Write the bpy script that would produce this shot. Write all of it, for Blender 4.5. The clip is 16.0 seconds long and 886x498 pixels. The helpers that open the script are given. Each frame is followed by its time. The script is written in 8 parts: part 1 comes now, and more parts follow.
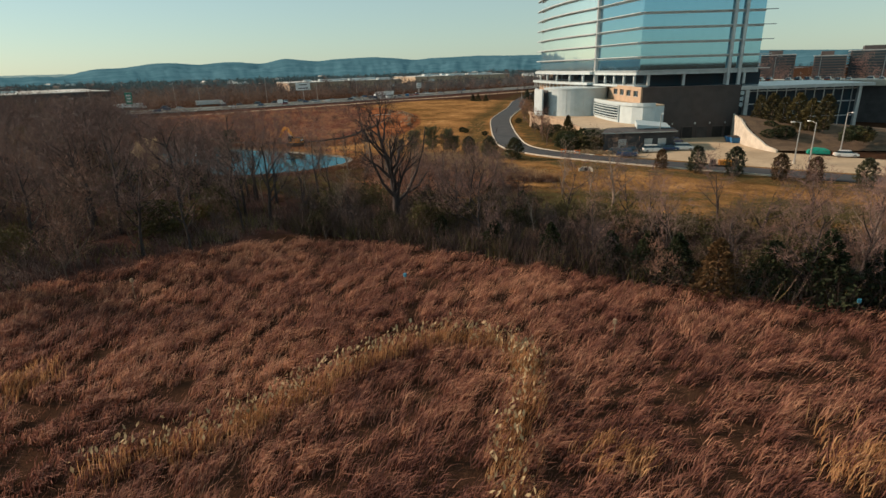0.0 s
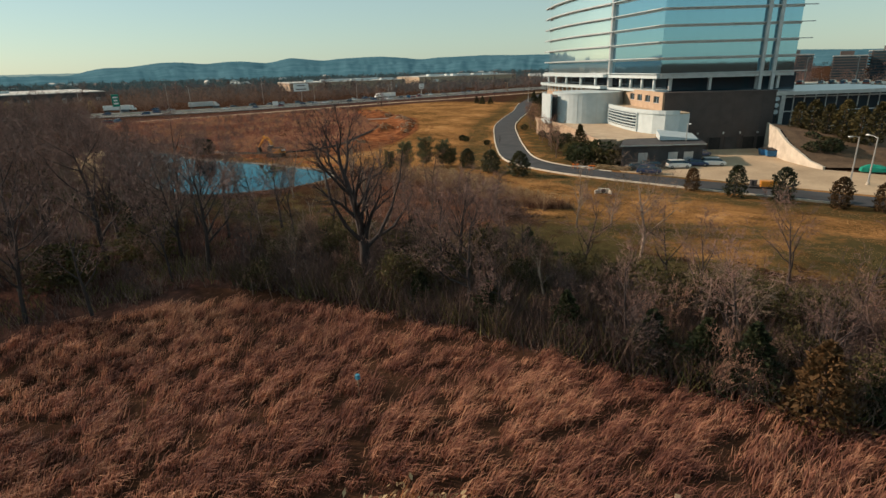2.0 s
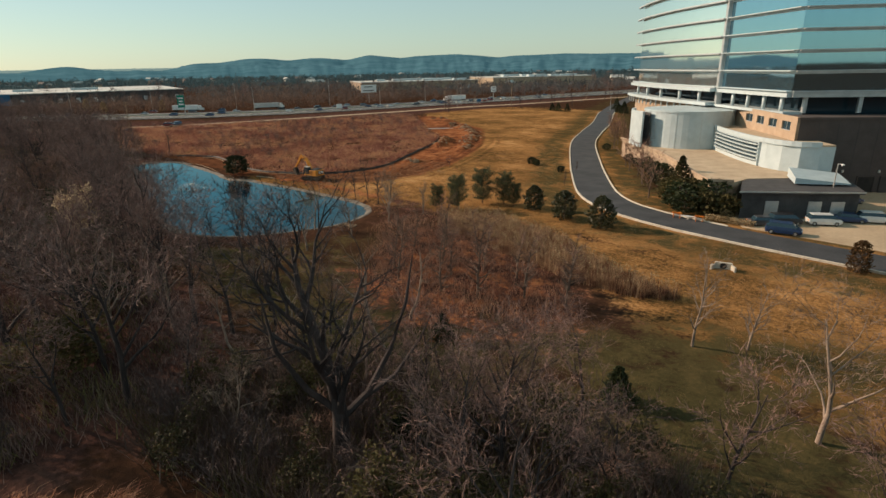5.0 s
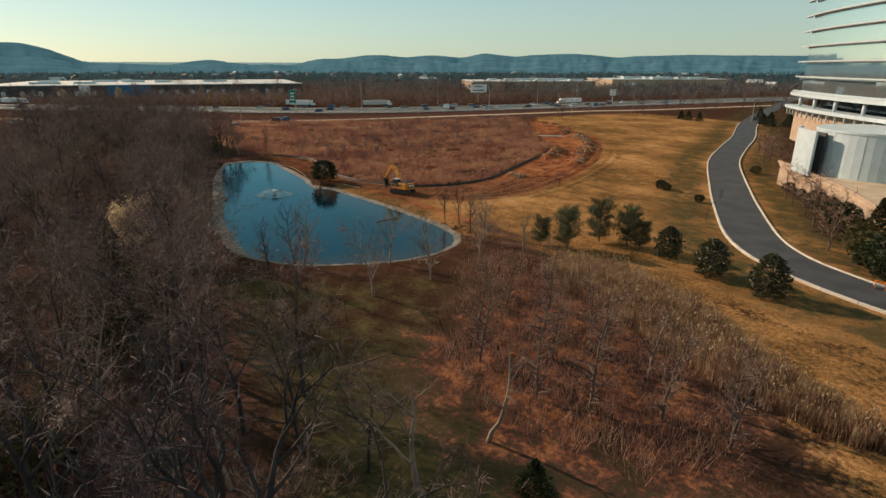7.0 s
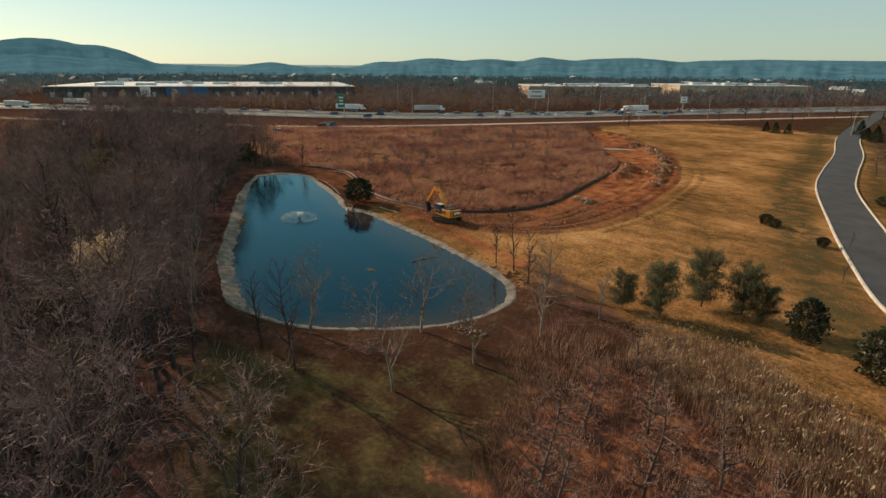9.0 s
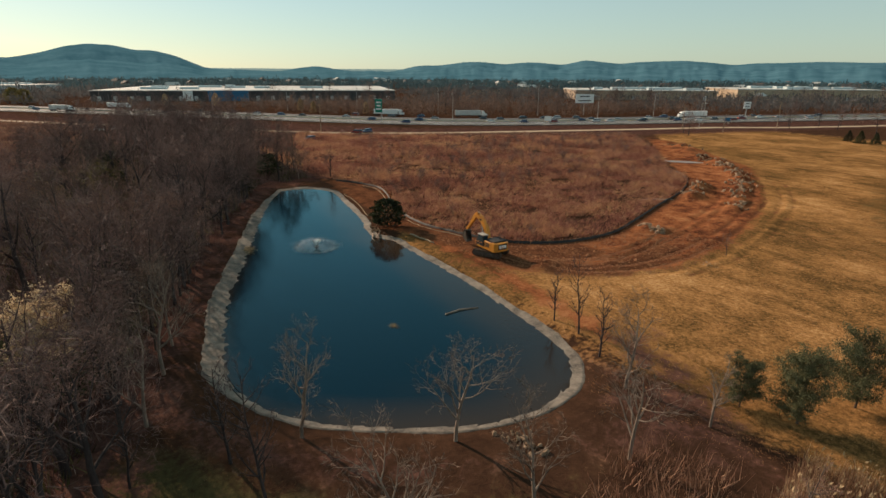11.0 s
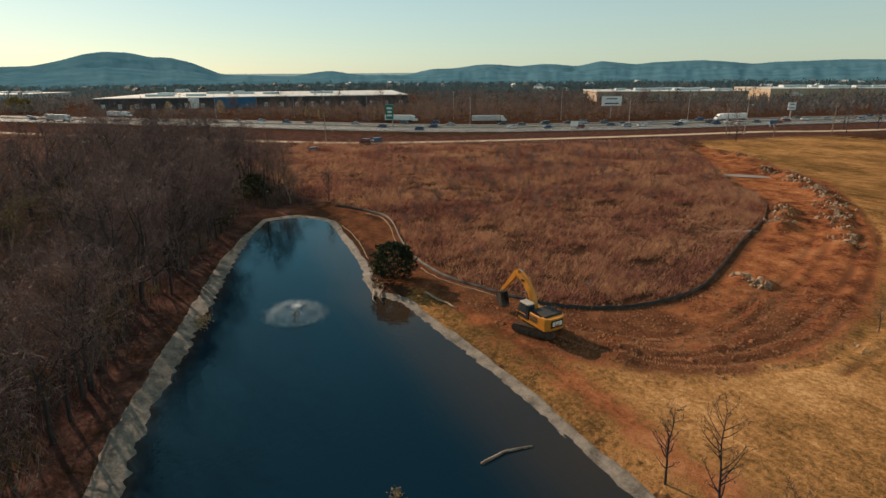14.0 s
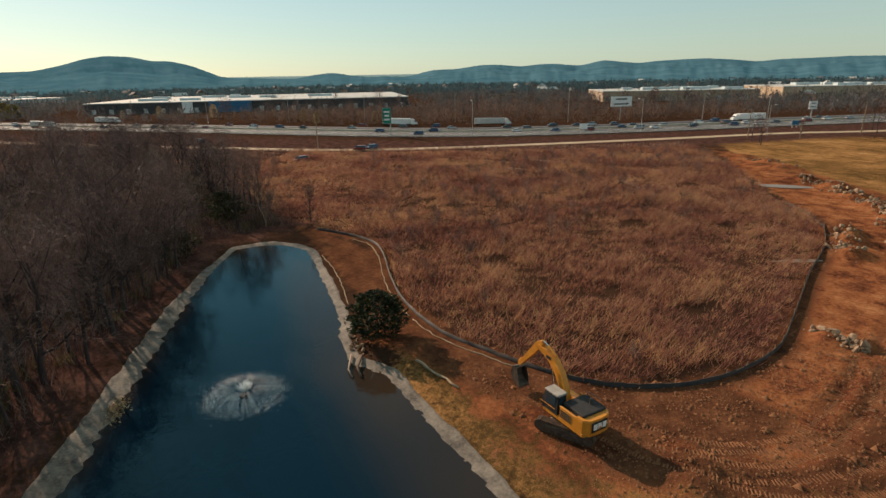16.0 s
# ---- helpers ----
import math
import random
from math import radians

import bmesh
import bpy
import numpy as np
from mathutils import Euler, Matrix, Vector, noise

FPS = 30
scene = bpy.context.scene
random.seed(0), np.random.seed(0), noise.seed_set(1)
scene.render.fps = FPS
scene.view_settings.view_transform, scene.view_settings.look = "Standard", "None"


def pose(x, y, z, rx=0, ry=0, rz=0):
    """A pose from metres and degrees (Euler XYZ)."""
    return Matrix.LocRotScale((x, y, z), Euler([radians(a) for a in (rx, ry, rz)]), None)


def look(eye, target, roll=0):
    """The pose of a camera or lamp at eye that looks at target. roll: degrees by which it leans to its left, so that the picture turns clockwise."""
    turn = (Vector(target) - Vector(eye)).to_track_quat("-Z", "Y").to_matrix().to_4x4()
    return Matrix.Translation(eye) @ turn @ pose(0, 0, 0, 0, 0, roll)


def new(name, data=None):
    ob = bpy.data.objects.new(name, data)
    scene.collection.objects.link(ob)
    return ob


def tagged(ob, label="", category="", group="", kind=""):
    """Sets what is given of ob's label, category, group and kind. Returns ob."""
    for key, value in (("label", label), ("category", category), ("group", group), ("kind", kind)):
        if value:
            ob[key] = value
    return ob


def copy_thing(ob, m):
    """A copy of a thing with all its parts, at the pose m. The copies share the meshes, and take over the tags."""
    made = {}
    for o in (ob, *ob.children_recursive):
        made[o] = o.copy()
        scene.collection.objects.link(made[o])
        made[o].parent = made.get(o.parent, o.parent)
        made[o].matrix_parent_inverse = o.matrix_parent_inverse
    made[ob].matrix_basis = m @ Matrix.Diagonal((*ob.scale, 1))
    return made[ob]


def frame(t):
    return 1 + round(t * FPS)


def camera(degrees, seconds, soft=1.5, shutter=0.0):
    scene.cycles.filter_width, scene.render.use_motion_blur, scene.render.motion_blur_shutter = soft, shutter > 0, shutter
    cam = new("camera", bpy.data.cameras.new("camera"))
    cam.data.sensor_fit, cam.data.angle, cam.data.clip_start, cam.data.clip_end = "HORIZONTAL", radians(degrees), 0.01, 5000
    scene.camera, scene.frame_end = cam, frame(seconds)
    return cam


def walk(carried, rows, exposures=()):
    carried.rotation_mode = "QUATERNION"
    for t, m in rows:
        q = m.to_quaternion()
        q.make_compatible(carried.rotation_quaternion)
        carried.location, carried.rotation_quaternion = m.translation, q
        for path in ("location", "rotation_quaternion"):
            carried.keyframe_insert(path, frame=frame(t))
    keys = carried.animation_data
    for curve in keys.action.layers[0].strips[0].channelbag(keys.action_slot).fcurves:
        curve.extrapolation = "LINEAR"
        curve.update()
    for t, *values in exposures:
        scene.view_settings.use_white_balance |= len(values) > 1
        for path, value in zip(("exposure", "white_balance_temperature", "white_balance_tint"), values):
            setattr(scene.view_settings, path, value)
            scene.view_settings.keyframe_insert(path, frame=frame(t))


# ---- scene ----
cam = camera(78.3, 16.0)
METRES, EYE, TILT, LEAN, TURN = 140.0, 20.95, 0.0, 0.0, 32.4
ROWS = [
    (0.0, 0.0, 0.0, 0.0, -0.52, -18.38, 1.56),
    (0.5, 0.0052, 0.0321, 0.0013, -0.36, -18.38, 1.56),
    (1.0, 0.0102, 0.0639, 0.0035, -0.18, -18.4, 1.58),
    (1.5, 0.0149, 0.095, 0.0037, -0.07, -18.41, 1.58),
    (2.0, 0.0191, 0.1267, 0.0049, 0.14, -18.42, 1.51),
    (2.5, 0.0232, 0.159, 0.0075, 1.21, -18.42, 1.4),
    (3.0, 0.0268, 0.191, 0.0126, 3.58, -18.42, 1.22),
    (3.5, 0.0307, 0.2228, 0.0195, 5.94, -18.46, 1.16),
    (6.0, 0.0236, 0.3763, 0.0269, 10.44, -18.55, 0.41),
    (6.5, 0.0172, 0.4109, 0.0281, 14.94, -18.57, 0.12),
    (7.0, 0.0091, 0.4449, 0.0298, 19.17, -18.55, -0.08),
    (7.5, -0.0004, 0.4784, 0.0309, 21.4, -18.49, -0.2),
    (8.0, -0.0117, 0.5115, 0.0312, 22.84, -18.39, -0.31),
    (8.5, -0.0243, 0.5434, 0.0315, 23.91, -18.3, -0.43),
    (9.0, -0.0373, 0.574, 0.0315, 24.78, -18.25, -0.44),
    (11.5, -0.1073, 0.7072, 0.0302, 29.55, -17.86, -0.23),
    (12.0, -0.1228, 0.7319, 0.0299, 29.78, -17.81, -0.12),
    (12.5, -0.1384, 0.7567, 0.0298, 29.97, -17.74, 0.01),
    (13.0, -0.154, 0.7812, 0.03, 30.09, -17.74, 0.15),
    (13.5, -0.1696, 0.8057, 0.0295, 30.19, -17.72, 0.28),
    (14.0, -0.1847, 0.8304, 0.0292, 30.32, -17.63, 0.44),
    (14.5, -0.1999, 0.8556, 0.0294, 30.37, -17.61, 0.56),
    (15.0, -0.2142, 0.8813, 0.0295, 30.42, -17.57, 0.7),
    (15.5, -0.2273, 0.9071, 0.0299, 30.45, -17.57, 0.89),
    (16.0, -0.2392, 0.9326, 0.0294, 30.5, -17.54, 1.01),
]
walk(cam, [(t, pose(0, 0, EYE, TILT, LEAN, TURN) @ pose(METRES * x, METRES * y, METRES * z, 90 + pitch, roll, yaw)) for t, x, y, z, yaw, pitch, roll in ROWS],
     exposures=[(0.0, 0.0, 6200, 13), (9.0, 0.0, 6350, 14), (16.0, 0.0, 6400, 15)])

# ---- sky and sun: a low late-afternoon winter sun ----
SUN_AZ, SUN_EL = 198.0, 26.0
sun_dir = Vector((math.cos(radians(SUN_EL)) * math.cos(radians(SUN_AZ)), math.cos(radians(SUN_EL)) * math.sin(radians(SUN_AZ)), math.sin(radians(SUN_EL))))
world = bpy.data.worlds.new("sky")
scene.world = world
world.use_nodes = True
wn = world.node_tree.nodes
sky = wn.new("ShaderNodeTexSky")
sky.sky_type = "NISHITA"
sky.sun_disc = False
sky.sun_elevation = radians(SUN_EL)
sky.sun_rotation = radians(90.0 - SUN_AZ)
sky.air_density, sky.dust_density, sky.ozone_density = 1.1, 0.36, 3.0
wn["Background"].inputs["Strength"].default_value = 0.093
haze = wn.new("ShaderNodeMix")
haze.data_type, haze.blend_type = "RGBA", "MULTIPLY"
haze.inputs["Factor"].default_value = 1.0
haze.inputs["B"].default_value = (0.93, 1.0, 0.93, 1)
world.node_tree.links.new(sky.outputs[0], haze.inputs["A"])
veil = wn.new("ShaderNodeMix")
veil.data_type = "RGBA"
veil.inputs["Factor"].default_value = 0.42
veil.inputs["B"].default_value = (6.2, 7.9, 6.5, 1)
world.node_tree.links.new(haze.outputs["Result"], veil.inputs["A"])
world.node_tree.links.new(veil.outputs["Result"], wn["Background"].inputs["Color"])
sun = new("sun", bpy.data.lights.new("sun", "SUN"))
sun.data.energy, sun.data.angle, sun.data.color = 5.6, radians(0.6), (1.0, 0.75, 0.52)
sun.matrix_world = look(sun_dir * 200, (0, 0, 0))

# ---- materials ----
def mat(name, low, high, scale=1.0, rough=0.85, metal=0.0, bump=0.3, fine=12.0, dist=0.03, vary=0.0, spec=0.3, stretch=(1, 1, 1), thin=0.0):
    """Two-scale mottled surface: colours low..high, coarse noise at scale and fine noise at scale * fine; vary: change from piece to piece."""
    m = bpy.data.materials.new(name)
    m.use_nodes = True
    n, k = m.node_tree.nodes, m.node_tree.links
    b = n["Principled BSDF"]
    b.inputs["Roughness"].default_value, b.inputs["Metallic"].default_value = rough, metal
    b.inputs["Specular IOR Level"].default_value = spec
    geo = n.new("ShaderNodeNewGeometry")
    mp = n.new("ShaderNodeMapping")
    mp.inputs["Scale"].default_value = stretch
    k.new(geo.outputs["Position"], mp.inputs["Vector"])
    t1, t2 = n.new("ShaderNodeTexNoise"), n.new("ShaderNodeTexNoise")
    for t, s, det in ((t1, scale, 4.0), (t2, scale * fine, 3.0)):
        t.inputs["Scale"].default_value, t.inputs["Detail"].default_value = s, det
        k.new(mp.outputs[0], t.inputs["Vector"])
    add = n.new("ShaderNodeMath"); add.operation = "MULTIPLY_ADD"
    k.new(t2.outputs["Fac"], add.inputs[0]); add.inputs[1].default_value = 0.5
    k.new(t1.outputs["Fac"], add.inputs[2])
    last = add.outputs[0]
    if vary:
        oi, gi = n.new("ShaderNodeObjectInfo"), n.new("ShaderNodeNewGeometry")
        s1 = n.new("ShaderNodeMath"); s1.operation = "ADD"
        k.new(oi.outputs["Random"], s1.inputs[0]); k.new(gi.outputs["Random Per Island"], s1.inputs[1])
        s2 = n.new("ShaderNodeMath"); s2.operation = "MULTIPLY_ADD"
        k.new(s1.outputs[0], s2.inputs[0]); s2.inputs[1].default_value = vary; k.new(last, s2.inputs[2])
        s3 = n.new("ShaderNodeMath"); s3.operation = "SUBTRACT"
        k.new(s2.outputs[0], s3.inputs[0]); s3.inputs[1].default_value = vary
        last = s3.outputs[0]
    r = n.new("ShaderNodeValToRGB")
    r.color_ramp.elements[0].position, r.color_ramp.elements[1].position = 0.42, 1.05
    r.color_ramp.elements[0].color, r.color_ramp.elements[1].color = (*low, 1), (*high, 1)
    k.new(last, r.inputs[0]); k.new(r.outputs[0], b.inputs["Base Color"])
    if thin:
        glow_through(m, r.outputs[0], thin)
    if bump:
        bp = n.new("ShaderNodeBump")
        bp.inputs["Strength"].default_value, bp.inputs["Distance"].default_value = bump, dist
        k.new(t2.outputs["Fac"], bp.inputs["Height"]); k.new(bp.outputs[0], b.inputs["Normal"])
    return m


def glow_through(m, colour, share):
    """Thin blades and leaves let part of the light through."""
    n, k = m.node_tree.nodes, m.node_tree.links
    tr, mx = n.new("ShaderNodeBsdfTranslucent"), n.new("ShaderNodeMixShader")
    k.new(colour, tr.inputs["Color"])
    mx.inputs["Fac"].default_value = share
    k.new(n["Principled BSDF"].outputs[0], mx.inputs[1]); k.new(tr.outputs[0], mx.inputs[2])
    k.new(mx.outputs[0], n["Material Output"].inputs["Surface"])


def glossy(name, colour, rough=0.05, metal=0.0, spec=0.5, wave=0.0, scale=0.4, dist=0.05, ior=1.5):
    """A smooth surface with a faint unevenness in its reflections."""
    m = bpy.data.materials.new(name)
    m.use_nodes = True
    n, k = m.node_tree.nodes, m.node_tree.links
    b = n["Principled BSDF"]
    b.inputs["Base Color"].default_value = (*colour, 1)
    b.inputs["Roughness"].default_value, b.inputs["Metallic"].default_value = rough, metal
    b.inputs["Specular IOR Level"].default_value = spec
    b.inputs["IOR"].default_value = ior
    if wave:
        t, bp = n.new("ShaderNodeTexNoise"), n.new("ShaderNodeBump")
        geo = n.new("ShaderNodeNewGeometry")
        k.new(geo.outputs["Position"], t.inputs["Vector"])
        t.inputs["Scale"].default_value, t.inputs["Detail"].default_value = scale, 3.0
        bp.inputs["Strength"].default_value, bp.inputs["Distance"].default_value = wave, dist
        k.new(t.outputs["Fac"], bp.inputs["Height"]); k.new(bp.outputs[0], b.inputs["Normal"])
    return m


def ground_material():
    """Clay, dormant lawn, leaf litter and field soil, blended by the masks stored on the ground."""
    m = bpy.data.materials.new("ground")
    m.use_nodes = True
    n, k = m.node_tree.nodes, m.node_tree.links
    b = n["Principled BSDF"]
    b.inputs["Roughness"].default_value = 0.95
    b.inputs["Specular IOR Level"].default_value = 0.0
    geo = n.new("ShaderNodeNewGeometry")

    def tex(scale, detail=5.0, rough=0.6):
        t = n.new("ShaderNodeTexNoise")
        t.inputs["Scale"].default_value, t.inputs["Detail"].default_value, t.inputs["Roughness"].default_value = scale, detail, rough
        k.new(geo.outputs["Position"], t.inputs["Vector"])
        return t.outputs["Fac"]

    def ramp(fac, stops):
        r = n.new("ShaderNodeValToRGB")
        while len(r.color_ramp.elements) < len(stops):
            r.color_ramp.elements.new(0.5)
        for e, (p, c) in zip(r.color_ramp.elements, stops):
            e.position, e.color = p, (*c, 1)
        k.new(fac, r.inputs[0])
        return r.outputs[0]

    big, mid, small, tiny = tex(0.05, 3), tex(0.35, 5), tex(2.2, 4), tex(11.0, 3)
    mix = n.new("ShaderNodeMath"); mix.operation = "MULTIPLY_ADD"
    k.new(small, mix.inputs[0]); mix.inputs[1].default_value = 0.55; k.new(mid, mix.inputs[2])
    mix2 = n.new("ShaderNodeMath"); mix2.operation = "MULTIPLY_ADD"
    k.new(tiny, mix2.inputs[0]); mix2.inputs[1].default_value = 0.35; k.new(mix.outputs[0], mix2.inputs[2])
    v = n.new("ShaderNodeMath"); v.operation = "MULTIPLY"
    k.new(mix2.outputs[0], v.inputs[0]); v.inputs[1].default_value = 0.53
    v = v.outputs[0]
    f1 = n.new("ShaderNodeMath"); f1.operation = "MULTIPLY_ADD"
    k.new(small, f1.inputs[0]); f1.inputs[1].default_value = 1.5; k.new(mid, f1.inputs[2])
    f2 = n.new("ShaderNodeMath"); f2.operation = "MULTIPLY_ADD"
    k.new(tiny, f2.inputs[0]); f2.inputs[1].default_value = 1.3; k.new(f1.outputs[0], f2.inputs[2])
    f3 = n.new("ShaderNodeMath"); f3.operation = "MULTIPLY_ADD"
    k.new(big, f3.inputs[0]); f3.inputs[1].default_value = 1.6; k.new(f2.outputs[0], f3.inputs[2])
    turf = n.new("ShaderNodeMath"); turf.operation = "MULTIPLY"
    mow = n.new("ShaderNodeMapping")
    mow.inputs["Rotation"].default_value, mow.inputs["Scale"].default_value = (0, 0, radians(20)), (0.12, 0.45, 1)
    k.new(geo.outputs["Position"], mow.inputs["Vector"])
    streak = n.new("ShaderNodeTexNoise")
    streak.inputs["Scale"].default_value, streak.inputs["Detail"].default_value = 1.0, 4.0
    k.new(mow.outputs[0], streak.inputs["Vector"])
    f4 = n.new("ShaderNodeMath"); f4.operation = "MULTIPLY_ADD"
    k.new(streak.outputs["Fac"], f4.inputs[0]); f4.inputs[1].default_value = 0.8; k.new(f3.outputs[0], f4.inputs[2])
    k.new(f4.outputs[0], turf.inputs[0]); turf.inputs[1].default_value = 0.1665
    vc = n.new("ShaderNodeMath"); vc.operation = "MULTIPLY_ADD"
    k.new(big, vc.inputs[0]); vc.inputs[1].default_value = 0.35
    shift = n.new("ShaderNodeMath"); shift.operation = "SUBTRACT"
    k.new(v, shift.inputs[0]); shift.inputs[1].default_value = 0.17
    k.new(shift.outputs[0], vc.inputs[2])
    vc = vc.outputs[0]
    colours = {
        "base": ramp(v, ((0.30, (0.022, 0.013, 0.009)), (0.55, (0.065, 0.034, 0.021)), (0.75, (0.12, 0.066, 0.038)))),
        "tan": ramp(turf.outputs[0], ((0.44, (0.085, 0.050, 0.020)), (0.482, (0.155, 0.084, 0.031)), (0.518, (0.265, 0.135, 0.049)), (0.552, (0.355, 0.178, 0.067)), (0.60, (0.52, 0.305, 0.132)))),
        "green": ramp(v, ((0.30, (0.026, 0.028, 0.013)), (0.50, (0.064, 0.054, 0.024)), (0.62, (0.100, 0.074, 0.033)), (0.75, (0.175, 0.115, 0.054)))),
        "litter": ramp(v, ((0.32, (0.019, 0.012, 0.011)), (0.48, (0.064, 0.033, 0.027)), (0.62, (0.13, 0.066, 0.049)))),
        "clay": ramp(vc, ((0.38, (0.045, 0.017, 0.010)), (0.47, (0.15, 0.054, 0.027)), (0.54, (0.26, 0.094, 0.038)), (0.68, (0.40, 0.19, 0.088)))),
        "mud": ramp(v, ((0.32, (0.032, 0.014, 0.009)), (0.5, (0.11, 0.046, 0.024)), (0.68, (0.23, 0.098, 0.046)))),
    }
    wob = n.new("ShaderNodeMath"); wob.operation = "SUBTRACT"
    k.new(mix.outputs[0], wob.inputs[0]); wob.inputs[1].default_value = 0.78
    last = colours["base"]
    for key in ("tan", "green", "litter", "clay", "mud"):
        a = n.new("ShaderNodeAttribute"); a.attribute_name = key
        s = n.new("ShaderNodeMath"); s.operation = "MULTIPLY_ADD"
        k.new(wob.outputs[0], s.inputs[0]); s.inputs[1].default_value = 1.6; k.new(a.outputs["Fac"], s.inputs[2])
        mr = n.new("ShaderNodeMapRange")
        mr.interpolation_type = "SMOOTHSTEP"
        mr.inputs["From Min"].default_value, mr.inputs["From Max"].default_value = 0.3, 0.75
        k.new(s.outputs[0], mr.inputs["Value"])
        mx = n.new("ShaderNodeMix"); mx.data_type = "RGBA"
        k.new(mr.outputs[0], mx.inputs["Factor"]); k.new(last, mx.inputs["A"]); k.new(colours[key], mx.inputs["B"])
        last = mx.outputs["Result"]
    k.new(last, b.inputs["Base Color"])
    bp = n.new("ShaderNodeBump")
    bp.inputs["Strength"].default_value, bp.inputs["Distance"].default_value = 0.7, 0.10
    k.new(f2.outputs[0], bp.inputs["Height"]); k.new(bp.outputs[0], b.inputs["Normal"])
    return m


def grass_material(name, stops, scale=0.08, clump=0.9, thin=0.4, amp=0.6):
    """Dry blades: colour drifts over the field and from blade to blade."""
    m = bpy.data.materials.new(name)
    m.use_nodes = True
    n, k = m.node_tree.nodes, m.node_tree.links
    b = n["Principled BSDF"]
    b.inputs["Roughness"].default_value = 0.7
    b.inputs["Specular IOR Level"].default_value = 0.2
    geo = n.new("ShaderNodeNewGeometry")
    t = n.new("ShaderNodeTexNoise")
    t.inputs["Scale"].default_value, t.inputs["Detail"].default_value = scale, 5.0
    k.new(geo.outputs["Position"], t.inputs["Vector"])
    t2 = n.new("ShaderNodeTexNoise")
    t2.inputs["Scale"].default_value, t2.inputs["Detail"].default_value = clump, 3.0
    k.new(geo.outputs["Position"], t2.inputs["Vector"])
    a = n.new("ShaderNodeMath"); a.operation = "MULTIPLY_ADD"
    k.new(geo.outputs["Random Per Island"], a.inputs[0]); a.inputs[1].default_value = 0.45; k.new(t.outputs["Fac"], a.inputs[2])
    a2 = n.new("ShaderNodeMath"); a2.operation = "MULTIPLY_ADD"
    k.new(t2.outputs["Fac"], a2.inputs[0]); a2.inputs[1].default_value = amp; k.new(a.outputs[0], a2.inputs[2])
    c = n.new("ShaderNodeMath"); c.operation = "SUBTRACT"
    k.new(a2.outputs[0], c.inputs[0]); c.inputs[1].default_value = 0.2 + 0.5 * amp
    r = n.new("ShaderNodeValToRGB")
    while len(r.color_ramp.elements) < len(stops):
        r.color_ramp.elements.new(0.5)
    for e, (p, col) in zip(r.color_ramp.elements, stops):
        e.position, e.color = p, (*col, 1)
    k.new(c.outputs[0], r.inputs[0]); k.new(r.outputs[0], b.inputs["Base Color"])
    glow_through(m, r.outputs[0], thin)
    return m


def water_material():
    """Pond water: dark body, brown over the silty shallows, under a tinted mirror that grows towards grazing sight."""
    m = bpy.data.materials.new("water")
    m.use_nodes = True
    n, k = m.node_tree.nodes, m.node_tree.links
    b = n["Principled BSDF"]
    b.inputs["Roughness"].default_value, b.inputs["Specular IOR Level"].default_value = 0.6, 0.0
    a, mx = n.new("ShaderNodeAttribute"), n.new("ShaderNodeMix")
    a.attribute_name, mx.data_type = "shallow", "RGBA"
    mx.inputs["A"].default_value, mx.inputs["B"].default_value = (0.001, 0.009, 0.019, 1), (0.036, 0.024, 0.015, 1)
    k.new(a.outputs["Fac"], mx.inputs["Factor"])
    k.new(mx.outputs["Result"], b.inputs["Base Color"])
    geo, t, bp = n.new("ShaderNodeNewGeometry"), n.new("ShaderNodeTexNoise"), n.new("ShaderNodeBump")
    t.inputs["Scale"].default_value, t.inputs["Detail"].default_value = 1.6, 3.0
    bp.inputs["Strength"].default_value, bp.inputs["Distance"].default_value = 0.5, 0.03
    k.new(geo.outputs["Position"], t.inputs["Vector"]); k.new(t.outputs["Fac"], bp.inputs["Height"])
    g, fr, out = n.new("ShaderNodeBsdfGlossy"), n.new("ShaderNodeFresnel"), n.new("ShaderNodeMixShader")
    g.inputs["Color"].default_value, g.inputs["Roughness"].default_value = (0.37, 0.77, 0.90, 1), 0.04
    fr.inputs["IOR"].default_value = 1.33
    k.new(bp.outputs[0], g.inputs["Normal"]); k.new(bp.outputs[0], fr.inputs["Normal"])
    k.new(fr.outputs[0], out.inputs["Fac"]); k.new(b.outputs[0], out.inputs[1]); k.new(g.outputs[0], out.inputs[2])
    k.new(out.outputs[0], n["Material Output"].inputs["Surface"])
    return m


GROUND = ground_material()
ASPHALT = mat("asphalt", (0.024, 0.026, 0.030), (0.064, 0.065, 0.069), 0.25, 0.85, bump=0.15, fine=20, vary=0)
HIGHWAY = mat("worn concrete lanes", (0.070, 0.072, 0.077), (0.135, 0.132, 0.130), 0.05, 0.85, bump=0.0, fine=10)
PAVING = mat("tan paving", (0.30, 0.22, 0.14), (0.50, 0.38, 0.25), 0.12, 0.85, bump=0.1, fine=15)
CONCRETE = mat("pale concrete", (0.36, 0.32, 0.26), (0.60, 0.55, 0.46), 0.5, 0.85, bump=0.2, fine=9)
KERB = mat("kerb concrete", (0.42, 0.37, 0.28), (0.66, 0.60, 0.49), 0.6, 0.85, bump=0.2, fine=9)
PAINT_YELLOW = mat("yellow line", (0.45, 0.32, 0.05), (0.65, 0.48, 0.1), 1.5, 0.7, bump=0)
PAINT_WHITE = mat("white line", (0.55, 0.55, 0.52), (0.8, 0.8, 0.77), 1.5, 0.7, bump=0)
# Dark mottle in this colour stands in for tree shade over the silt.
LINER = mat("pond liner with dried silt and shade mottle", (0.028, 0.025, 0.022), (0.235, 0.20, 0.16), 0.8, 0.8, bump=0.5, fine=6, dist=0.06)
WATER = water_material()
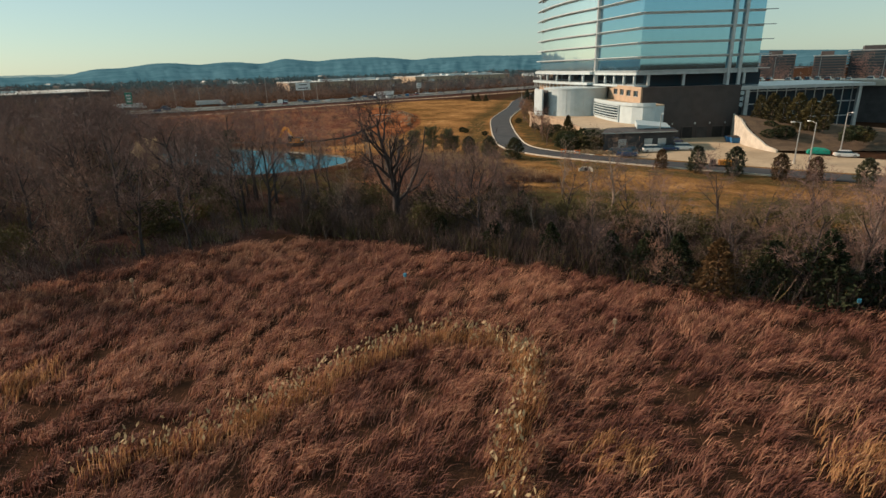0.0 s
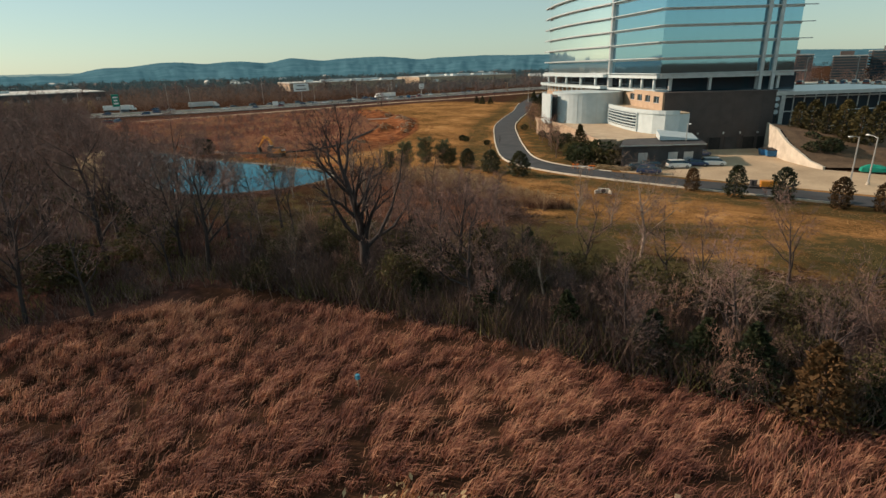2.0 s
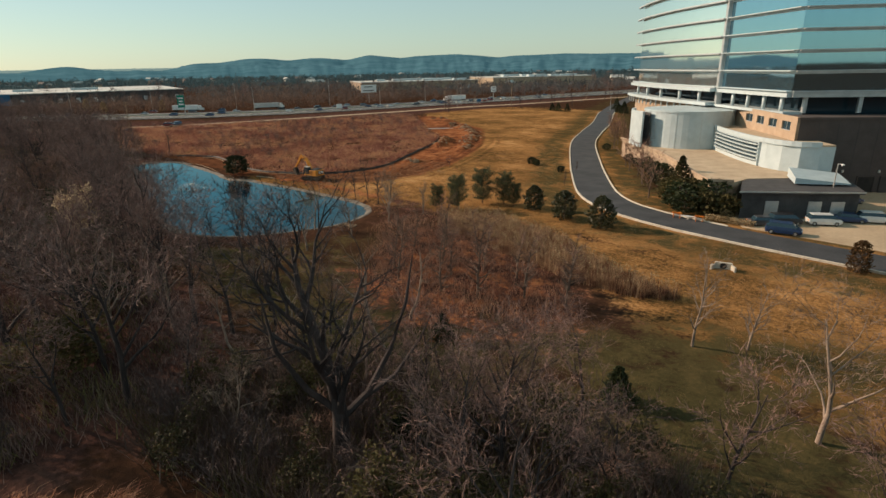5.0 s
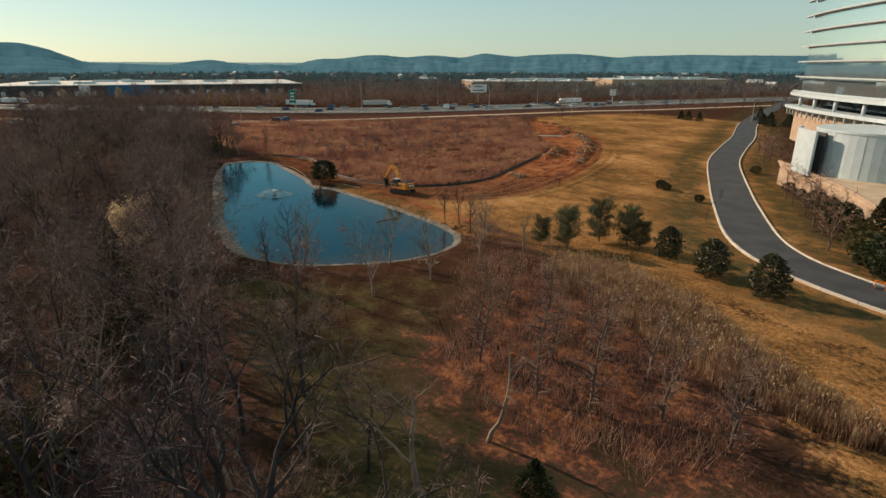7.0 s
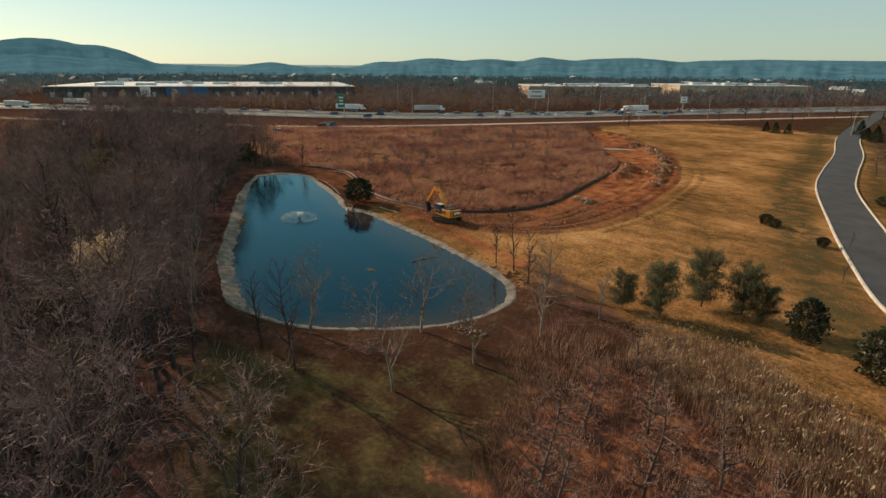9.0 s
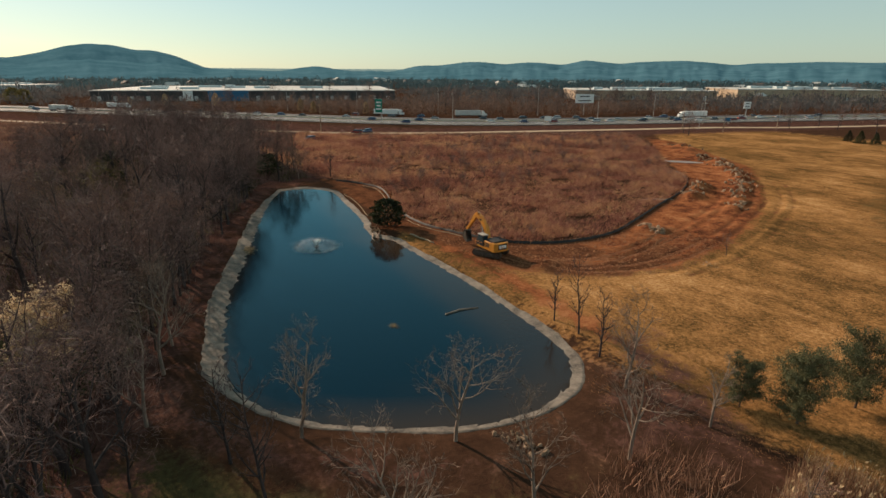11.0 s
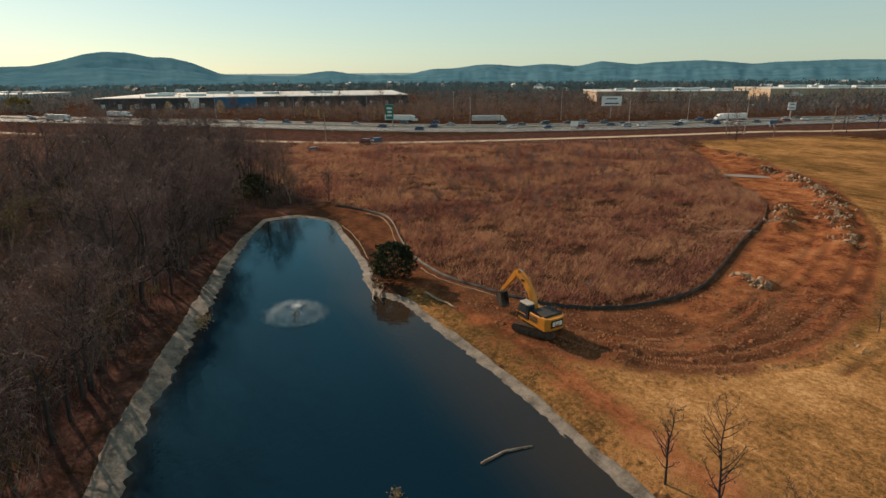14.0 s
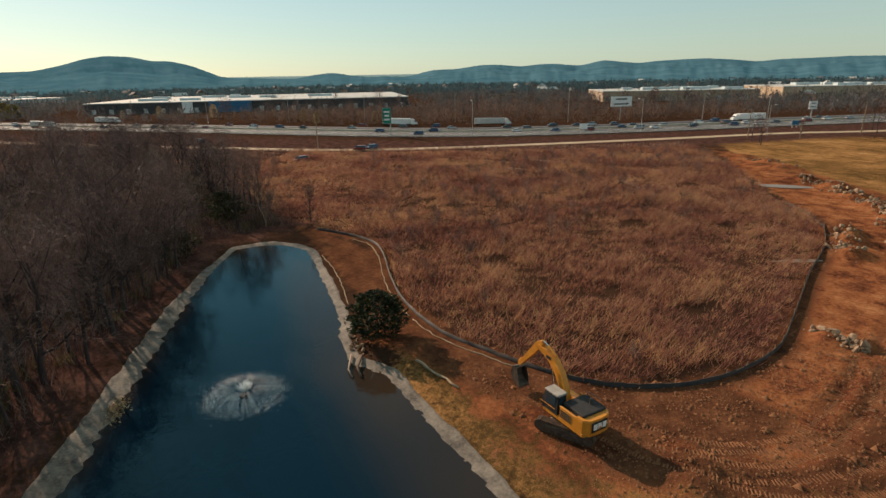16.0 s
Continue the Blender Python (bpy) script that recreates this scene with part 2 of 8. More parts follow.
PUDDLE = glossy("puddle", (0.20, 0.15, 0.11), 0.4, 0.0, 0.5, wave=0.1, scale=1.5, dist=0.02)
BARK = mat("grey brown bark", (0.045, 0.032, 0.026), (0.15, 0.105, 0.08), 1.2, 0.9, bump=0.5, fine=8, vary=0.25, stretch=(1, 1, 0.3))
DARK_BARK = mat("dark furrowed bark", (0.018, 0.015, 0.015), (0.066, 0.050, 0.047), 1.2, 0.9, bump=0.5, fine=8, vary=0.25, stretch=(1, 1, 0.3))
TWIG = mat("brown twigs", (0.075, 0.050, 0.045), (0.25, 0.155, 0.130), 0.6, 0.9, bump=0, fine=6, vary=0.35)
DARK_TWIG = mat("dark brown twigs", (0.034, 0.026, 0.026), (0.12, 0.085, 0.080), 0.6, 0.9, bump=0, fine=6, vary=0.35)
PALE_BARK = mat("pale sycamore bark", (0.11, 0.082, 0.064), (0.30, 0.23, 0.178), 1.6, 0.85, bump=0.3, fine=6, vary=0.25, stretch=(1, 1, 0.4))
PALE_TWIG = mat("pale twigs", (0.075, 0.054, 0.042), (0.25, 0.18, 0.135), 0.8, 0.9, bump=0, fine=6, vary=0.35)
RED_TWIG = mat("russet twigs", (0.11, 0.064, 0.047), (0.33, 0.19, 0.135), 0.6, 0.9, bump=0, fine=6, vary=0.35)
YELLOW_LEAF = mat("yellow green winter leaves", (0.07, 0.058, 0.016), (0.24, 0.19, 0.055), 0.8, 0.75, bump=0, fine=8, vary=0.4, thin=0.3)
OLIVE = mat("olive winter leaves", (0.020, 0.020, 0.008), (0.095, 0.078, 0.026), 0.5, 0.75, bump=0, fine=8, vary=0.4, thin=0.25)
CEDAR = mat("cedar green", (0.008, 0.014, 0.006), (0.045, 0.055, 0.02), 0.8, 0.75, bump=0, fine=8, vary=0.4, thin=0.25)
CEDAR_RUST = mat("rusty cedar", (0.025, 0.018, 0.007), (0.12, 0.065, 0.024), 0.8, 0.75, bump=0, fine=8, vary=0.4, thin=0.25)
MAGNOLIA = mat("magnolia leaves", (0.010, 0.018, 0.008), (0.065, 0.065, 0.026), 1.5, 0.45, bump=0, fine=8, vary=0.5, spec=0.5, thin=0.25)
PINE = mat("pine needles", (0.034, 0.044, 0.022), (0.125, 0.13, 0.062), 0.9, 0.75, bump=0, fine=8, vary=0.4, thin=0.25)
PALE_LEAF = mat("pale dry leaves", (0.18, 0.125, 0.065), (0.50, 0.38, 0.22), 1.0, 0.8, bump=0, fine=8, vary=0.4, thin=0.25)
BEECH_LEAF = mat("cream dry leaves", (0.34, 0.25, 0.14), (0.72, 0.57, 0.36), 1.0, 0.8, bump=0, fine=8, vary=0.4, thin=0.3)
FIELD = grass_material("russet field grass", ((0.2, (0.070, 0.029, 0.026)), (0.42, (0.19, 0.080, 0.060)), (0.62, (0.315, 0.145, 0.097)), (0.85, (0.56, 0.31, 0.19))), amp=0.9)
TANGRASS = grass_material("pale dry grass", ((0.2, (0.17, 0.080, 0.034)), (0.45, (0.36, 0.178, 0.076)), (0.75, (0.58, 0.345, 0.168))), 0.4)
MARSH = grass_material("marsh reeds", ((0.2, (0.100, 0.038, 0.032)), (0.42, (0.25, 0.102, 0.076)), (0.60, (0.375, 0.180, 0.115)), (0.85, (0.54, 0.345, 0.17))), 0.06, amp=1.0)
CATTAIL = grass_material("cattails", ((0.2, (0.075, 0.036, 0.026)), (0.45, (0.20, 0.108, 0.068)), (0.65, (0.36, 0.225, 0.135)), (0.85, (0.58, 0.42, 0.26))), 0.4, amp=1.0)
UNDERBRUSH = grass_material("brown underbrush", ((0.2, (0.034, 0.021, 0.021)), (0.42, (0.090, 0.054, 0.050)), (0.58, (0.15, 0.092, 0.081)), (0.8, (0.27, 0.18, 0.145))), 0.07, 0.3, 0.06)
OLIVE_BRUSH = grass_material("olive underbrush", ((0.2, (0.035, 0.035, 0.014)), (0.5, (0.10, 0.090, 0.032)), (0.8, (0.22, 0.17, 0.065))), 0.1, 0.4, 0.1)
RUSSET_BRUSH = grass_material("russet brush", ((0.2, (0.13, 0.065, 0.048)), (0.45, (0.26, 0.135, 0.092)), (0.65, (0.37, 0.205, 0.135)), (0.85, (0.50, 0.31, 0.20))), 0.08, 0.4, 0.15)
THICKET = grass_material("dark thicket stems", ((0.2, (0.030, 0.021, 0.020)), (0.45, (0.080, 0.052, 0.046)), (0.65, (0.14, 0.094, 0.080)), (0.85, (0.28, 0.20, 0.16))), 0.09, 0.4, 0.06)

# ---- mesh tools ----
class Shell:
    """Collects vertices and faces of one mesh."""

    def __init__(self):
        self.v, self.f = [], []

    def add(self, verts, faces):
        o = len(self.v)
        self.v.extend(tuple(p) for p in verts)
        self.f.extend(tuple(i + o for i in q) for q in faces)
        return self

    def box(self, c, s, rz=0.0, cut=0.0, tilt=0.0):
        """A box round c of size s, turned by rz degrees, its upright edges cut off by cut."""
        hx, hy, hz = s[0] / 2, s[1] / 2, s[2] / 2
        if cut:
            ring = [(hx, -hy + cut), (hx, hy - cut), (hx - cut, hy), (-hx + cut, hy), (-hx, hy - cut), (-hx, -hy + cut), (-hx + cut, -hy), (hx - cut, -hy)]
        else:
            ring = [(hx, -hy), (hx, hy), (-hx, hy), (-hx, -hy)]
        m = Matrix.Translation(c) @ Matrix.Rotation(radians(rz), 4, "Z") @ Matrix.Rotation(radians(tilt), 4, "X")
        n = len(ring)
        top = cut * 0.6
        levels = [(-hz, 1.0), (hz - top, 1.0)] + ([(hz, 1.0)] if cut else [])
        vs = []
        for i, (z, _) in enumerate(levels):
            k = top if cut and i == 2 else 0.0
            vs += [m @ Vector((x - math.copysign(k, x), y - math.copysign(k, y), z)) for x, y in ring]
        fs = [tuple(range(n))[::-1], tuple(range(n * (len(levels) - 1), n * len(levels)))]
        for L in range(len(levels) - 1):
            fs += [(L * n + i, L * n + (i + 1) % n, (L + 1) * n + (i + 1) % n, (L + 1) * n + i) for i in range(n)]
        return self.add(vs, fs)

    def prism(self, ring, z0, z1):
        """An upright prism over an anticlockwise ring of (x, y)."""
        n = len(ring)
        return self.add([(x, y, z0) for x, y in ring] + [(x, y, z1) for x, y in ring],
                        [tuple(range(n))[::-1], tuple(range(n, 2 * n))] + [(i, (i + 1) % n, n + (i + 1) % n, n + i) for i in range(n)])

    def tube(self, pts, radii, sides=6, cap=True):
        """A tapered tube along pts."""
        pts = [Vector(p) for p in pts]
        vs, fs = [], []
        for i, p in enumerate(pts):
            d = (pts[min(i + 1, len(pts) - 1)] - pts[max(i - 1, 0)]).normalized()
            u = d.cross(Vector((0.31, 0.2, 0.93)) if abs(d.z) < 0.9 else Vector((1, 0.1, 0))).normalized()
            w = d.cross(u)
            r = radii[i] if hasattr(radii, "__len__") else radii
            vs += [p + (u * math.cos(2 * math.pi * j / sides) + w * math.sin(2 * math.pi * j / sides)) * r for j in range(sides)]
        for i in range(len(pts) - 1):
            fs += [(i * sides + j, i * sides + (j + 1) % sides, (i + 1) * sides + (j + 1) % sides, (i + 1) * sides + j) for j in range(sides)]
        if cap:
            fs += [tuple(range(sides))[::-1], tuple(range(sides * (len(pts) - 1), sides * len(pts)))]
        return self.add(vs, fs)

    def loft(self, rings):
        """Skin through rings of equal count, closed at both ends."""
        n = len(rings[0])
        vs = [p for r in rings for p in r]
        fs = [(i * n + j, i * n + (j + 1) % n, (i + 1) * n + (j + 1) % n, (i + 1) * n + j) for i in range(len(rings) - 1) for j in range(n)]
        fs += [tuple(range(n))[::-1], tuple(range(n * (len(rings) - 1), n * len(rings)))]
        return self.add(vs, fs)

    def mesh(self, name, material=None, smooth=False):
        me = bpy.data.meshes.new(name)
        me.from_pydata(self.v, [], self.f)
        if material:
            me.materials.append(material)
        if smooth:
            me.polygons.foreach_set("use_smooth", [True] * len(me.polygons))
        me.update()
        return me


def tri_mesh(name, verts, faces, material):
    """A mesh from numpy arrays of vertices and faces (all triangles or all quads)."""
    me = bpy.data.meshes.new(name)
    verts, faces = np.asarray(verts, np.float32), np.asarray(faces, np.int32)
    k = faces.shape[1]
    me.vertices.add(len(verts)); me.vertices.foreach_set("co", verts.ravel())
    me.loops.add(faces.size); me.loops.foreach_set("vertex_index", faces.ravel())
    me.polygons.add(len(faces)); me.polygons.foreach_set("loop_start", np.arange(0, faces.size, k, dtype=np.int32))
    me.materials.append(material)
    me.update(calc_edges=True)
    return me


def part(name, data, material, parent, label=""):
    """One mesh under a thing or a part."""
    me = data.mesh(name, material) if isinstance(data, Shell) else data
    ob = new(name, me)
    ob.parent = parent
    return tagged(ob, label)


def thing(name, m, label, category, group="", kind=""):
    """An Empty at the base of a thing, which parents its parts."""
    ob = new(name)
    ob.empty_display_size = 0.3
    ob.matrix_basis = m
    return tagged(ob, label, category, group, kind)


def structure(name, data, material, label, category="", kind="structure"):
    me = data.mesh(name, material) if isinstance(data, Shell) else data
    return tagged(new(name, me), label, category or name.replace("_", " "), "", kind)


def smooth_line(pts, step=3.0):
    """A Catmull-Rom line through pts, as an array of points about step apart."""
    p = np.array(pts, float)
    p = np.vstack([2 * p[0] - p[1], p, 2 * p[-1] - p[-2]])
    out = []
    for i in range(1, len(p) - 2):
        n = max(1, int(np.linalg.norm(p[i + 1] - p[i]) / step))
        for t in np.arange(n) / n:
            out.append(0.5 * (2 * p[i] + (p[i + 1] - p[i - 1]) * t + (2 * p[i - 1] - 5 * p[i] + 4 * p[i + 1] - p[i + 2]) * t * t + (3 * p[i] - p[i - 1] - 3 * p[i + 1] + p[i + 2]) * t ** 3))
    out.append(p[-2])
    return np.array(out)


def offset_line(line, d):
    """The line moved by d to its left."""
    t = np.gradient(line, axis=0)
    t /= np.linalg.norm(t, axis=1)[:, None]
    return line + d * np.stack([-t[:, 1], t[:, 0]], 1)


def inside(px, py, poly):
    """Which points lie in the polygon."""
    r = np.zeros(np.shape(px), bool)
    poly = np.asarray(poly)
    for (x0, y0), (x1, y1) in zip(poly, np.roll(poly, -1, 0)):
        if y0 != y1:
            r ^= ((y0 > py) != (y1 > py)) & (px < (x1 - x0) * (py - y0) / (y1 - y0) + x0)
    return r


def line_distance(px, py, line, closed=False):
    """Distance of points from a broken line."""
    d = np.full(np.shape(px), 1e9)
    line = np.asarray(line)
    ends = np.roll(line, -1, 0) if closed else line[1:]
    for a, b in zip(line, ends):
        e = b - a
        t = np.clip(((px - a[0]) * e[0] + (py - a[1]) * e[1]) / max(e @ e, 1e-9), 0, 1)
        d = np.minimum(d, np.hypot(px - a[0] - t * e[0], py - a[1] - t * e[1]))
    return d


def signed(px, py, poly):
    """Distance to the polygon's edge, positive inside."""
    d = line_distance(px, py, poly, True)
    return np.where(inside(px, py, poly), d, -d)


def ripple(x, y, scale, seed=0.0):
    """Cheap smooth noise of about -1..1 from a few crossed waves."""
    r = 0
    for i in range(6):
        a, f = seed * 1.7 + i * 2.399, scale * (0.6 + 0.35 * i)
        r = r + np.sin((x * math.cos(a) + y * math.sin(a)) * f + seed * 3.1 + i * 1.3 + 1.5 * np.sin((x * math.sin(a * 1.3) - y * math.cos(a * 1.3)) * f * 0.53 + i)) / (1 + 0.4 * i)
    return r / 3.0

# ---- plan of the land ----
POND = smooth_line([(-187.5, 100), (-187, 106), (-181, 110.2), (-168, 109.2), (-154, 107.5), (-148, 105.9), (-143, 105.7), (-140, 107.4), (-131, 107.9), (-120, 108.5), (-109, 108.4), (-101, 107.9),
                    (-95.9, 106.5), (-92.4, 102.7), (-91.1, 97.6), (-92.2, 92), (-95.6, 85.5), (-99, 81.2), (-103, 78.4), (-108, 77.1), (-115, 77.6),
                    (-127, 79.8), (-139, 83.4), (-152, 87.2), (-168, 92), (-180, 96.3), (-187.5, 100)], 2.0)[:-1]
WATER_Z = -0.6
FENCE_PATH = smooth_line([(-190, 114), (-183, 118), (-177, 119.8), (-171, 119), (-162, 116.5), (-154, 114.8), (-148.5, 114.5), (-143, 115), (-137, 117.3),
                          (-130.6, 120.2), (-126.4, 124.5), (-124.2, 131), (-124.8, 140), (-128, 148), (-136, 165), (-141, 177), (-147, 187), (-153, 194), (-161, 200)], 1.5)
MARSH_EDGE = np.vstack([FENCE_PATH, [(-200, 236), (-232, 262), (-248, 225), (-262, 190), (-285, 158), (-300, 132), (-262, 108), (-215, 108)]])
CLAY_EDGE = np.array([(-137, 113), (-128, 113.2), (-119, 114), (-112.5, 121), (-108, 134), (-111, 150), (-118, 168), (-127, 186), (-139, 203), (-156, 226), (-180, 240), (-205, 252),
                      (-225, 262), (-200, 236), (-161, 201), (-147, 187), (-136, 165), (-124, 140), (-124, 131), (-131, 119.5)])
ROAD = smooth_line([(-215, 560), (-170, 400), (-147, 327), (-125, 272), (-112.5, 236), (-101.5, 207), (-84, 173), (-74, 155), (-65.5, 141), (-59, 134), (-53, 130.5), (-46, 128),
                    (-36, 126), (-25, 124.5), (0, 122), (30, 120), (120, 116)], 3.0)
HWAY = smooth_line([(-1500, -950), (-900, -350), (-700, -150), (-540, 5), (-433, 112), (-337, 205), (-301, 278), (-277, 367), (-257, 440), (-215, 600), (-150, 900), (0, 1600)], 14.0)
SERVICE = smooth_line([(-520, -70), (-400, 40), (-322, 120), (-296, 150), (-278, 188), (-265, 230), (-252, 277), (-239, 328), (-222, 366), (-190, 480)], 8.0)
WOODS_LEFT = np.array([(-66, 18), (-64, 30), (-59, 42), (-60, 56), (-73, 62), (-86, 66), (-97, 67), (-108, 70.5), (-122, 74), (-140, 79), (-157, 84), (-176, 91), (-192, 97), (-196, 112), (-215, 108), (-262, 106), (-330, 70), (-330, -60), (-110, -60)])
WOODS_BAND = np.array([(-60, 50), (-40, 52), (-28, 53), (-18, 53), (-8, 53), (2, 54), (14, 57), (60, 62), (60, 80), (20, 76), (0, 71), (-20, 67), (-32, 68), (-42, 68), (-56, 62)])
FIELD_EDGE = np.array([(-120, -60), (-70, -5), (-66, 19), (-64, 26), (-62, 36), (-57, 42), (-51, 47.5), (-38, 50.5), (-27, 51.5), (-17, 51.5), (-9, 51.7), (-2, 52), (10, 56), (70, 63), (140, 0), (100, -60)])
MOUNDS = ((-174, 228, 1.0, 3.0), (-165, 224, 1.1, 3.0), (-157, 217, 1.1, 3.0), (-150, 210, 1.2, 3.0), (-144, 203, 1.0, 2.6), (-139, 196, 1.1, 2.6), (-134, 188, 0.9, 2.4), (-130, 181, 0.9, 2.4), (-126, 173, 0.7, 2.2), (-144, 187, 1.4, 2.6), (-140, 182, 1.5, 2.4), (-137, 176, 1.2, 2.2),
          (-185, 238, 1.2, 4.0), (-192, 241, 1.6, 4.0), (-203, 246, 1.3, 5.0), (-118, 121, 0.5, 1.6), (-116, 119, 0.45, 1.3), (-124.0, 147.5, 0.5, 1.3), (-121.7, 149, 0.45, 1.2), (-113, 128, 0.3, 1.4))

ARC = [(-201, 239), (-180, 235), (-160, 224), (-143, 208), (-129, 189), (-118, 165), (-111.5, 145), (-110, 132), (-113, 123.5), (-118, 119.3), (-123, 117.6)]
RUTS = [smooth_line(r, 3.0) for r in (ARC, [(x - 2.1, y - 1.0) for x, y in ARC], [(x + 2.4, y + 1.6) for x, y in ARC[2:-2]], [(x + 4.6, y + 2.4) for x, y in ARC[2:-3]], [(x - 5.5, y - 2.0) for x, y in ARC[4:-2]], [(x - 7.4, y - 2.6) for x, y in ARC[4:-3]],
        [(-121, 119.5), (-117, 122.5), (-114.5, 128), (-115.5, 136), (-119, 146)], [(-122.5, 121), (-118.5, 124), (-116.6, 129), (-117.6, 137), (-121, 146)], [(-124, 143), (-119, 150), (-112, 153)], [(-152, 199), (-146, 203), (-139, 202)])]


def ground_height(x, y, sd=None):
    """Height of the land: nearly level, with the pond's basin, spoil heaps and ruts."""
    x, y = np.asarray(x, float), np.asarray(y, float)
    sd = signed(x, y, POND) if sd is None else sd
    z = 0.07 * ripple(x, y, 0.11) + 0.02 * ripple(x, y, 0.5, 2.0)
    z = z * np.clip((-sd - 1.0) / 6.0, 0, 1)
    z = np.where(sd > -2.6, np.minimum(0.0, -0.02 - (sd + 2.6) * 0.225), z)
    z = np.where(sd > 2.0, np.maximum(z, -2.4), z)
    for mx, my, h, r in MOUNDS:
        z = z + 1.25 * h * np.exp(-((x - mx) ** 2 + (y - my) ** 2) / (r * r)) * (1 + 0.35 * ripple(x, y, 1.6, mx))
    clay = np.clip(signed(x, y, CLAY_EDGE) / 3.0, 0, 1)
    z = z + clay * (0.07 * ripple(x, y, 1.1, 5.0) + 0.05 * ripple(x, y, 2.3, 7.0))
    near = (x > -210) & (x < -96) & (y > 112) & (y < 245)
    if near.any():
        xr, yr = np.atleast_1d(x)[np.atleast_1d(near)], np.atleast_1d(y)[np.atleast_1d(near)]
        add = np.zeros(len(xr))
        for i, line in enumerate(RUTS):
            d = line_distance(xr, yr, line) + 0.12 * ripple(xr, yr, 0.9, i)
            add += -0.13 * np.exp(-(d / 0.5) ** 2) + 0.09 * np.exp(-((d - 0.95) / 0.4) ** 2) * (0.6 + 0.5 * ripple(xr, yr, 1.7, i + 2.0))
        z = np.array(z, float)
        if z.ndim:
            z[near] += add
        else:
            z = z + add[0]
    return z


def axis(lo, hi, step, far, fine=None):
    """Fine steps between lo and hi (finer still within fine), widening outwards to far."""
    mid = list(np.arange(lo, hi + 0.01, step))
    if fine:
        a_, b_, s_ = fine
        mid = [m for m in mid if m < a_] + list(np.arange(a_, b_, s_)) + [m for m in mid if m >= b_]
    s, a, b = step, [lo], [hi]
    while a[-1] > -far:
        s *= 1.22; a.append(a[-1] - s); b.append(b[-1] + s)
    return np.array(a[:0:-1] + mid + b[1:])


def build_ground():
    xs, ys = axis(-235, 25, 1.25, 4600, (-160, -103, 0.5)), axis(10, 240, 1.25, 4600, (112, 204, 0.5))
    gx, gy = np.meshgrid(xs, ys)
    x, y = gx.ravel(), gy.ravel()
    sd = signed(x, y, POND)
    z = ground_height(x, y, sd)
    n, m = len(xs), len(ys)
    i = np.arange(n * m).reshape(m, n)
    quads = np.stack([i[:-1, :-1], i[:-1, 1:], i[1:, 1:], i[1:, :-1]], -1).reshape(-1, 4)
    me = tri_mesh("ground", np.stack([x, y, z], 1), quads, GROUND)
    me.polygons.foreach_set("use_smooth", np.ones(len(quads), bool))

    def soft(d, w=3.0):
        return np.clip(0.5 + d / (2 * w), 0, 1)

    clay = soft(signed(x, y, CLAY_EDGE), 2.0)
    bank = np.clip(1 - np.abs(sd + 4.5) / 4.0, 0, 1) * soft(y - 104, 2) * soft(x + 160, 8) * soft(-96 - x, 4)
    clay = np.maximum(clay, bank * 0.75)
    road_d = line_distance(x, y, ROAD)
    lawn_tan = soft(signed(x, y, np.array([(-92, 109), (-60, 112), (-40, 110), (-20, 108), (60, 105), (60, 135), (-30, 135), (-60, 150), (-95, 225), (-140, 330), (-225, 330), (-235, 275), (-190, 236), (-150, 195), (-128, 165), (-118, 134), (-120, 121), (-124, 117), (-136, 114), (-142, 110.5), (-140, 107), (-110, 108)])), 3.0)
    lawn_tan = np.maximum(lawn_tan, soft(signed(x, y, np.array([(-46, 98), (-36, 88), (-22, 80), (70, 84), (70, 126), (-40, 118)])), 4.0) * 0.9)
    lawn_tan = np.maximum(lawn_tan, soft(signed(x, y, np.array([(-66, 113), (-56, 106), (-46, 100), (-34, 95), (-20, 88), (20, 95), (20, 112)])), 3.0) * 0.85)
    green = np.clip(1.2 - np.abs(road_d - 9) / 9.0, 0, 1) * 0.62 * soft(y - 100, 10)
    green = np.maximum(green, soft(signed(x, y, np.array([(-104, 64), (-62, 60), (-30, 66), (30, 74), (40, 100), (-20, 100), (-42, 86), (-62, 84), (-72, 98), (-84, 100), (-88, 84), (-100, 75)])), 4.0) * (0.58 + 0.5 * ripple(x, y, 0.16, 3.0)))
    litter = np.maximum(soft(signed(x, y, WOODS_LEFT) + 3, 5.0), soft(signed(x, y, WOODS_BAND), 3.0))
    litter = np.maximum(litter, 0.62 * soft(signed(x, y, np.array([(-108, 109.5), (-94, 108.5), (-86, 98), (-76, 106), (-84, 114), (-97, 117.5)])), 4.0))
    litter = np.maximum(litter, 0.40 * soft(signed(x, y, np.array([(-138, 108.5), (-120, 109.6), (-100, 109.0), (-97, 112), (-112, 114), (-130, 112)])), 1.5) * (0.8 + 0.4 * ripple(x, y, 0.4, 6.0)))
    needle = soft(signed(x, y, np.array([(-70, 75), (-54, 72), (-44, 76), (-38, 88), (-52, 99), (-72, 104), (-80, 98)])), 5.0)
    litter = np.maximum(litter, needle * 0.75)
    clay = np.maximum(clay, needle * 0.44)
    litter = np.maximum(litter, np.clip(1 - np.abs(sd + 5) / 5, 0, 1) * soft(-sd - 1, 1) * soft(92 - y, 6) * 0.6)
    mud = soft(signed(x, y, np.array([(-196, 111), (-180, 111.5), (-160, 110.5), (-146, 109.5), (-133, 112.5), (-124, 117.5), (-116, 124), (-118, 132), (-124, 131), (-131, 120.5), (-149, 114), (-171, 119), (-190, 114)])), 1.2)
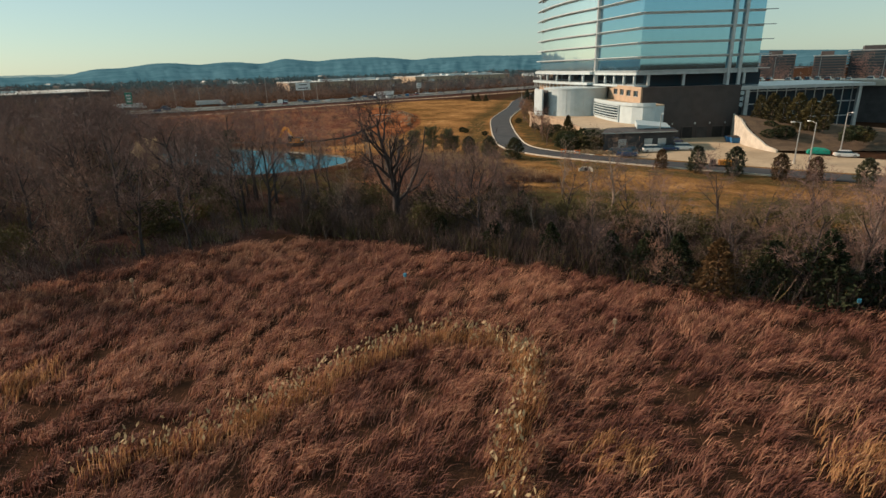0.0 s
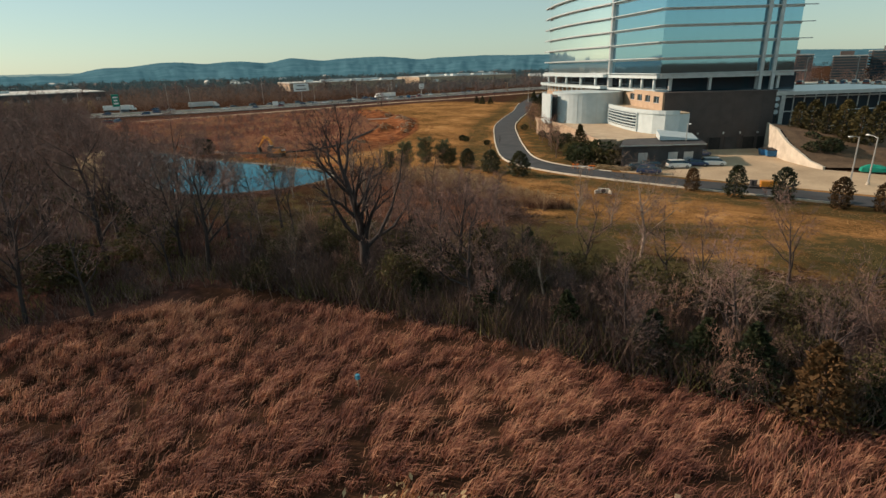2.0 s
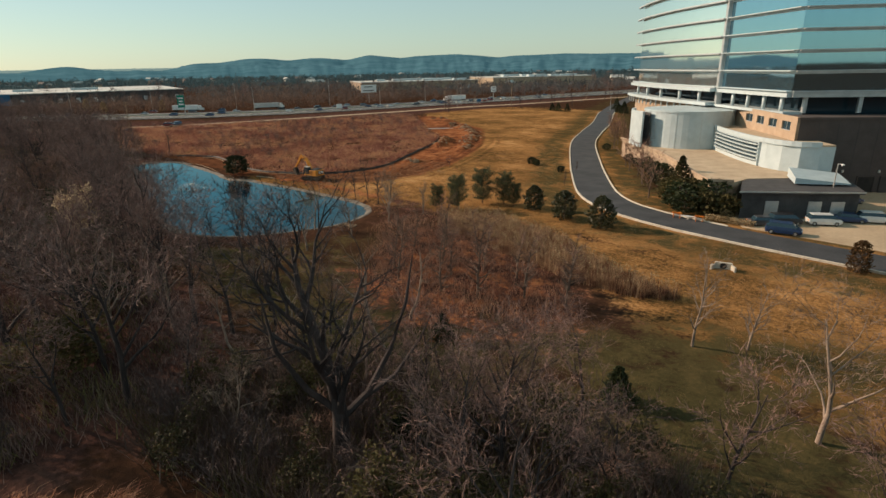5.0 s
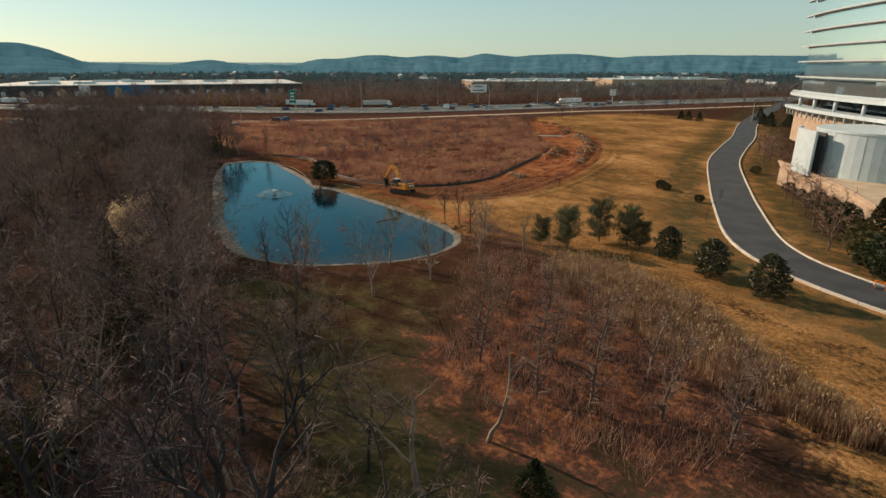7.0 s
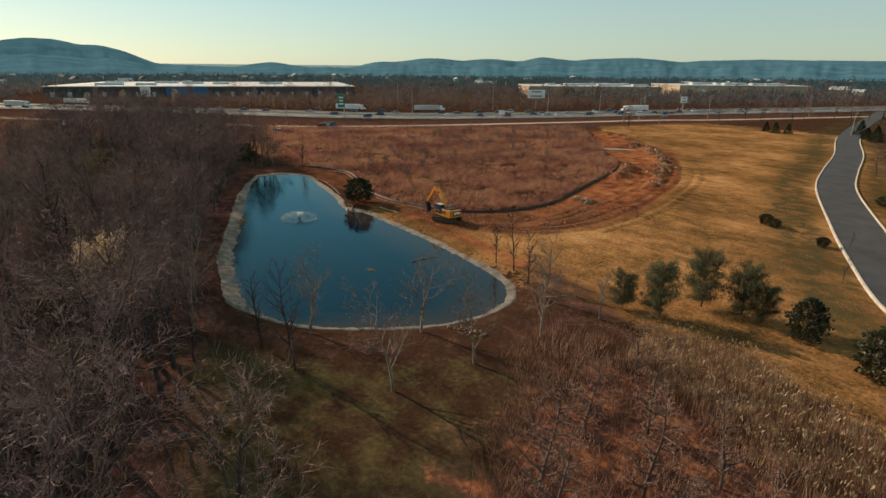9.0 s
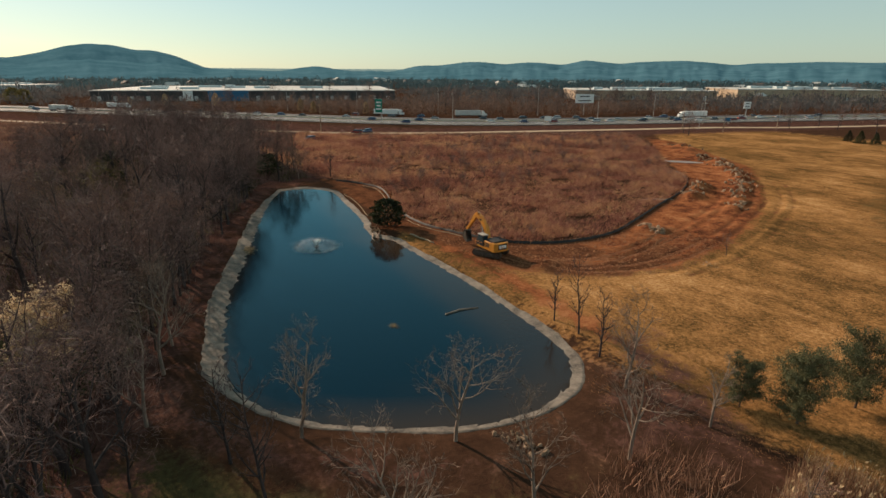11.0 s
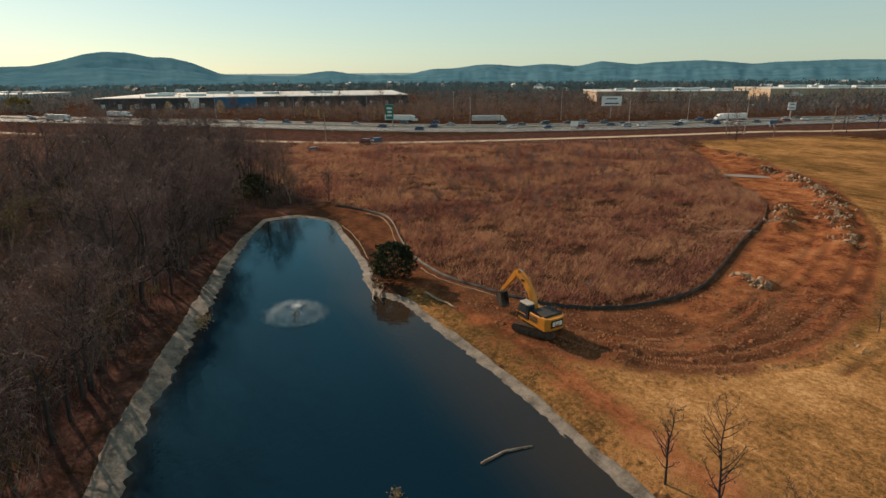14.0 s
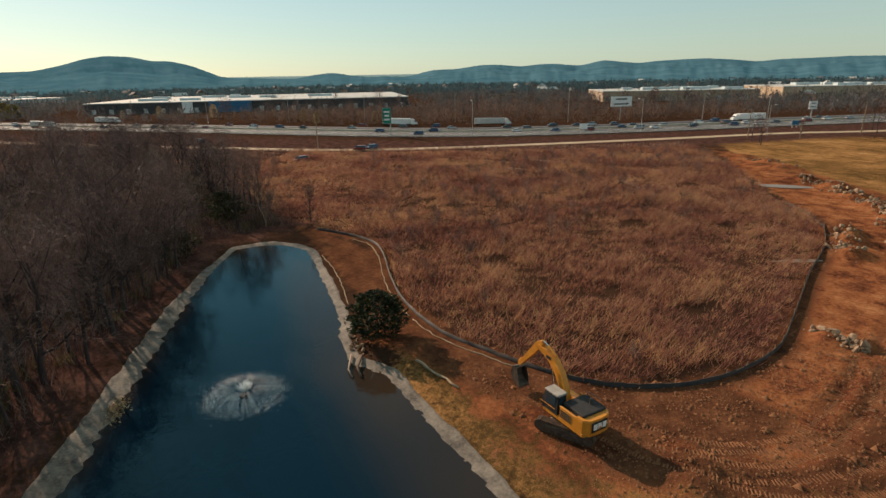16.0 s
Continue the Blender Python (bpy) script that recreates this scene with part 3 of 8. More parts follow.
    mud = np.maximum(mud, 0.8 * np.clip(1.4 - line_distance(x, y, np.array([(-121, 117.5), (-116, 120.5), (-112.5, 125.5), (-112, 133), (-115, 141)])) / 3.2, 0, 1))
    litter = np.maximum(litter, soft(signed(x, y, np.array([(-560, -80), (-330, 0), (-230, 60), (-215, 108), (-262, 108), (-300, 132), (-285, 158), (-248, 225), (-232, 262), (-190, 460), (-230, 460), (-300, 190), (-420, 80)])), 10.0))
    rc = (x > -210) & (x < -96) & (y > 112) & (y < 245)
    for i, line in enumerate(RUTS):
        mud[rc] = np.maximum(mud[rc], (0.75 if i in (0, 1, 6, 7) else 0.5) * np.exp(-(line_distance(x[rc], y[rc], line) / 0.7) ** 2) * (0.8 + 0.5 * ripple(x[rc], y[rc], 0.4, i + 1.0)))
    mud = np.maximum(mud, 0.85 * np.clip(1.3 - line_distance(x, y, FENCE_PATH) / 2.0, 0, 1))
    for a, v in (("tan", lawn_tan), ("green", green), ("litter", litter), ("clay", clay), ("mud", mud)):
        me.attributes.new(a, "FLOAT", "POINT").data.foreach_set("value", v.astype(np.float32))
    return structure("ground", me, None, "winter ground of dry lawn, leaf litter and orange clay")


build_ground()


def band(line, half, z, material, name, label, thick=0.06):
    """A strip of paving along a line, with edges that go into the ground."""
    a, b = offset_line(line, half), offset_line(line, -half)
    n = len(line)
    v = [(x, y, z) for x, y in a] + [(x, y, z) for x, y in b] + [(x, y, z - thick - 0.3) for x, y in a] + [(x, y, z - thick - 0.3) for x, y in b]
    f = []
    for i in range(n - 1):
        f += [(n + i, n + i + 1, i + 1, i), (i, i + 1, 2 * n + i + 1, 2 * n + i), (n + i + 1, n + i, 3 * n + i, 3 * n + i + 1)]
    return structure(name, Shell().add(v, f), material, label)


band(ROAD, 3.7, 0.16, ASPHALT, "road", "dark asphalt access road winding towards the office tower")


def kerb_run(line, d, i0, i1):
    """Kerb blocks along the road's edge, each a little apart from the next."""
    e = offset_line(line, d)
    s = Shell()
    for i in range(i0, min(i1, len(e) - 1)):
        a, b = e[i], e[i + 1]
        c, L = (a + b) / 2, np.linalg.norm(b - a)
        s.box((c[0], c[1], 0.12), (L - 0.03, 0.32, 0.36), math.degrees(math.atan2(b[1] - a[1], b[0] - a[0])), cut=0.05)
    return s


near_i = int(np.argmin(np.hypot(ROAD[:, 0] + 40, ROAD[:, 1] - 127)))
far_i = int(np.argmin(np.hypot(ROAD[:, 0] + 147, ROAD[:, 1] - 327)))
structure("kerb_east", kerb_run(ROAD, 3.88, far_i, near_i), KERB, "pale concrete kerb beside the access road", "kerb")
structure("kerb_west", kerb_run(ROAD, -3.88, far_i, near_i + 12), CONCRETE, "weathered concrete kerb beside the lawn", "kerb")

# pond
centre = POND.mean(0)


def pond_water():
    """The water's sheet, in rings, with the share of shallows stored on it."""
    rings = [centre + (POND - centre) * k for k in (1.02, 0.98, 0.94, 0.89, 0.82, 0.72, 0.58, 0.38, 0.15)]
    p = np.vstack(rings)
    n = len(POND)
    i = np.arange(n)
    f = [(j * n + a, (j + 1) * n + a, (j + 1) * n + (a + 1) % n, j * n + (a + 1) % n) for j in range(len(rings) - 1) for a in i]
    f.append(tuple(range((len(rings) - 1) * n, len(rings) * n))[::-1])
    ob = structure("water", Shell().add([(x, y, WATER_Z) for x, y in p], f), WATER, "dark still pond water reflecting the sky", "water")
    sd = np.maximum(signed(p[:, 0], p[:, 1], POND), 0)
    reach = 1.2 + 6.0 * np.clip((p[:, 1] - 96) / 8, 0, 1) + 3.0 * np.clip((p[:, 0] + 102) / 6, 0, 1)
    shallow = np.exp(-(sd / reach) ** 2) * (0.8 + 0.25 * ripple(p[:, 0], p[:, 1], 0.3, 4.0))
    ob.data.attributes.new("shallow", "FLOAT", "POINT").data.foreach_set("value", np.clip(shallow, 0, 1).astype(np.float32))


pond_water()


def pond_liner():
    """A wrinkled liner strip laid over the bank from under water to the rim."""
    ring = np.vstack([POND, POND[:1]])
    fine = smooth_line(ring, 0.55)[:-1]
    d = np.roll(fine, -1, 0) - np.roll(fine, 1, 0)
    d /= np.linalg.norm(d, axis=1)[:, None]
    out = np.stack([-d[:, 1], d[:, 0]], 1)
    if ((fine + out) - centre)[0] @ ((fine + out) - centre)[0] < (fine - centre)[0] @ (fine - centre)[0]:
        out = -out
    n = len(fine)
    left = np.clip((98 - fine[:, 1]) / 8, 0, 1) * np.clip((-fine[:, 0] - 103) / 6, 0, 1)
    rng = np.random.RandomState(6)
    width = 0.5 + 0.35 * np.clip((fine[:, 1] - 96) / 6, 0, 1) + 1.2 * left + (0.12 + 0.10 * left) * np.convolve(rng.randn(n + 6), np.ones(7) / 7, "valid") + (0.10 - 0.04 * left) * np.sin(np.arange(n) * 0.31) + 0.05 * np.sin(np.arange(n) * 0.83 + 1)
    rows = 11
    v = []
    for j in range(rows):
        t = j / (rows - 1)
        o = -1.4 + t * (width + 1.4)
        # folds run down the bank, with small creases across them
        fold = np.sin(np.arange(n) * 2.1 + 2.2 * np.sin(np.arange(n) * 0.21)) * 0.6 + 0.4 * np.sin(np.arange(n) * 0.7 + 0.25 * j)
        z = -0.02 - (2.6 - o) * 0.225 + 0.10 + (0.025 + 0.06 * left) * fold + 0.022 * rng.randn(n)
        if j == rows - 1:
            z = z - 0.22
        v.append(np.column_stack([fine + out * o[:, None], z]))
    v = np.vstack(v)
    i = np.arange(n)
    f = np.vstack([np.stack([j * n + i, j * n + (i + 1) % n, (j + 1) * n + (i + 1) % n, (j + 1) * n + i], 1) for j in range(rows - 1)])
    return structure("pond_liner", tri_mesh("pond_liner", v, f, LINER), None, "pale silty wrinkled pond liner along the bank", "pond liner")


pond_liner()

# highway, its median and the dirt service track
band(HWAY, 21.0, 0.35, HIGHWAY, "highway", "wide pale grey highway carriageways", thick=0.4)
near_h = [i for i in range(len(HWAY)) if -1000 < HWAY[i][0] < -120 and HWAY[i][1] < 900]
hw = HWAY[near_h[0]:near_h[-1] + 1]
band(hw, 0.35, 1.15, CONCRETE, "median_barrier", "concrete median barrier of the highway", thick=0.9)
band(offset_line(hw, 12.0), 4.0, 0.30 + 0.09, ASPHALT, "shoulder_far", "dark asphalt outer lanes of the highway")
for off, m_, nm in ((-20.0, PAINT_WHITE, "edge_line_near"), (-2.5, PAINT_YELLOW, "median_line_near"), (2.5, PAINT_YELLOW, "median_line_far"), (-8.2, PAINT_WHITE, "lane_line_near"), (-14.0, PAINT_WHITE, "lane_line_outer")):
    band(offset_line(hw, off), 0.16, 0.36, m_, nm, "painted lane line on the highway", thick=0.0)
rail = offset_line(hw, -22.2)
gs = Shell()
for a, b in zip(rail[:-1], rail[1:]):
    c = (a + b) / 2
    gs.box((c[0], c[1], 0.85), (np.linalg.norm(b - a), 0.12, 0.32), math.degrees(math.atan2(b[1] - a[1], b[0] - a[0])))
    gs.box((a[0], a[1], 0.4), (0.15, 0.15, 0.8))
structure("guard_rail", gs, CONCRETE, "galvanised guard rail along the highway shoulder", "guard rail")
band(SERVICE, 2.6, 0.14, PAVING, "service_track", "pale dirt service track beside the highway")


def hills():
    """Wooded ridges on the horizon, several overlapping ranges with spurs and hollows."""
    # Distance haze is mixed into both ridge colours, paler on the far range.
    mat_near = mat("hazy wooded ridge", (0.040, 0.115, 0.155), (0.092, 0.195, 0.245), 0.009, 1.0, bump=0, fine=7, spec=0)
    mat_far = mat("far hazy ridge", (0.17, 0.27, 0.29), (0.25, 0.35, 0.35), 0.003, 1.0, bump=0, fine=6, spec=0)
    crest = [(60, 0.3), (86, 0.5), (95, 0.8), (104, 0.85), (112.4, 0.95), (115.6, 0.99), (118.1, 1.05), (120.9, 0.98), (123.1, 0.95), (124.4, 0.79), (126.1, 1.02), (128.5, 1.19), (132.7, 1.08), (134.1, 0.91), (137.3, 1.27), (139.5, 0.80), (141.4, 1.02), (143, 1.05),
             (145.1, 0.85), (147.5, 1.08), (149, 1.06), (151.5, 0.72), (153.6, 0.71), (156.2, 0.12), (160, 0.1), (161.8, 0.32), (163.4, 0.6), (165, 0.46), (167, 0.1), (173.5, 0.30), (176, 1.35), (177.8, 1.79), (179.1, 1.75), (180.8, 2.12), (182.5, 2.2), (184.2, 2.0), (185.8, 1.49),
             (187.8, 1.04), (190, 0.96), (200, 0.5), (240, 0.3)]
    az = np.linspace(60, 240, 1081)
    el = np.interp(az, [c[0] for c in crest], [c[1] for c in crest])
    k = np.exp(-0.5 * (np.arange(-8, 9) / 2.2) ** 2)
    el = np.convolve(np.pad(el, 8, "edge"), k / k.sum(), "valid")
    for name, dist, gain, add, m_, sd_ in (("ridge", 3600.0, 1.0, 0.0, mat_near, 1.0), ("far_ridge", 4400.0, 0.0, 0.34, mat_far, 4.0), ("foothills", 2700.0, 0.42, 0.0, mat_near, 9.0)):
        trees = 0.03 * ripple(az * 30, az * 0, 0.9, sd_ + 1) + 0.022 * ripple(az * 75, az * 0, 0.9, sd_ + 2)
        rough = trees + (0.22 * ripple(az * 1.3, az * 0, 0.9, 11.0) + 0.05 * ripple(az * 8, az * 0, 0.9, sd_) if name == "foothills" else 0)
        top = 24 + dist * np.tan(np.radians(np.maximum(el * gain + add + rough - trees, 0.02)))
        v = []
        rows = 15
        for j in range(rows):
            u = j / (rows - 3)
            back = -1000 + 1000 * u if u <= 1 else 500 * (u - 1) * (rows - 3) / 2
            h = (math.sin(min(u, 1.0) * math.pi / 2) ** 1.2) if u <= 1 else 1.0 - 0.5 * (j - rows + 3)
            side = math.sin(math.pi * min(u, 1.0))
            spur = ripple(az * 2.6 + 3 * u, az * 0, 0.8, sd_ + 5) + 0.6 * ripple(az * 6 - 4 * u, az * 0 + 2 * u, 0.8, sd_ + 7)
            r = dist + back + 70 * side * spur
            zz = top * h * (1 + 0.06 * side * spur) - (4 if h <= 0.01 else 0) + (dist * np.radians(trees) if j == rows - 3 else 0)
            v.append(np.column_stack([-60 + r * np.cos(np.radians(az)), 60 + r * np.sin(np.radians(az)), zz]))
        n = len(az)
        i = np.arange(n - 1)
        f = np.vstack([np.stack([j * n + i, (j + 1) * n + i, (j + 1) * n + i + 1, j * n + i + 1], 1) for j in range(len(v) - 1)])
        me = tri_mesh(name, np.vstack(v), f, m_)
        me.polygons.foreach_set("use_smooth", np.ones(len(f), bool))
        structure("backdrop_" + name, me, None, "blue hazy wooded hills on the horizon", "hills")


hills()

# ---- office tower and its service court ----
FACADE = glossy("mirrored curtain glass", (0.27, 0.48, 0.60), 0.03, 0.92, 0.5, wave=0.04, scale=0.25, dist=0.05)
# Curtain glass colour lightened to paint bright sky reflection onto the left face.
SKYLITGLASS = glossy("curtain glass with painted sky glare", (0.74, 0.84, 0.84), 0.05, 0.92, 0.5, wave=0.04, scale=0.25, dist=0.05)
DARKGLASS = glossy("dark glass", (0.03, 0.06, 0.08), 0.05, 0.3, 0.6)
WHITEMETAL = mat("white metal panel", (0.40, 0.48, 0.50), (0.51, 0.59, 0.61), 0.6, 0.45, bump=0.05, fine=6, spec=0.5)
SILVER = mat("silver metal", (0.36, 0.38, 0.38), (0.56, 0.58, 0.58), 0.7, 0.35, 0.4, bump=0.05, fine=6, spec=0.5)
TANSTONE = mat("tan precast wall", (0.30, 0.215, 0.145), (0.46, 0.35, 0.25), 0.5, 0.85, bump=0.15, fine=8)
BROWNWALL = mat("brown precast wall", (0.062, 0.051, 0.049), (0.092, 0.077, 0.072), 0.4, 0.85, bump=0.15, fine=9)
ROOFTAN = mat("tan roof gravel", (0.36, 0.27, 0.18), (0.54, 0.42, 0.29), 0.4, 0.9, bump=0.2, fine=12)
DARKWALL = mat("dark grey wall", (0.035, 0.034, 0.036), (0.085, 0.08, 0.08), 0.5, 0.8, bump=0.1, fine=9)
BLACK = mat("black rubber", (0.012, 0.012, 0.013), (0.035, 0.033, 0.032), 1.2, 0.75, bump=0.1, fine=8)

TOWER = pose(-40, 174, 0, 0, 0, 33)
LEFT_FACE = smooth_line([(-5, 27), (-9.2, 42), (-12.0, 57), (-13.4, 71), (-13.4, 82)], 3.1)
RIGHT_RUN = np.array([(x, 0.0) for x in np.linspace(35, 0, 13)])
MID_RUN = np.array([(-5 * t, 27 * t) for t in np.linspace(0, 1, 10)])
LEVELS = [18.2 + 4 * k for k in range(11)]


def strip(line, z0, z1, d0, d1):
    """A solid band along a line between two heights, from offset d0 to d1 (to the left of its run)."""
    s = Shell()
    a, b = offset_line(np.asarray(line, float), d0), offset_line(np.asarray(line, float), d1)
    n = len(a)
    v = [(*p, z0) for p in a] + [(*p, z0) for p in b] + [(*p, z1) for p in a] + [(*p, z1) for p in b]
    f = [(0, 2 * n, 3 * n, n), (n - 1, 2 * n - 1, 4 * n - 1, 3 * n - 1)]
    for i in range(n - 1):
        f += [(i, i + 1, n + i + 1, n + i), (2 * n + i, 3 * n + i, 3 * n + i + 1, 2 * n + i + 1), (i, 2 * n + i, 2 * n + i + 1, i + 1), (n + i, n + i + 1, 3 * n + i + 1, 3 * n + i)]
    return s.add(v, f)


def office_tower():
    t = thing("office_tower", TOWER, "glass office tower with white sunshade fins and curved front", "office building")
    core = [(p[0] + 0.5, p[1] + 0.35) for p in MID_RUN[:-1]] + [(p[0] + 0.6, p[1]) for p in LEFT_FACE] + [(22, 82), (34.6, 60), (34.6, 0.4)]
    part("core", Shell().prism(core[::-1], 17.9, 61.5), DARKGLASS, t, "dark interior behind the curtain wall")
    part("base_storey", Shell().prism([(p[0] + 3.2, p[1] + (2.6 if p[1] < 1 else 0)) for p in core][::-1], 0.0, 18.0), DARKGLASS, t, "recessed dark glazed storey under the tower")
    part("roof_cap", Shell().prism([(p[0], p[1]) for p in core][::-1], 61.4, 62.4), WHITEMETAL, t)
    runs = (("right", RIGHT_RUN), ("mid", MID_RUN), ("left", LEFT_FACE))
    meshes = {}
    for zi, z in enumerate(LEVELS):
        upper, front = Shell(), Shell()
        for key, run in runs:
            for a, b in zip(run[:-1], run[1:]):
                L = float(np.hypot(*(b - a)))
                ang = math.degrees(math.atan2(b[1] - a[1], b[0] - a[0]))
                c = (a + b) / 2
                if zi < 6:
                    k = (round(L, 2), key == "left")
                    if k not in meshes:
                        meshes[k] = Shell().box((0, 0, 0), (L - 0.02, 0.10, 3.36)).mesh("pane", SKYLITGLASS if key == "left" else FACADE)
                    p = part("pane", meshes[k], None, t)
                    p.matrix_basis = pose(c[0], c[1], z + 2.17, 0, 0, ang)
                else:
                    (front if key == "left" else upper).box((c[0], c[1], z + 2.17), (L - 0.02, 0.10, 3.36), ang)
        if zi >= 6:
            part("upper_glazing", upper, FACADE, t)
            part("front_glazing", front, SKYLITGLASS, t)
        for key, run in runs:
            part("spandrel", strip(run, z - 0.22, z + 0.48, -0.12, 0.3), SILVER if key == "right" else WHITEMETAL, t)
        # sunshade fins
        e = LEFT_FACE[-1] - LEFT_FACE[-2]
        ext = np.vstack([LEFT_FACE, LEFT_FACE[-1] + e * 0.9, LEFT_FACE[-1] + e * 1.7 + np.array([0.9, 0])])
        part("sunshade", strip(ext, z + 0.30, z + 0.44, 0.3, 1.5), WHITEMETAL, t)
        part("sunshade", strip(offset_line(ext, 1.35), z + 0.12, z + 0.5, 0.0, 0.14), SILVER, t)
        part("sunshade", strip(MID_RUN, z + 0.28, z + 0.44, 0.1, 1.2), WHITEMETAL, t)
        part("sunshade", strip(np.array([(38.2, 0), (35, 0), (17, 0), (0.0, 0)]), z + 0.22, z + 0.42, 0.1, 0.9), SILVER, t)
    for a, b, w in ((-5.2, 26.6, 1.3), (26.2, -0.55, 0.9), (29.4, -0.55, 0.9)):
        part("pier", Shell().box((a, b, 37.5), (w, w, 47), cut=0.12), SILVER, t)
    # lower slabs and colonnade
    part("terrace_slab", strip(LEFT_FACE, 14.1, 14.9, -1.0, 3.4), WHITEMETAL, t)
    part("terrace_slab", strip(MID_RUN, 13.9, 14.5, -3.0, 1.2), WHITEMETAL, t)
    part("canopy_slab", strip(LEFT_FACE, 17.5, 18.3, -0.5, 2.6), WHITEMETAL, t)
    part("canopy_slab", strip(MID_RUN, 17.4, 18.2, -0.5, 1.0), WHITEMETAL, t)
    part("canopy_slab", strip(RIGHT_RUN, 17.4, 18.2, -0.5, 0.6), SILVER, t)
    col = Shell().tube([(0, 0, 14.3), (0, 0, 17.5)], 0.42, 12).mesh("column", WHITEMETAL, True)
    for p in list(MID_RUN[1::2]) + list(offset_line(LEFT_FACE, 1.6)[2::3]):
        part("column", col, WHITEMETAL, t).matrix_basis = pose(p[0] + 0.3, p[1], 0)
    for a in (3, 13.5, 26, 31.5):
        part("column", Shell().box((a, 0.4, 16), (0.8, 0.8, 3.6), cut=0.1), SILVER, t)
    # skirt below the curved front
    part("skirt_wall", strip(LEFT_FACE[3:], 5.0, 14.1, -1.5, 0.6), TANSTONE, t, "tan wall under the curved front")
    post = Shell().box((0, 0, 13.2), (0.35, 0.35, 1.8)).mesh("post", WHITEMETAL)
    for p in offset_line(LEFT_FACE, 2.6)[1::1]:
        part("post", post, WHITEMETAL, t).matrix_basis = pose(p[0], p[1], 0)
    return t


office_tower()


def arc(cx, cy, r, a0, a1, n=24):
    return [(cx + r * math.cos(radians(a0 + (a1 - a0) * i / n)), cy + r * math.sin(radians(a0 + (a1 - a0) * i / n))) for i in range(n + 1)]


def service_block():
    t = thing("service_block", TOWER, "brown precast service block with loading doors and tan side wall", "building")
    part("wall", Shell().prism([(-2.6, -11), (25, -11), (25, -0.8), (-2.6, -0.8)], -0.2, 14.0), BROWNWALL, t, "dark brown precast panel wall")
    part("parapet", Shell().box((11.2, -10.9, 14.1), (27.8, 0.5, 0.5)), BROWNWALL, t)
    side = Shell()
    for b0, b1 in ((-11.05, -8.6), (-5.0, -2.6), (1.0, 3.4), (7.0, 9.4), (13.0, 28)):
        side.box((-2.85, (b0 + b1) / 2, 9.2), (0.5, b1 - b0, 10.4))
    for z0, z1 in ((4.0, 11.6), (13.3, 14.4)):
        side.box((-2.846, 8.5, (z0 + z1) / 2), (0.49, 39.1, z1 - z0))
    part("side_wall", side, TANSTONE, t, "tan precast side wall with four openings")
    for b in (-6.8, -0.8, 5.2, 11.2):
        w = part("window", Shell().box((-2.75, b, 12.45), (0.12, 3.6, 1.7)), DARKGLASS, t)
        part("frame", Shell().box((-2.9, b, 12.45), (0.14, 0.12, 1.7)).box((-2.9, b, 11.65), (0.3, 3.6, 0.12)), SILVER, w)
    for i, a in enumerate((4.5, 11.0, 15.2, 19.6, 23.2)):
        h = 3.0 if i else 2.6
        d = part("door", Shell().box((a, -11.06, h / 2 + 0.1), (2.9, 0.14, h)), BLACK if i in (1, 3, 4) else DARKWALL, t, "loading dock door")
        part("frame", Shell().box((a - 1.55, -11.12, h / 2), (0.2, 0.3, h + 0.2)).box((a + 1.55, -11.12, h / 2), (0.2, 0.3, h + 0.2)).box((a, -11.12, h + 0.2), (3.3, 0.3, 0.2)), BROWNWALL, d)
        part("wall_lamp", Shell().box((a + 2.0, -11.2, 4.2), (0.35, 0.35, 0.5), cut=0.05), SILVER, t)
    s = Shell()
    for a in np.arange(0.9, 25, 3.5):
        s.box((a, -11.01, 7.2), (0.05, 0.04, 13.4))
    for z in (5.2, 9.6):
        s.box((11.2, -11.012, z), (27.5, 0.03, 0.05))
    part("panel_joint", s, DARKWALL, t)
    return t


service_block()


def rotunda():
    t = thing("rotunda", TOWER, "white curved metal-clad rotunda on the terrace", "building")
    ring = arc(-12.5, 24, 10.6, 0, 360, 48)[:-1]
    part("drum", Shell().prism(ring, 4.8, 13.2), WHITEMETAL, t)
    part("coping", Shell().prism(arc(-12.5, 24, 10.75, 0, 360, 48)[:-1], 13.2, 13.6), WHITEMETAL, t)
    seams = Shell()
    for i in range(0, 48, 4):
        x, y = ring[i]
        a = math.atan2(y - 24, x + 12.5)
        seams.box((x + 0.01 * math.cos(a), y + 0.01 * math.sin(a), 9.0), (0.05, 0.06, 8.3), math.degrees(a))
    part("seams", seams, SILVER, t)
    part("screen_wall", strip(np.array(arc(-12.5, 24, 13.6, 205, 150, 14)), 4.8, 13.4, -0.25, 0.25), WHITEMETAL, t, "free-standing curved white screen wall")
    part("slot_wall", strip(np.array(arc(-12.5, 24, 11.4, 204, 190, 6)), 4.8, 13.0, -0.15, 0.15), DARKWALL, t)
    return t


rotunda()


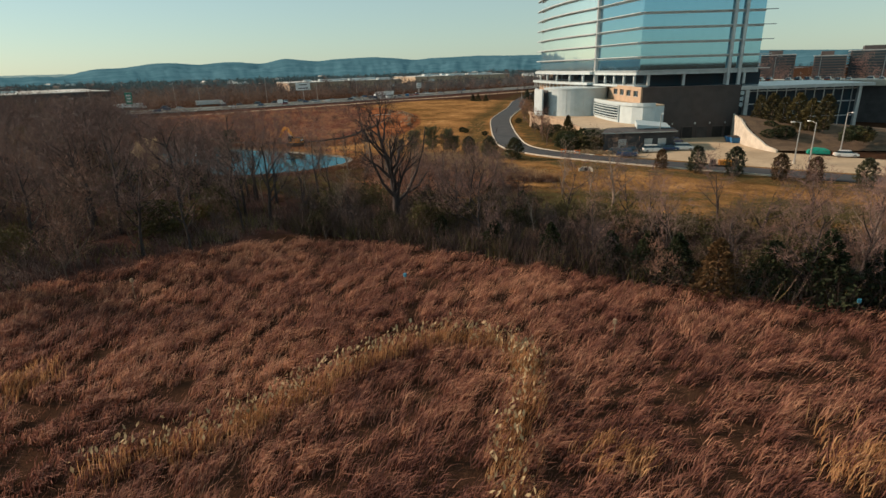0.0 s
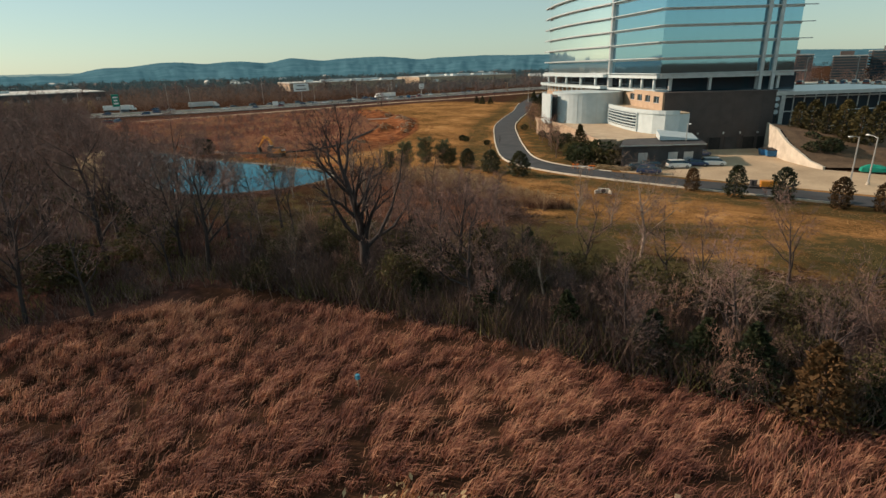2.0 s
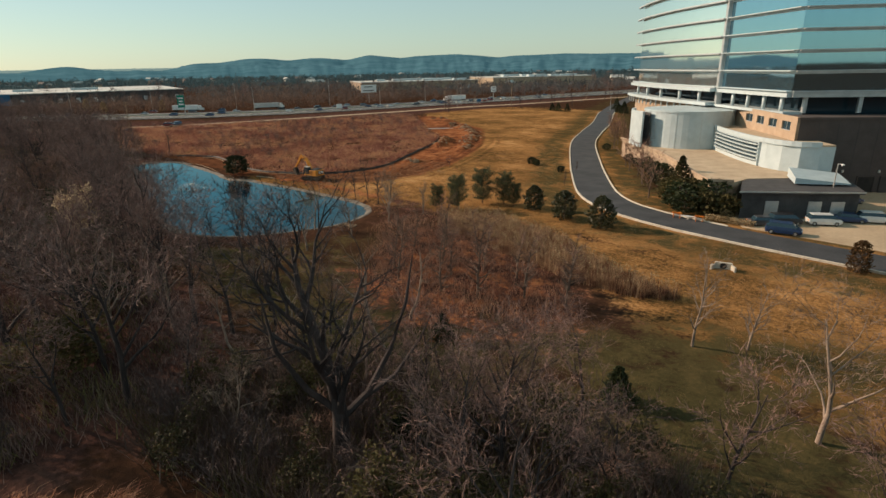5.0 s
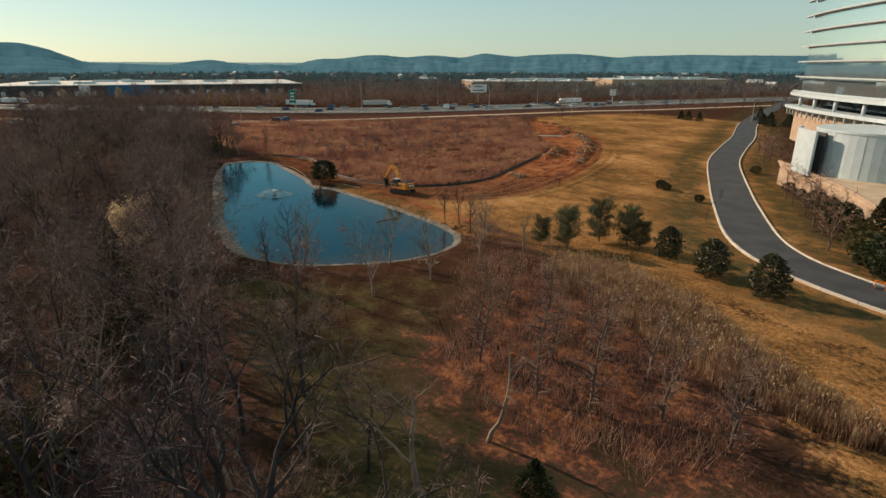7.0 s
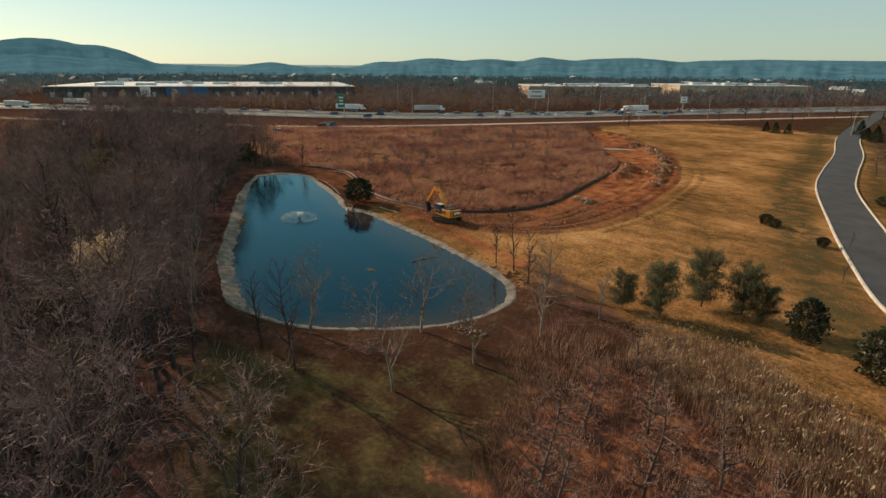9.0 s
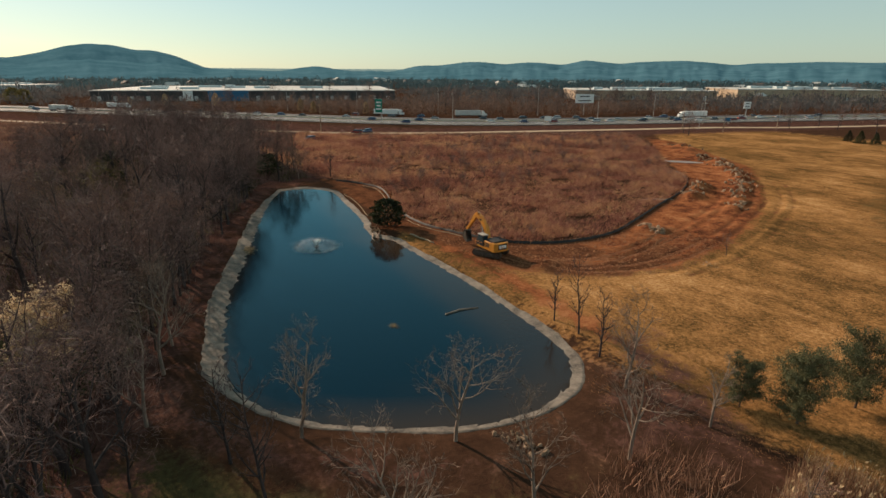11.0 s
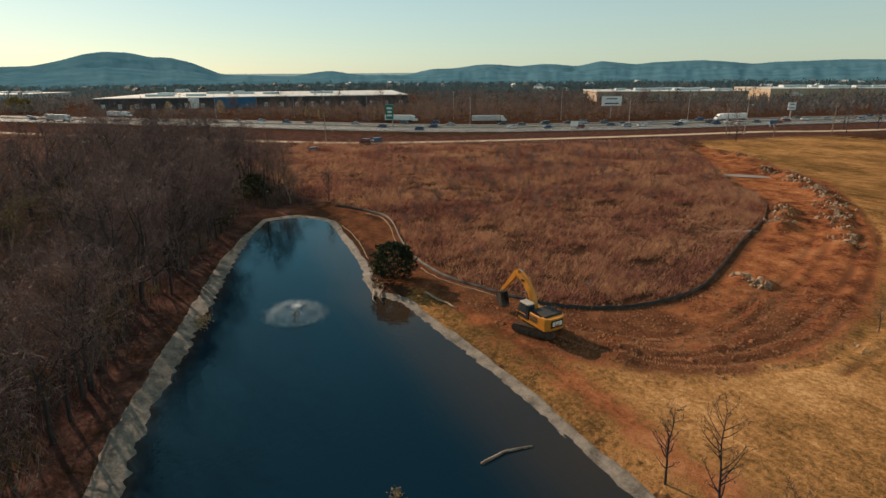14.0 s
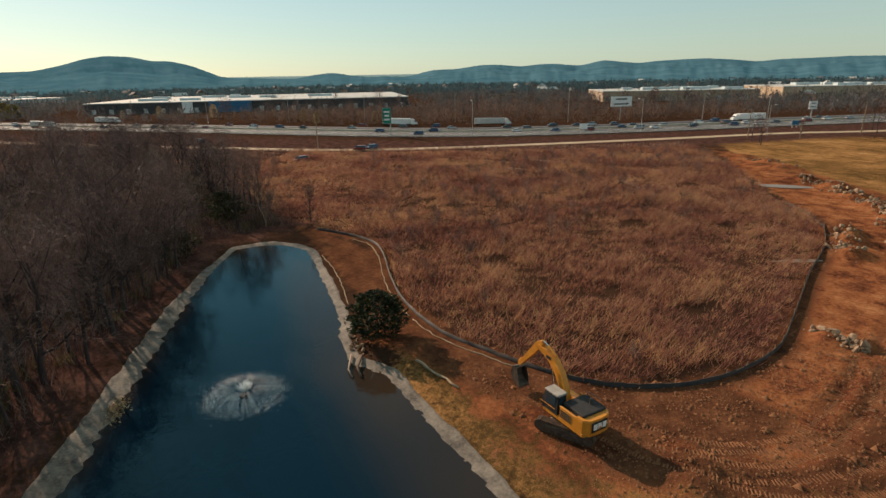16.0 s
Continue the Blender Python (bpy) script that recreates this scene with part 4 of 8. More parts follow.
def curved_lobby():
    t = thing("curved_lobby", TOWER, "curved white volume with louvred screen and tan flat roof", "building")
    outline = [(-3.1, 22)] + [(-9.0, 15.5), (-9.3, 10), (-9.4, 4), (-9.2, -2), (-8.7, -7), (-7.8, -11), (-6.4, -14.2), (-4.2, -16.5), (-1.2, -17.4), (1.2, -17.4), (1.2, -11.05), (-3.1, -11.05)]
    part("wall", Shell().prism(outline, 4.8, 9.7), WHITEMETAL, t)
    part("roof", Shell().prism([(x * 0.98 - 0.02, y) for x, y in outline], 9.7, 10.0), ROOFTAN, t, "tan flat roof")
    curve = smooth_line(outline[1:10], 1.5)
    part("parapet", strip(curve, 9.6, 10.5, -0.25, 0.2), WHITEMETAL, t)
    glass = curve[2:16]
    part("louvre_glass", strip(glass, 5.6, 9.3, -0.04, 0.4), DARKGLASS, t)
    for k in range(5):
        part("louvre", strip(glass, 5.9 + 0.75 * k, 6.1 + 0.75 * k, -0.5, -0.08), WHITEMETAL, t)
    part("end_post", Shell().box((glass[-1][0], glass[-1][1], 7.4), (0.5, 0.5, 4.8)), WHITEMETAL, t)
    return t


curved_lobby()


def terrace():
    t = thing("terrace", TOWER, "tan roof terrace with parapet over a dark service floor", "terrace")
    deck = [(-26.5, 34), (-24.5, 20), (-22.5, 8), (-22.3, -6), (-22.5, -20), (-22.3, -25), (-18.6, -26), (-15, -22.5), (-4, -21), (-3, 30)]
    part("deck", Shell().prism(deck, 4.2, 4.85), ROOFTAN, t)
    part("wall", Shell().prism([(x * 0.985 - 0.2, y) for x, y in deck], -0.2, 4.2), TANSTONE, t, "tan retaining wall below the terrace")
    part("parapet", strip(np.array(deck[:7]), 4.8, 5.35, -0.4, 0.0), TANSTONE, t)
    part("dark_floor", Shell().prism([(-19.2, -31.8), (-1.6, -31.8), (1.4, -20.5), (-15.0, -21.2)], -0.2, 4.3), DARKWALL, t, "dark grey rendered wall")
    part("dark_roof", Shell().prism([(-19.8, -32.4), (-1.2, -32.4), (2.0, -20.2), (-15.2, -20.8)], 4.3, 4.75), DARKWALL, t)
    part("coping", Shell().box((-10.5, -32.42, 4.62), (18.8, 0.16, 0.22)), SILVER, t)
    part("canopy", Shell().add([(-9.5, -27.5, 5.0), (-1.2, -28.2, 5.0), (1.0, -20.0, 5.0), (-7.6, -20.5, 5.0), (-9.5, -27.5, 6.0), (-1.2, -28.2, 5.2), (1.0, -20.0, 5.5), (-7.6, -20.5, 6.6)],
                               [(0, 3, 2, 1), (4, 5, 6, 7), (0, 1, 5, 4), (1, 2, 6, 5), (2, 3, 7, 6), (3, 0, 4, 7)]), WHITEMETAL, t, "sloping white canopy")
    for a in (-14.5, -8.0, -4.6):
        part("door", Shell().box((a, -31.86, 1.5), (2.0, 0.16, 3.0)), SILVER, t, "grey service door")
    return t


terrace()


def glass_pavilion():
    t = thing("glass_pavilion", TOWER, "low glazed pavilion with a flat pale roof", "building")
    part("wall", Shell().prism([(26, -6), (66, -2), (66, 24), (26, 24)], -0.2, 12.8), DARKGLASS, t)
    part("roof", Shell().prism([(25.1, -9), (68, -4.5), (68, 25), (25.1, 25)], 12.8, 13.7), SILVER, t)
    s = Shell()
    for a in np.linspace(27, 66, 14):
        s.box((a, -6.1 + (a - 26) * 0.1, 6.4), (0.22, 0.22, 12.8))
    for z in (4.2, 8.4, 12.0):
        s.add(*[[(26, -6.1, z), (66, -2.1, z), (66, -2.1, z + 0.3), (26, -6.1, z + 0.3), (26, -5.8, z), (66, -1.8, z), (66, -1.8, z + 0.3), (26, -5.8, z + 0.3)], [(0, 1, 2, 3), (4, 7, 6, 5), (3, 2, 6, 7), (0, 4, 5, 1)]])
    part("mullions", s, SILVER, t)
    part("corner_column", Shell().box((28.4, -8.0, 6.4), (1.2, 1.2, 12.8), cut=0.1), SILVER, t)
    part("corner_column", Shell().box((64, -3.8, 6.4), (0.8, 0.8, 12.8), cut=0.1), SILVER, t)
    fan = Shell()
    for k in range(3):
        fan.tube([(26.6, -8.9, 12.0 - 1.6 * k), (26.6, -9.15, 12.0 - 1.6 * k)], 0.6, 12)
    part("vent_fans", fan, WHITEMETAL, t)
    return t


glass_pavilion()

# the service court, its retaining wall and planted slope
LOT = [(-37, 131.5), (-21, 130), (-9, 128.5), (8, 127), (90, 122), (90, 140), (40, 144), (12, 147), (-2, 150), (-8, 158), (-12.5, 171), (-16, 177), (-33, 166.5), (-30, 155), (-34, 146), (-41, 139)]
structure("parking_court", Shell().prism([(x, y) for x, y in LOT], -0.2, 0.10), PAVING, "sunlit tan concrete parking court", "pavement")
wall = smooth_line([(-13.5, 176), (-11.5, 168), (-8.5, 159.5), (-4, 152.5), (-1.5, 149.5)], 2.0)
top_z = np.interp(np.arange(len(wall)), [0, len(wall) * 0.35, len(wall) - 1], [6.6, 6.2, 0.7])
rv, rf = [], []
for side_ in (0.0, -0.5):
    o = offset_line(wall, side_)
    rv += [(p[0], p[1], -0.2) for p in o] + [(p[0], p[1], z) for p, z in zip(o, top_z)]
n_ = len(wall)
for i in range(n_ - 1):
    rf += [(i, i + 1, n_ + i + 1, n_ + i), (2 * n_ + i + 1, 2 * n_ + i, 3 * n_ + i, 3 * n_ + i + 1), (n_ + i, n_ + i + 1, 3 * n_ + i + 1, 3 * n_ + i)]
structure("retaining_wall", Shell().add(rv, rf + [(0, n_, 3 * n_, 2 * n_), (n_ - 1, 3 * n_ - 1, 4 * n_ - 1, 2 * n_ - 1)]), CONCRETE, "pale concrete retaining wall stepping down to the court", "retaining wall")
slope_f = []
o2 = wall + np.array([(14 + 10 * i / n_, 3 + 0.6 * i) for i in range(n_)])
slope = [(p[0] + 0.4, p[1], z - 0.15) for p, z in zip(wall, top_z)] + [(p[0], p[1], z * 0.8 - 0.3) for p, z in zip(o2, top_z)] + [(p[0] + 30, p[1] + 2, z * 0.45 - 0.5) for p, z in zip(o2, top_z)]
for r_ in range(2):
    slope_f += [(r_ * n_ + i, r_ * n_ + i + 1, (r_ + 1) * n_ + i + 1, (r_ + 1) * n_ + i) for i in range(n_ - 1)]
structure("planted_slope", Shell().add(slope, slope_f), mat("mulch slope", (0.05, 0.032, 0.022), (0.15, 0.10, 0.06), 0.5, 0.95, bump=0.4, fine=8), "mulched slope above the retaining wall", "slope")

# ---- plants ----
def limbs(rng, height, trunk_r, levels=4, lean=0.05, first=0.28, spread=(28, 58), ratio=(0.42, 0.62), kids=(5, 5, 5, 4), lift=0.10, wander=0.16, stems=1, splay=0.25):
    """Branch segments by level: a list, per level, of (p, q, r0, r1)."""
    out = [[] for _ in range(levels + 1)]

    def side(d):
        u = d.orthogonal().normalized()
        u.rotate(Matrix.Rotation(rng.uniform(0, 2 * math.pi), 3, d))
        return u

    def grow(p, d, length, r, level):
        n = 1 if level == levels else (7, 5, 4, 2)[level]
        pts = [p.copy()]
        for i in range(n):
            q = p + d * (length / n)
            r0, r1 = r * (1 - 0.85 * i / n), r * (1 - 0.85 * (i + 1) / n)
            out[level].append((p.copy(), q.copy(), r0, max(r1, 0.004)))
            p = q
            pts.append(p.copy())
            d = (d + side(d) * rng.uniform(0, wander) * (1 + 0.5 * level) + Vector((0, 0, lift * (0.4 if level == 0 else 1)))).normalized()
        if level < levels:
            k = kids[min(level, len(kids) - 1)]
            lo = first if level == 0 else 0.25
            for j in range(k):
                t = lo + (1 - lo) * (j + rng.uniform(0.1, 0.9)) / k
                x = t * n
                a, b = pts[min(int(x), n - 1)], pts[min(int(x) + 1, n)]
                base = a.lerp(b, x - int(x))
                dd = (b - a).normalized()
                ang = radians(rng.uniform(*spread))
                nd = dd * math.cos(ang) + side(dd) * math.sin(ang)
                ll = length * rng.uniform(*ratio) * (1.15 - 0.55 * t if level == 0 else 1.0)
                grow(base, nd.normalized(), ll, r * (1 - 0.8 * t) * rng.uniform(0.5, 0.7) + 0.006, level + 1)

    for s in range(stems):
        a = rng.uniform(0, 6.28)
        d = Vector((math.cos(a) * (lean if stems == 1 else splay * rng.uniform(0.4, 1)), math.sin(a) * (lean if stems == 1 else splay * rng.uniform(0.4, 1)), 1)).normalized()
        grow(Vector((0.25 * math.cos(a), 0.25 * math.sin(a), -0.15)) if stems > 1 else Vector((0, 0, -0.15)), d, height * rng.uniform(0.8, 1.0), trunk_r, 0)
    return out


def segment_mesh(name, segs, sides, material):
    """Tapered prisms (sides >= 3) or single thin blades (sides 1) along segments."""
    p = np.array([s[0] for s in segs], np.float32); q = np.array([s[1] for s in segs], np.float32)
    r0 = np.array([s[2] for s in segs], np.float32); r1 = np.array([s[3] for s in segs], np.float32)
    d = q - p
    d /= np.linalg.norm(d, axis=1)[:, None] + 1e-9
    ref = np.where(np.abs(d[:, 2:3]) < 0.9, np.array([[0.3, 0.2, 0.93]]), np.array([[1, 0.1, 0]]))
    u = np.cross(d, ref); u /= np.linalg.norm(u, axis=1)[:, None] + 1e-9
    w = np.cross(d, u)
    n = len(segs)
    if sides == 1:
        a = np.random.rand(n, 1) * 6.28
        s = u * np.cos(a) + w * np.sin(a)
        v = np.stack([p - s * r0[:, None], p + s * r0[:, None], q], 1).reshape(-1, 3)
        f = np.arange(3 * n).reshape(n, 3)
        return tri_mesh(name, v, f, material)
    ring = []
    for c, r in ((p, r0), (q, r1)):
        for j in range(sides):
            a = 2 * math.pi * j / sides
            ring.append(c + (u * math.cos(a) + w * math.sin(a)) * r[:, None])
    v = np.stack(ring, 1).reshape(-1, 3)
    o = np.arange(n)[:, None] * (2 * sides)
    f = np.concatenate([np.stack([o[:, 0] + j, o[:, 0] + (j + 1) % sides, o[:, 0] + sides + (j + 1) % sides, o[:, 0] + sides + j], 1) for j in range(sides)])
    return tri_mesh(name, v, f, material)


def bare_tree(seed, name="bare_tree", height=12.0, trunk_r=0.2, label="leafless brown tree with fine twigs", bark=BARK, twig=TWIG, split=2, twig_gain=1.0, leaves=None, nleaf=0, **kw):
    """A leafless tree: trunk with its limbs, and a crown of branchlets."""
    rng = random.Random(seed)
    np.random.seed(seed)
    stems = kw.pop("stems", 1)
    splay = kw.pop("splay", 0.25)
    t = thing(name, pose(0, 0, 0), label, "tree" if "tree" in name else "shrub")
    seg = []
    for k in range(stems):
        one = limbs(rng, height, trunk_r, **(kw if stems == 1 else {**kw, "lean": splay * rng.uniform(0.4, 1.0)}))
        nm = "trunk" if stems == 1 else "stem"
        part(nm, segment_mesh(nm, [s for L in one[:split] for s in L], 5, bark), bark, t)
        seg = one if not seg else [a + b for a, b in zip(seg, one)]
    thin = []
    for s in (s for L in seg[split:] for s in L):
        thin.append((s[0], s[1], max(s[2], 0.016 * twig_gain), max(s[3], 0.004)))
    part("crown", segment_mesh("crown", thin, 3 if len(thin) < 500 else 1, twig), twig, t)
    if leaves:
        ends = [s[1] for s in seg[-1]]
        pts = np.array([ends[rng.randrange(len(ends))] for _ in range(nleaf)]) + np.random.randn(nleaf, 3) * 0.22
        part("leaves", leaf_cloud("leaves", pts, 0.12, leaves), leaves, t)
    return t


def leaf_cloud(name, pts, size, material, aim=None, wide=0.42):
    """Small loose leaves: one bent quad each at pts, turned at random."""
    n = len(pts)
    a = np.random.randn(n, 3); a /= np.linalg.norm(a, axis=1)[:, None]
    if aim is not None:
        a = a * 0.75 + aim; a /= np.linalg.norm(a, axis=1)[:, None]
    b = np.cross(a, np.random.randn(n, 3)); b /= np.linalg.norm(b, axis=1)[:, None]
    s = size * np.random.uniform(0.6, 1.4, (n, 1))
    v = np.stack([pts - a * s, pts + b * s * wide, pts + a * s, pts - b * s * wide], 1).reshape(-1, 3)
    i = np.arange(n) * 4
    f = np.concatenate([np.stack([i, i + 1, i + 2], 1), np.stack([i, i + 2, i + 3], 1)])
    return tri_mesh(name, v, f, material)


def evergreen(seed, name, height, radius, material, label, shape="cone", n=1600, leaf=0.30, bark=BARK, lobes=0.25):
    """An evergreen: a trunk, boughs, and a crown of many small sprays with an uneven outline."""
    rng = random.Random(seed)
    np.random.seed(seed)
    t = thing(name, pose(0, 0, 0), label, "shrub" if "shrub" in name else "tree")
    s = Shell().tube([(0, 0, -0.2), (0.05, 0.03, height * 0.5), (0, 0.05, height * 0.93)], [height * 0.018 + 0.03, height * 0.012 + 0.02, 0.015], 6)
    part("trunk", s, bark, t)
    z = np.random.rand(n) ** (1.25 if shape == "cone" else 0.9)
    ang = np.random.rand(n) * 2 * math.pi
    if shape == "cone":
        prof = (1 - z) ** 0.8 * 0.95 + 0.05
        z0 = 0.04
    elif shape == "oval":
        prof = np.sqrt(np.clip(1 - (2 * z - 0.85) ** 2 / 1.35, 0.02, 1)) * (1 - 0.25 * z)
        z0 = 0.03
    elif shape == "column":
        prof = np.clip(np.sin(np.pi * np.clip(z * 0.86 + 0.12, 0, 1)), 0, 1) ** 0.6
        z0 = 0.02
    else:
        prof = np.sqrt(np.clip(1 - (2 * z - 0.9) ** 2 / 1.3, 0.02, 1))
        z0 = 0.10
    lump = 1 + lobes * np.sin(ang * 3 + z * 11 + seed) * np.sin(z * 17 + seed * 2 + ang) + lobes * 0.7 * np.sin(ang * 5 - z * 23 + seed)
    rr = radius * prof * lump * (0.45 + 0.55 * np.sqrt(np.random.rand(n)))
    pts = np.stack([rr * np.cos(ang), rr * np.sin(ang), height * (z0 + (1 - z0) * z)], 1)
    aim = np.stack([np.cos(ang), np.sin(ang), 0.35 + 0 * ang], 1) * 0.8
    part("crown", leaf_cloud("crown", pts, leaf, material, aim), material, t)
    b = Shell()
    for i in range(14):
        zz = height * (z0 + 0.1 + 0.75 * i / 14)
        a = rng.uniform(0, 6.28)
        L = radius * 0.65 * (1 - i / 18)
        b.tube([(0, 0, zz), (L * math.cos(a), L * math.sin(a), zz + 0.25 * L)], [0.035, 0.01], 4)
    part("branchwork", b, bark, t)
    return t


def young_pine(seed, height):
    """A loose young pine: whorls of rising boughs with tufts of needles along them, and gaps between."""
    rng = random.Random(seed)
    np.random.seed(seed)
    t = thing("pine_tree", pose(0, 0, 0), "loose young pine with open green crown", "tree")
    part("trunk", Shell().tube([(0, 0, -0.2), (0.06, 0.03, height * 0.5), (0, 0.05, height)], [0.11, 0.07, 0.015], 6), BARK, t)
    wood, pts = Shell(), []
    for w in range(11):
        u = (w + 0.6) / 11
        z = height * (0.10 + 0.86 * u)
        for _ in range(5):
            a, L = rng.uniform(0, 6.28), height * 0.36 * math.sqrt(max(0.05, 1 - ((u - 0.36) / 0.70) ** 2)) * rng.uniform(0.55, 1.15) + 0.2
            rise = rng.uniform(0.25, 0.6) + 0.5 * u
            tip = Vector((L * math.cos(a), L * math.sin(a), z + rise * L))
            wood.tube([(0, 0, z), tip * 0.55 + Vector((0, 0, z * 0.45 - 0.05 * L)), tip], [0.035, 0.02, 0.006], 4)
            m = int(50 + 95 * L)
            q = np.random.rand(m) ** 0.6
            base = np.array([(0, 0, z)]) + q[:, None] * np.array([(tip.x, tip.y, tip.z - z)])
            pts.append(base + np.random.randn(m, 3) * np.array([0.17, 0.17, 0.13]) * (0.6 + 0.5 * L))
    part("branchwork", wood, BARK, t)
    pts = np.vstack(pts)
    part("crown", leaf_cloud("crown", pts, 0.17, PINE, np.tile([[0.0, 0.0, 0.5]], (len(pts), 1)), 0.14), PINE, t)
    return t


def place(proto, x, y, scale=1.0, turn=0.0, z=None):
    """A copy of a plant at a place on the ground."""
    zz = float(ground_height(x, y)) if z is None else z
    proto.scale = (scale, scale, scale)
    c = copy_thing(proto, pose(x, y, zz, 0, 0, turn))
    proto.scale = (1, 1, 1)
    return c


def height_of(proto):
    """Height below which nearly all of a plant lies."""
    return float(np.percentile([v.co.z for o in proto.children for v in o.data.vertices], 96))


def drop_proto(*protos):
    for p in protos:
        for o in (*p.children_recursive, p):
            bpy.data.objects.remove(o)


def scatter(rng, poly, count, gap, keep=None):
    """Random places in a polygon, at least gap apart."""
    poly = np.asarray(poly)
    lo, hi = poly.min(0), poly.max(0)
    out, tries = [], 0
    while len(out) < count and tries < count * 60:
        tries += 1
        x, y = rng.uniform(lo[0], hi[0]), rng.uniform(lo[1], hi[1])
        if not inside(np.array(x), np.array(y), poly) or (keep and not keep(x, y)):
            continue
        if all((x - a) ** 2 + (y - b) ** 2 > gap * gap for a, b in out):
            out.append((x, y))
    return out


def build_woods():
    rng = random.Random(11)
    tall = [bare_tree(s, height=h, bark=DARK_BARK, trunk_r=1.35 * r, kids=(8, 6, 6, 4), levels=4, first=0.25, lift=0.10, twig_gain=1.15) for s, h, r in ((1, 10.5, 0.17), (2, 9.0, 0.14), (3, 12.0, 0.21), (4, 10.0, 0.13))]
    russet = [bare_tree(s, "twiggy_tree", height=h, trunk_r=0.13, twig=RED_TWIG, label="leafless tree with fine russet twigs", kids=(9, 6, 6, 5), levels=4, first=0.18) for s, h in ((6, 9.0), (7, 8.0))]
    pale = [bare_tree(s, "pale_tree", height=h, trunk_r=0.15, twig=PALE_TWIG, bark=PALE_BARK, label="leafless tree with pale bark and curving limbs", kids=(7, 6, 5, 5), levels=4, wander=0.3, first=0.2) for s, h in ((8, 8.5), (9, 7.5))]
    bushy = [bare_tree(s, "bare_shrub", height=4.2, trunk_r=0.06, label="tangled leafless shrub with brown twigs", stems=4, splay=0.7, levels=3, kids=(7, 6, 6), split=1, spread=(20, 60), twig=m_) for s, m_ in ((21, DARK_TWIG), (22, RED_TWIG), (23, DARK_TWIG))]
    olive = [bare_tree(s, "olive_shrub", height=4.0, trunk_r=0.06, label="shrub keeping dull olive winter leaves", stems=4, splay=0.6, levels=3, kids=(4, 4, 3), split=1, leaves=OLIVE, nleaf=1500) for s in (31, 32)]
    cedar = [evergreen(s, "cedar_tree", h, r, m_, lab, "cone", 2300, 0.22, lobes=0.35) for s, h, r, m_, lab in ((41, 6.2, 2.5, CEDAR, "dark green cedar with a ragged cone crown"), (42, 5.2, 2.4, CEDAR, "dark green cedar with a ragged cone crown"), (43, 5.8, 2.3, CEDAR_RUST, "rust-tinged cedar at the field edge"))]
    # cedars at the edge of the field
    for x, y, s, k in ((-28, 55.5, 0.75, 1), (-21, 55.8, 0.7, 0), (-14.2, 55.2, 0.85, 1), (-10.5, 55.0, 0.9, 1), (-7.5, 54.5, 0.85, 0), (-3.7, 52.6, 1.0, 2), (0.5, 55, 1.05, 1), (4.5, 55.5, 1.1, 0),
                       (8.5, 57, 1.0, 1), (-35, 55, 0.7, 1), (13, 58.5, 1.1, 0), (-33, 75, 0.6, 1), (-50, 74.5, 0.5, 1), (-41, 60, 0.7, 1)):
        place(cedar[k], x, y, s, rng.uniform(0, 360))
    # thicket between the field and the lawn
    for i, (x, y) in enumerate(scatter(rng, WOODS_BAND, 175, 1.9)):
        pick = rng.random()
        p = rng.choice(bushy) if pick < (0.25 if -64 < x < -25 else 0.38) else rng.choice(olive) if pick < 0.70 else rng.choice(pale) if pick < 0.74 else rng.choice(tall)
        place(p, x, y, rng.uniform(0.65, 0.95) if p in tall else rng.uniform(0.75, 1.2) if p in pale or p in bushy else rng.uniform(0.8, 1.2), rng.uniform(0, 360))
    # the wood west of the field and along the pond, in patches of one kind
    oak = [bare_tree(s, "spreading_tree", height=h, bark=DARK_BARK, trunk_r=0.34, twig=TWIG if s != 13 else DARK_TWIG, label="tall spreading leafless tree with dark limbs", kids=(9, 7, 6, 4), levels=4, first=0.22, ratio=(0.46, 0.64), spread=(32, 62), lift=0.12, wander=0.24, twig_gain=1.25) for s, h in ((12, 12.5), (13, 11.0), (14, 13.5))]
    green = [evergreen(s, "evergreen_shrub", h, r, m_, lab, "round", 2200, 0.2, lobes=0.55) for s, h, r, m_, lab in ((15, 4.6, 2.4, CEDAR, "ragged dark evergreen shrub in the wood"), (16, 3.8, 2.3, OLIVE, "ragged olive evergreen shrub in the wood"))]
    near = [(x, y) for x, y in scatter(rng, WOODS_LEFT, 285, 3.5, lambda x, y: x > -262 and y > x * -0.28 - 14)]
    for x, y in near:
        if -126 < x < -96 and 59 < y < 68:
            continue
        kind = ripple(np.array(x), np.array(y), 0.07, 2.0) + rng.gauss(0, 0.22)
        edge = float(signed(np.array(x), np.array(y), WOODS_LEFT))
        if kind > 0.32:
            p = rng.choice(oak)
        elif kind > 0.12:
            p = rng.choice(green + olive + bushy[:1])
        elif kind > -0.12:
            p = rng.choice(tall + oak[:1])
        elif kind > -0.30:
            p = rng.choice(russet + bushy)
        else:
            p = rng.choice(tall + pale + russet)
        if p in oak and edge < 4:
            p = rng.choice(tall)
        place(p, x, y, rng.uniform(0.85, 1.25) if p in oak else rng.uniform(0.9, 1.35) if p in tall else rng.uniform(0.75, 1.3), rng.uniform(0, 360))
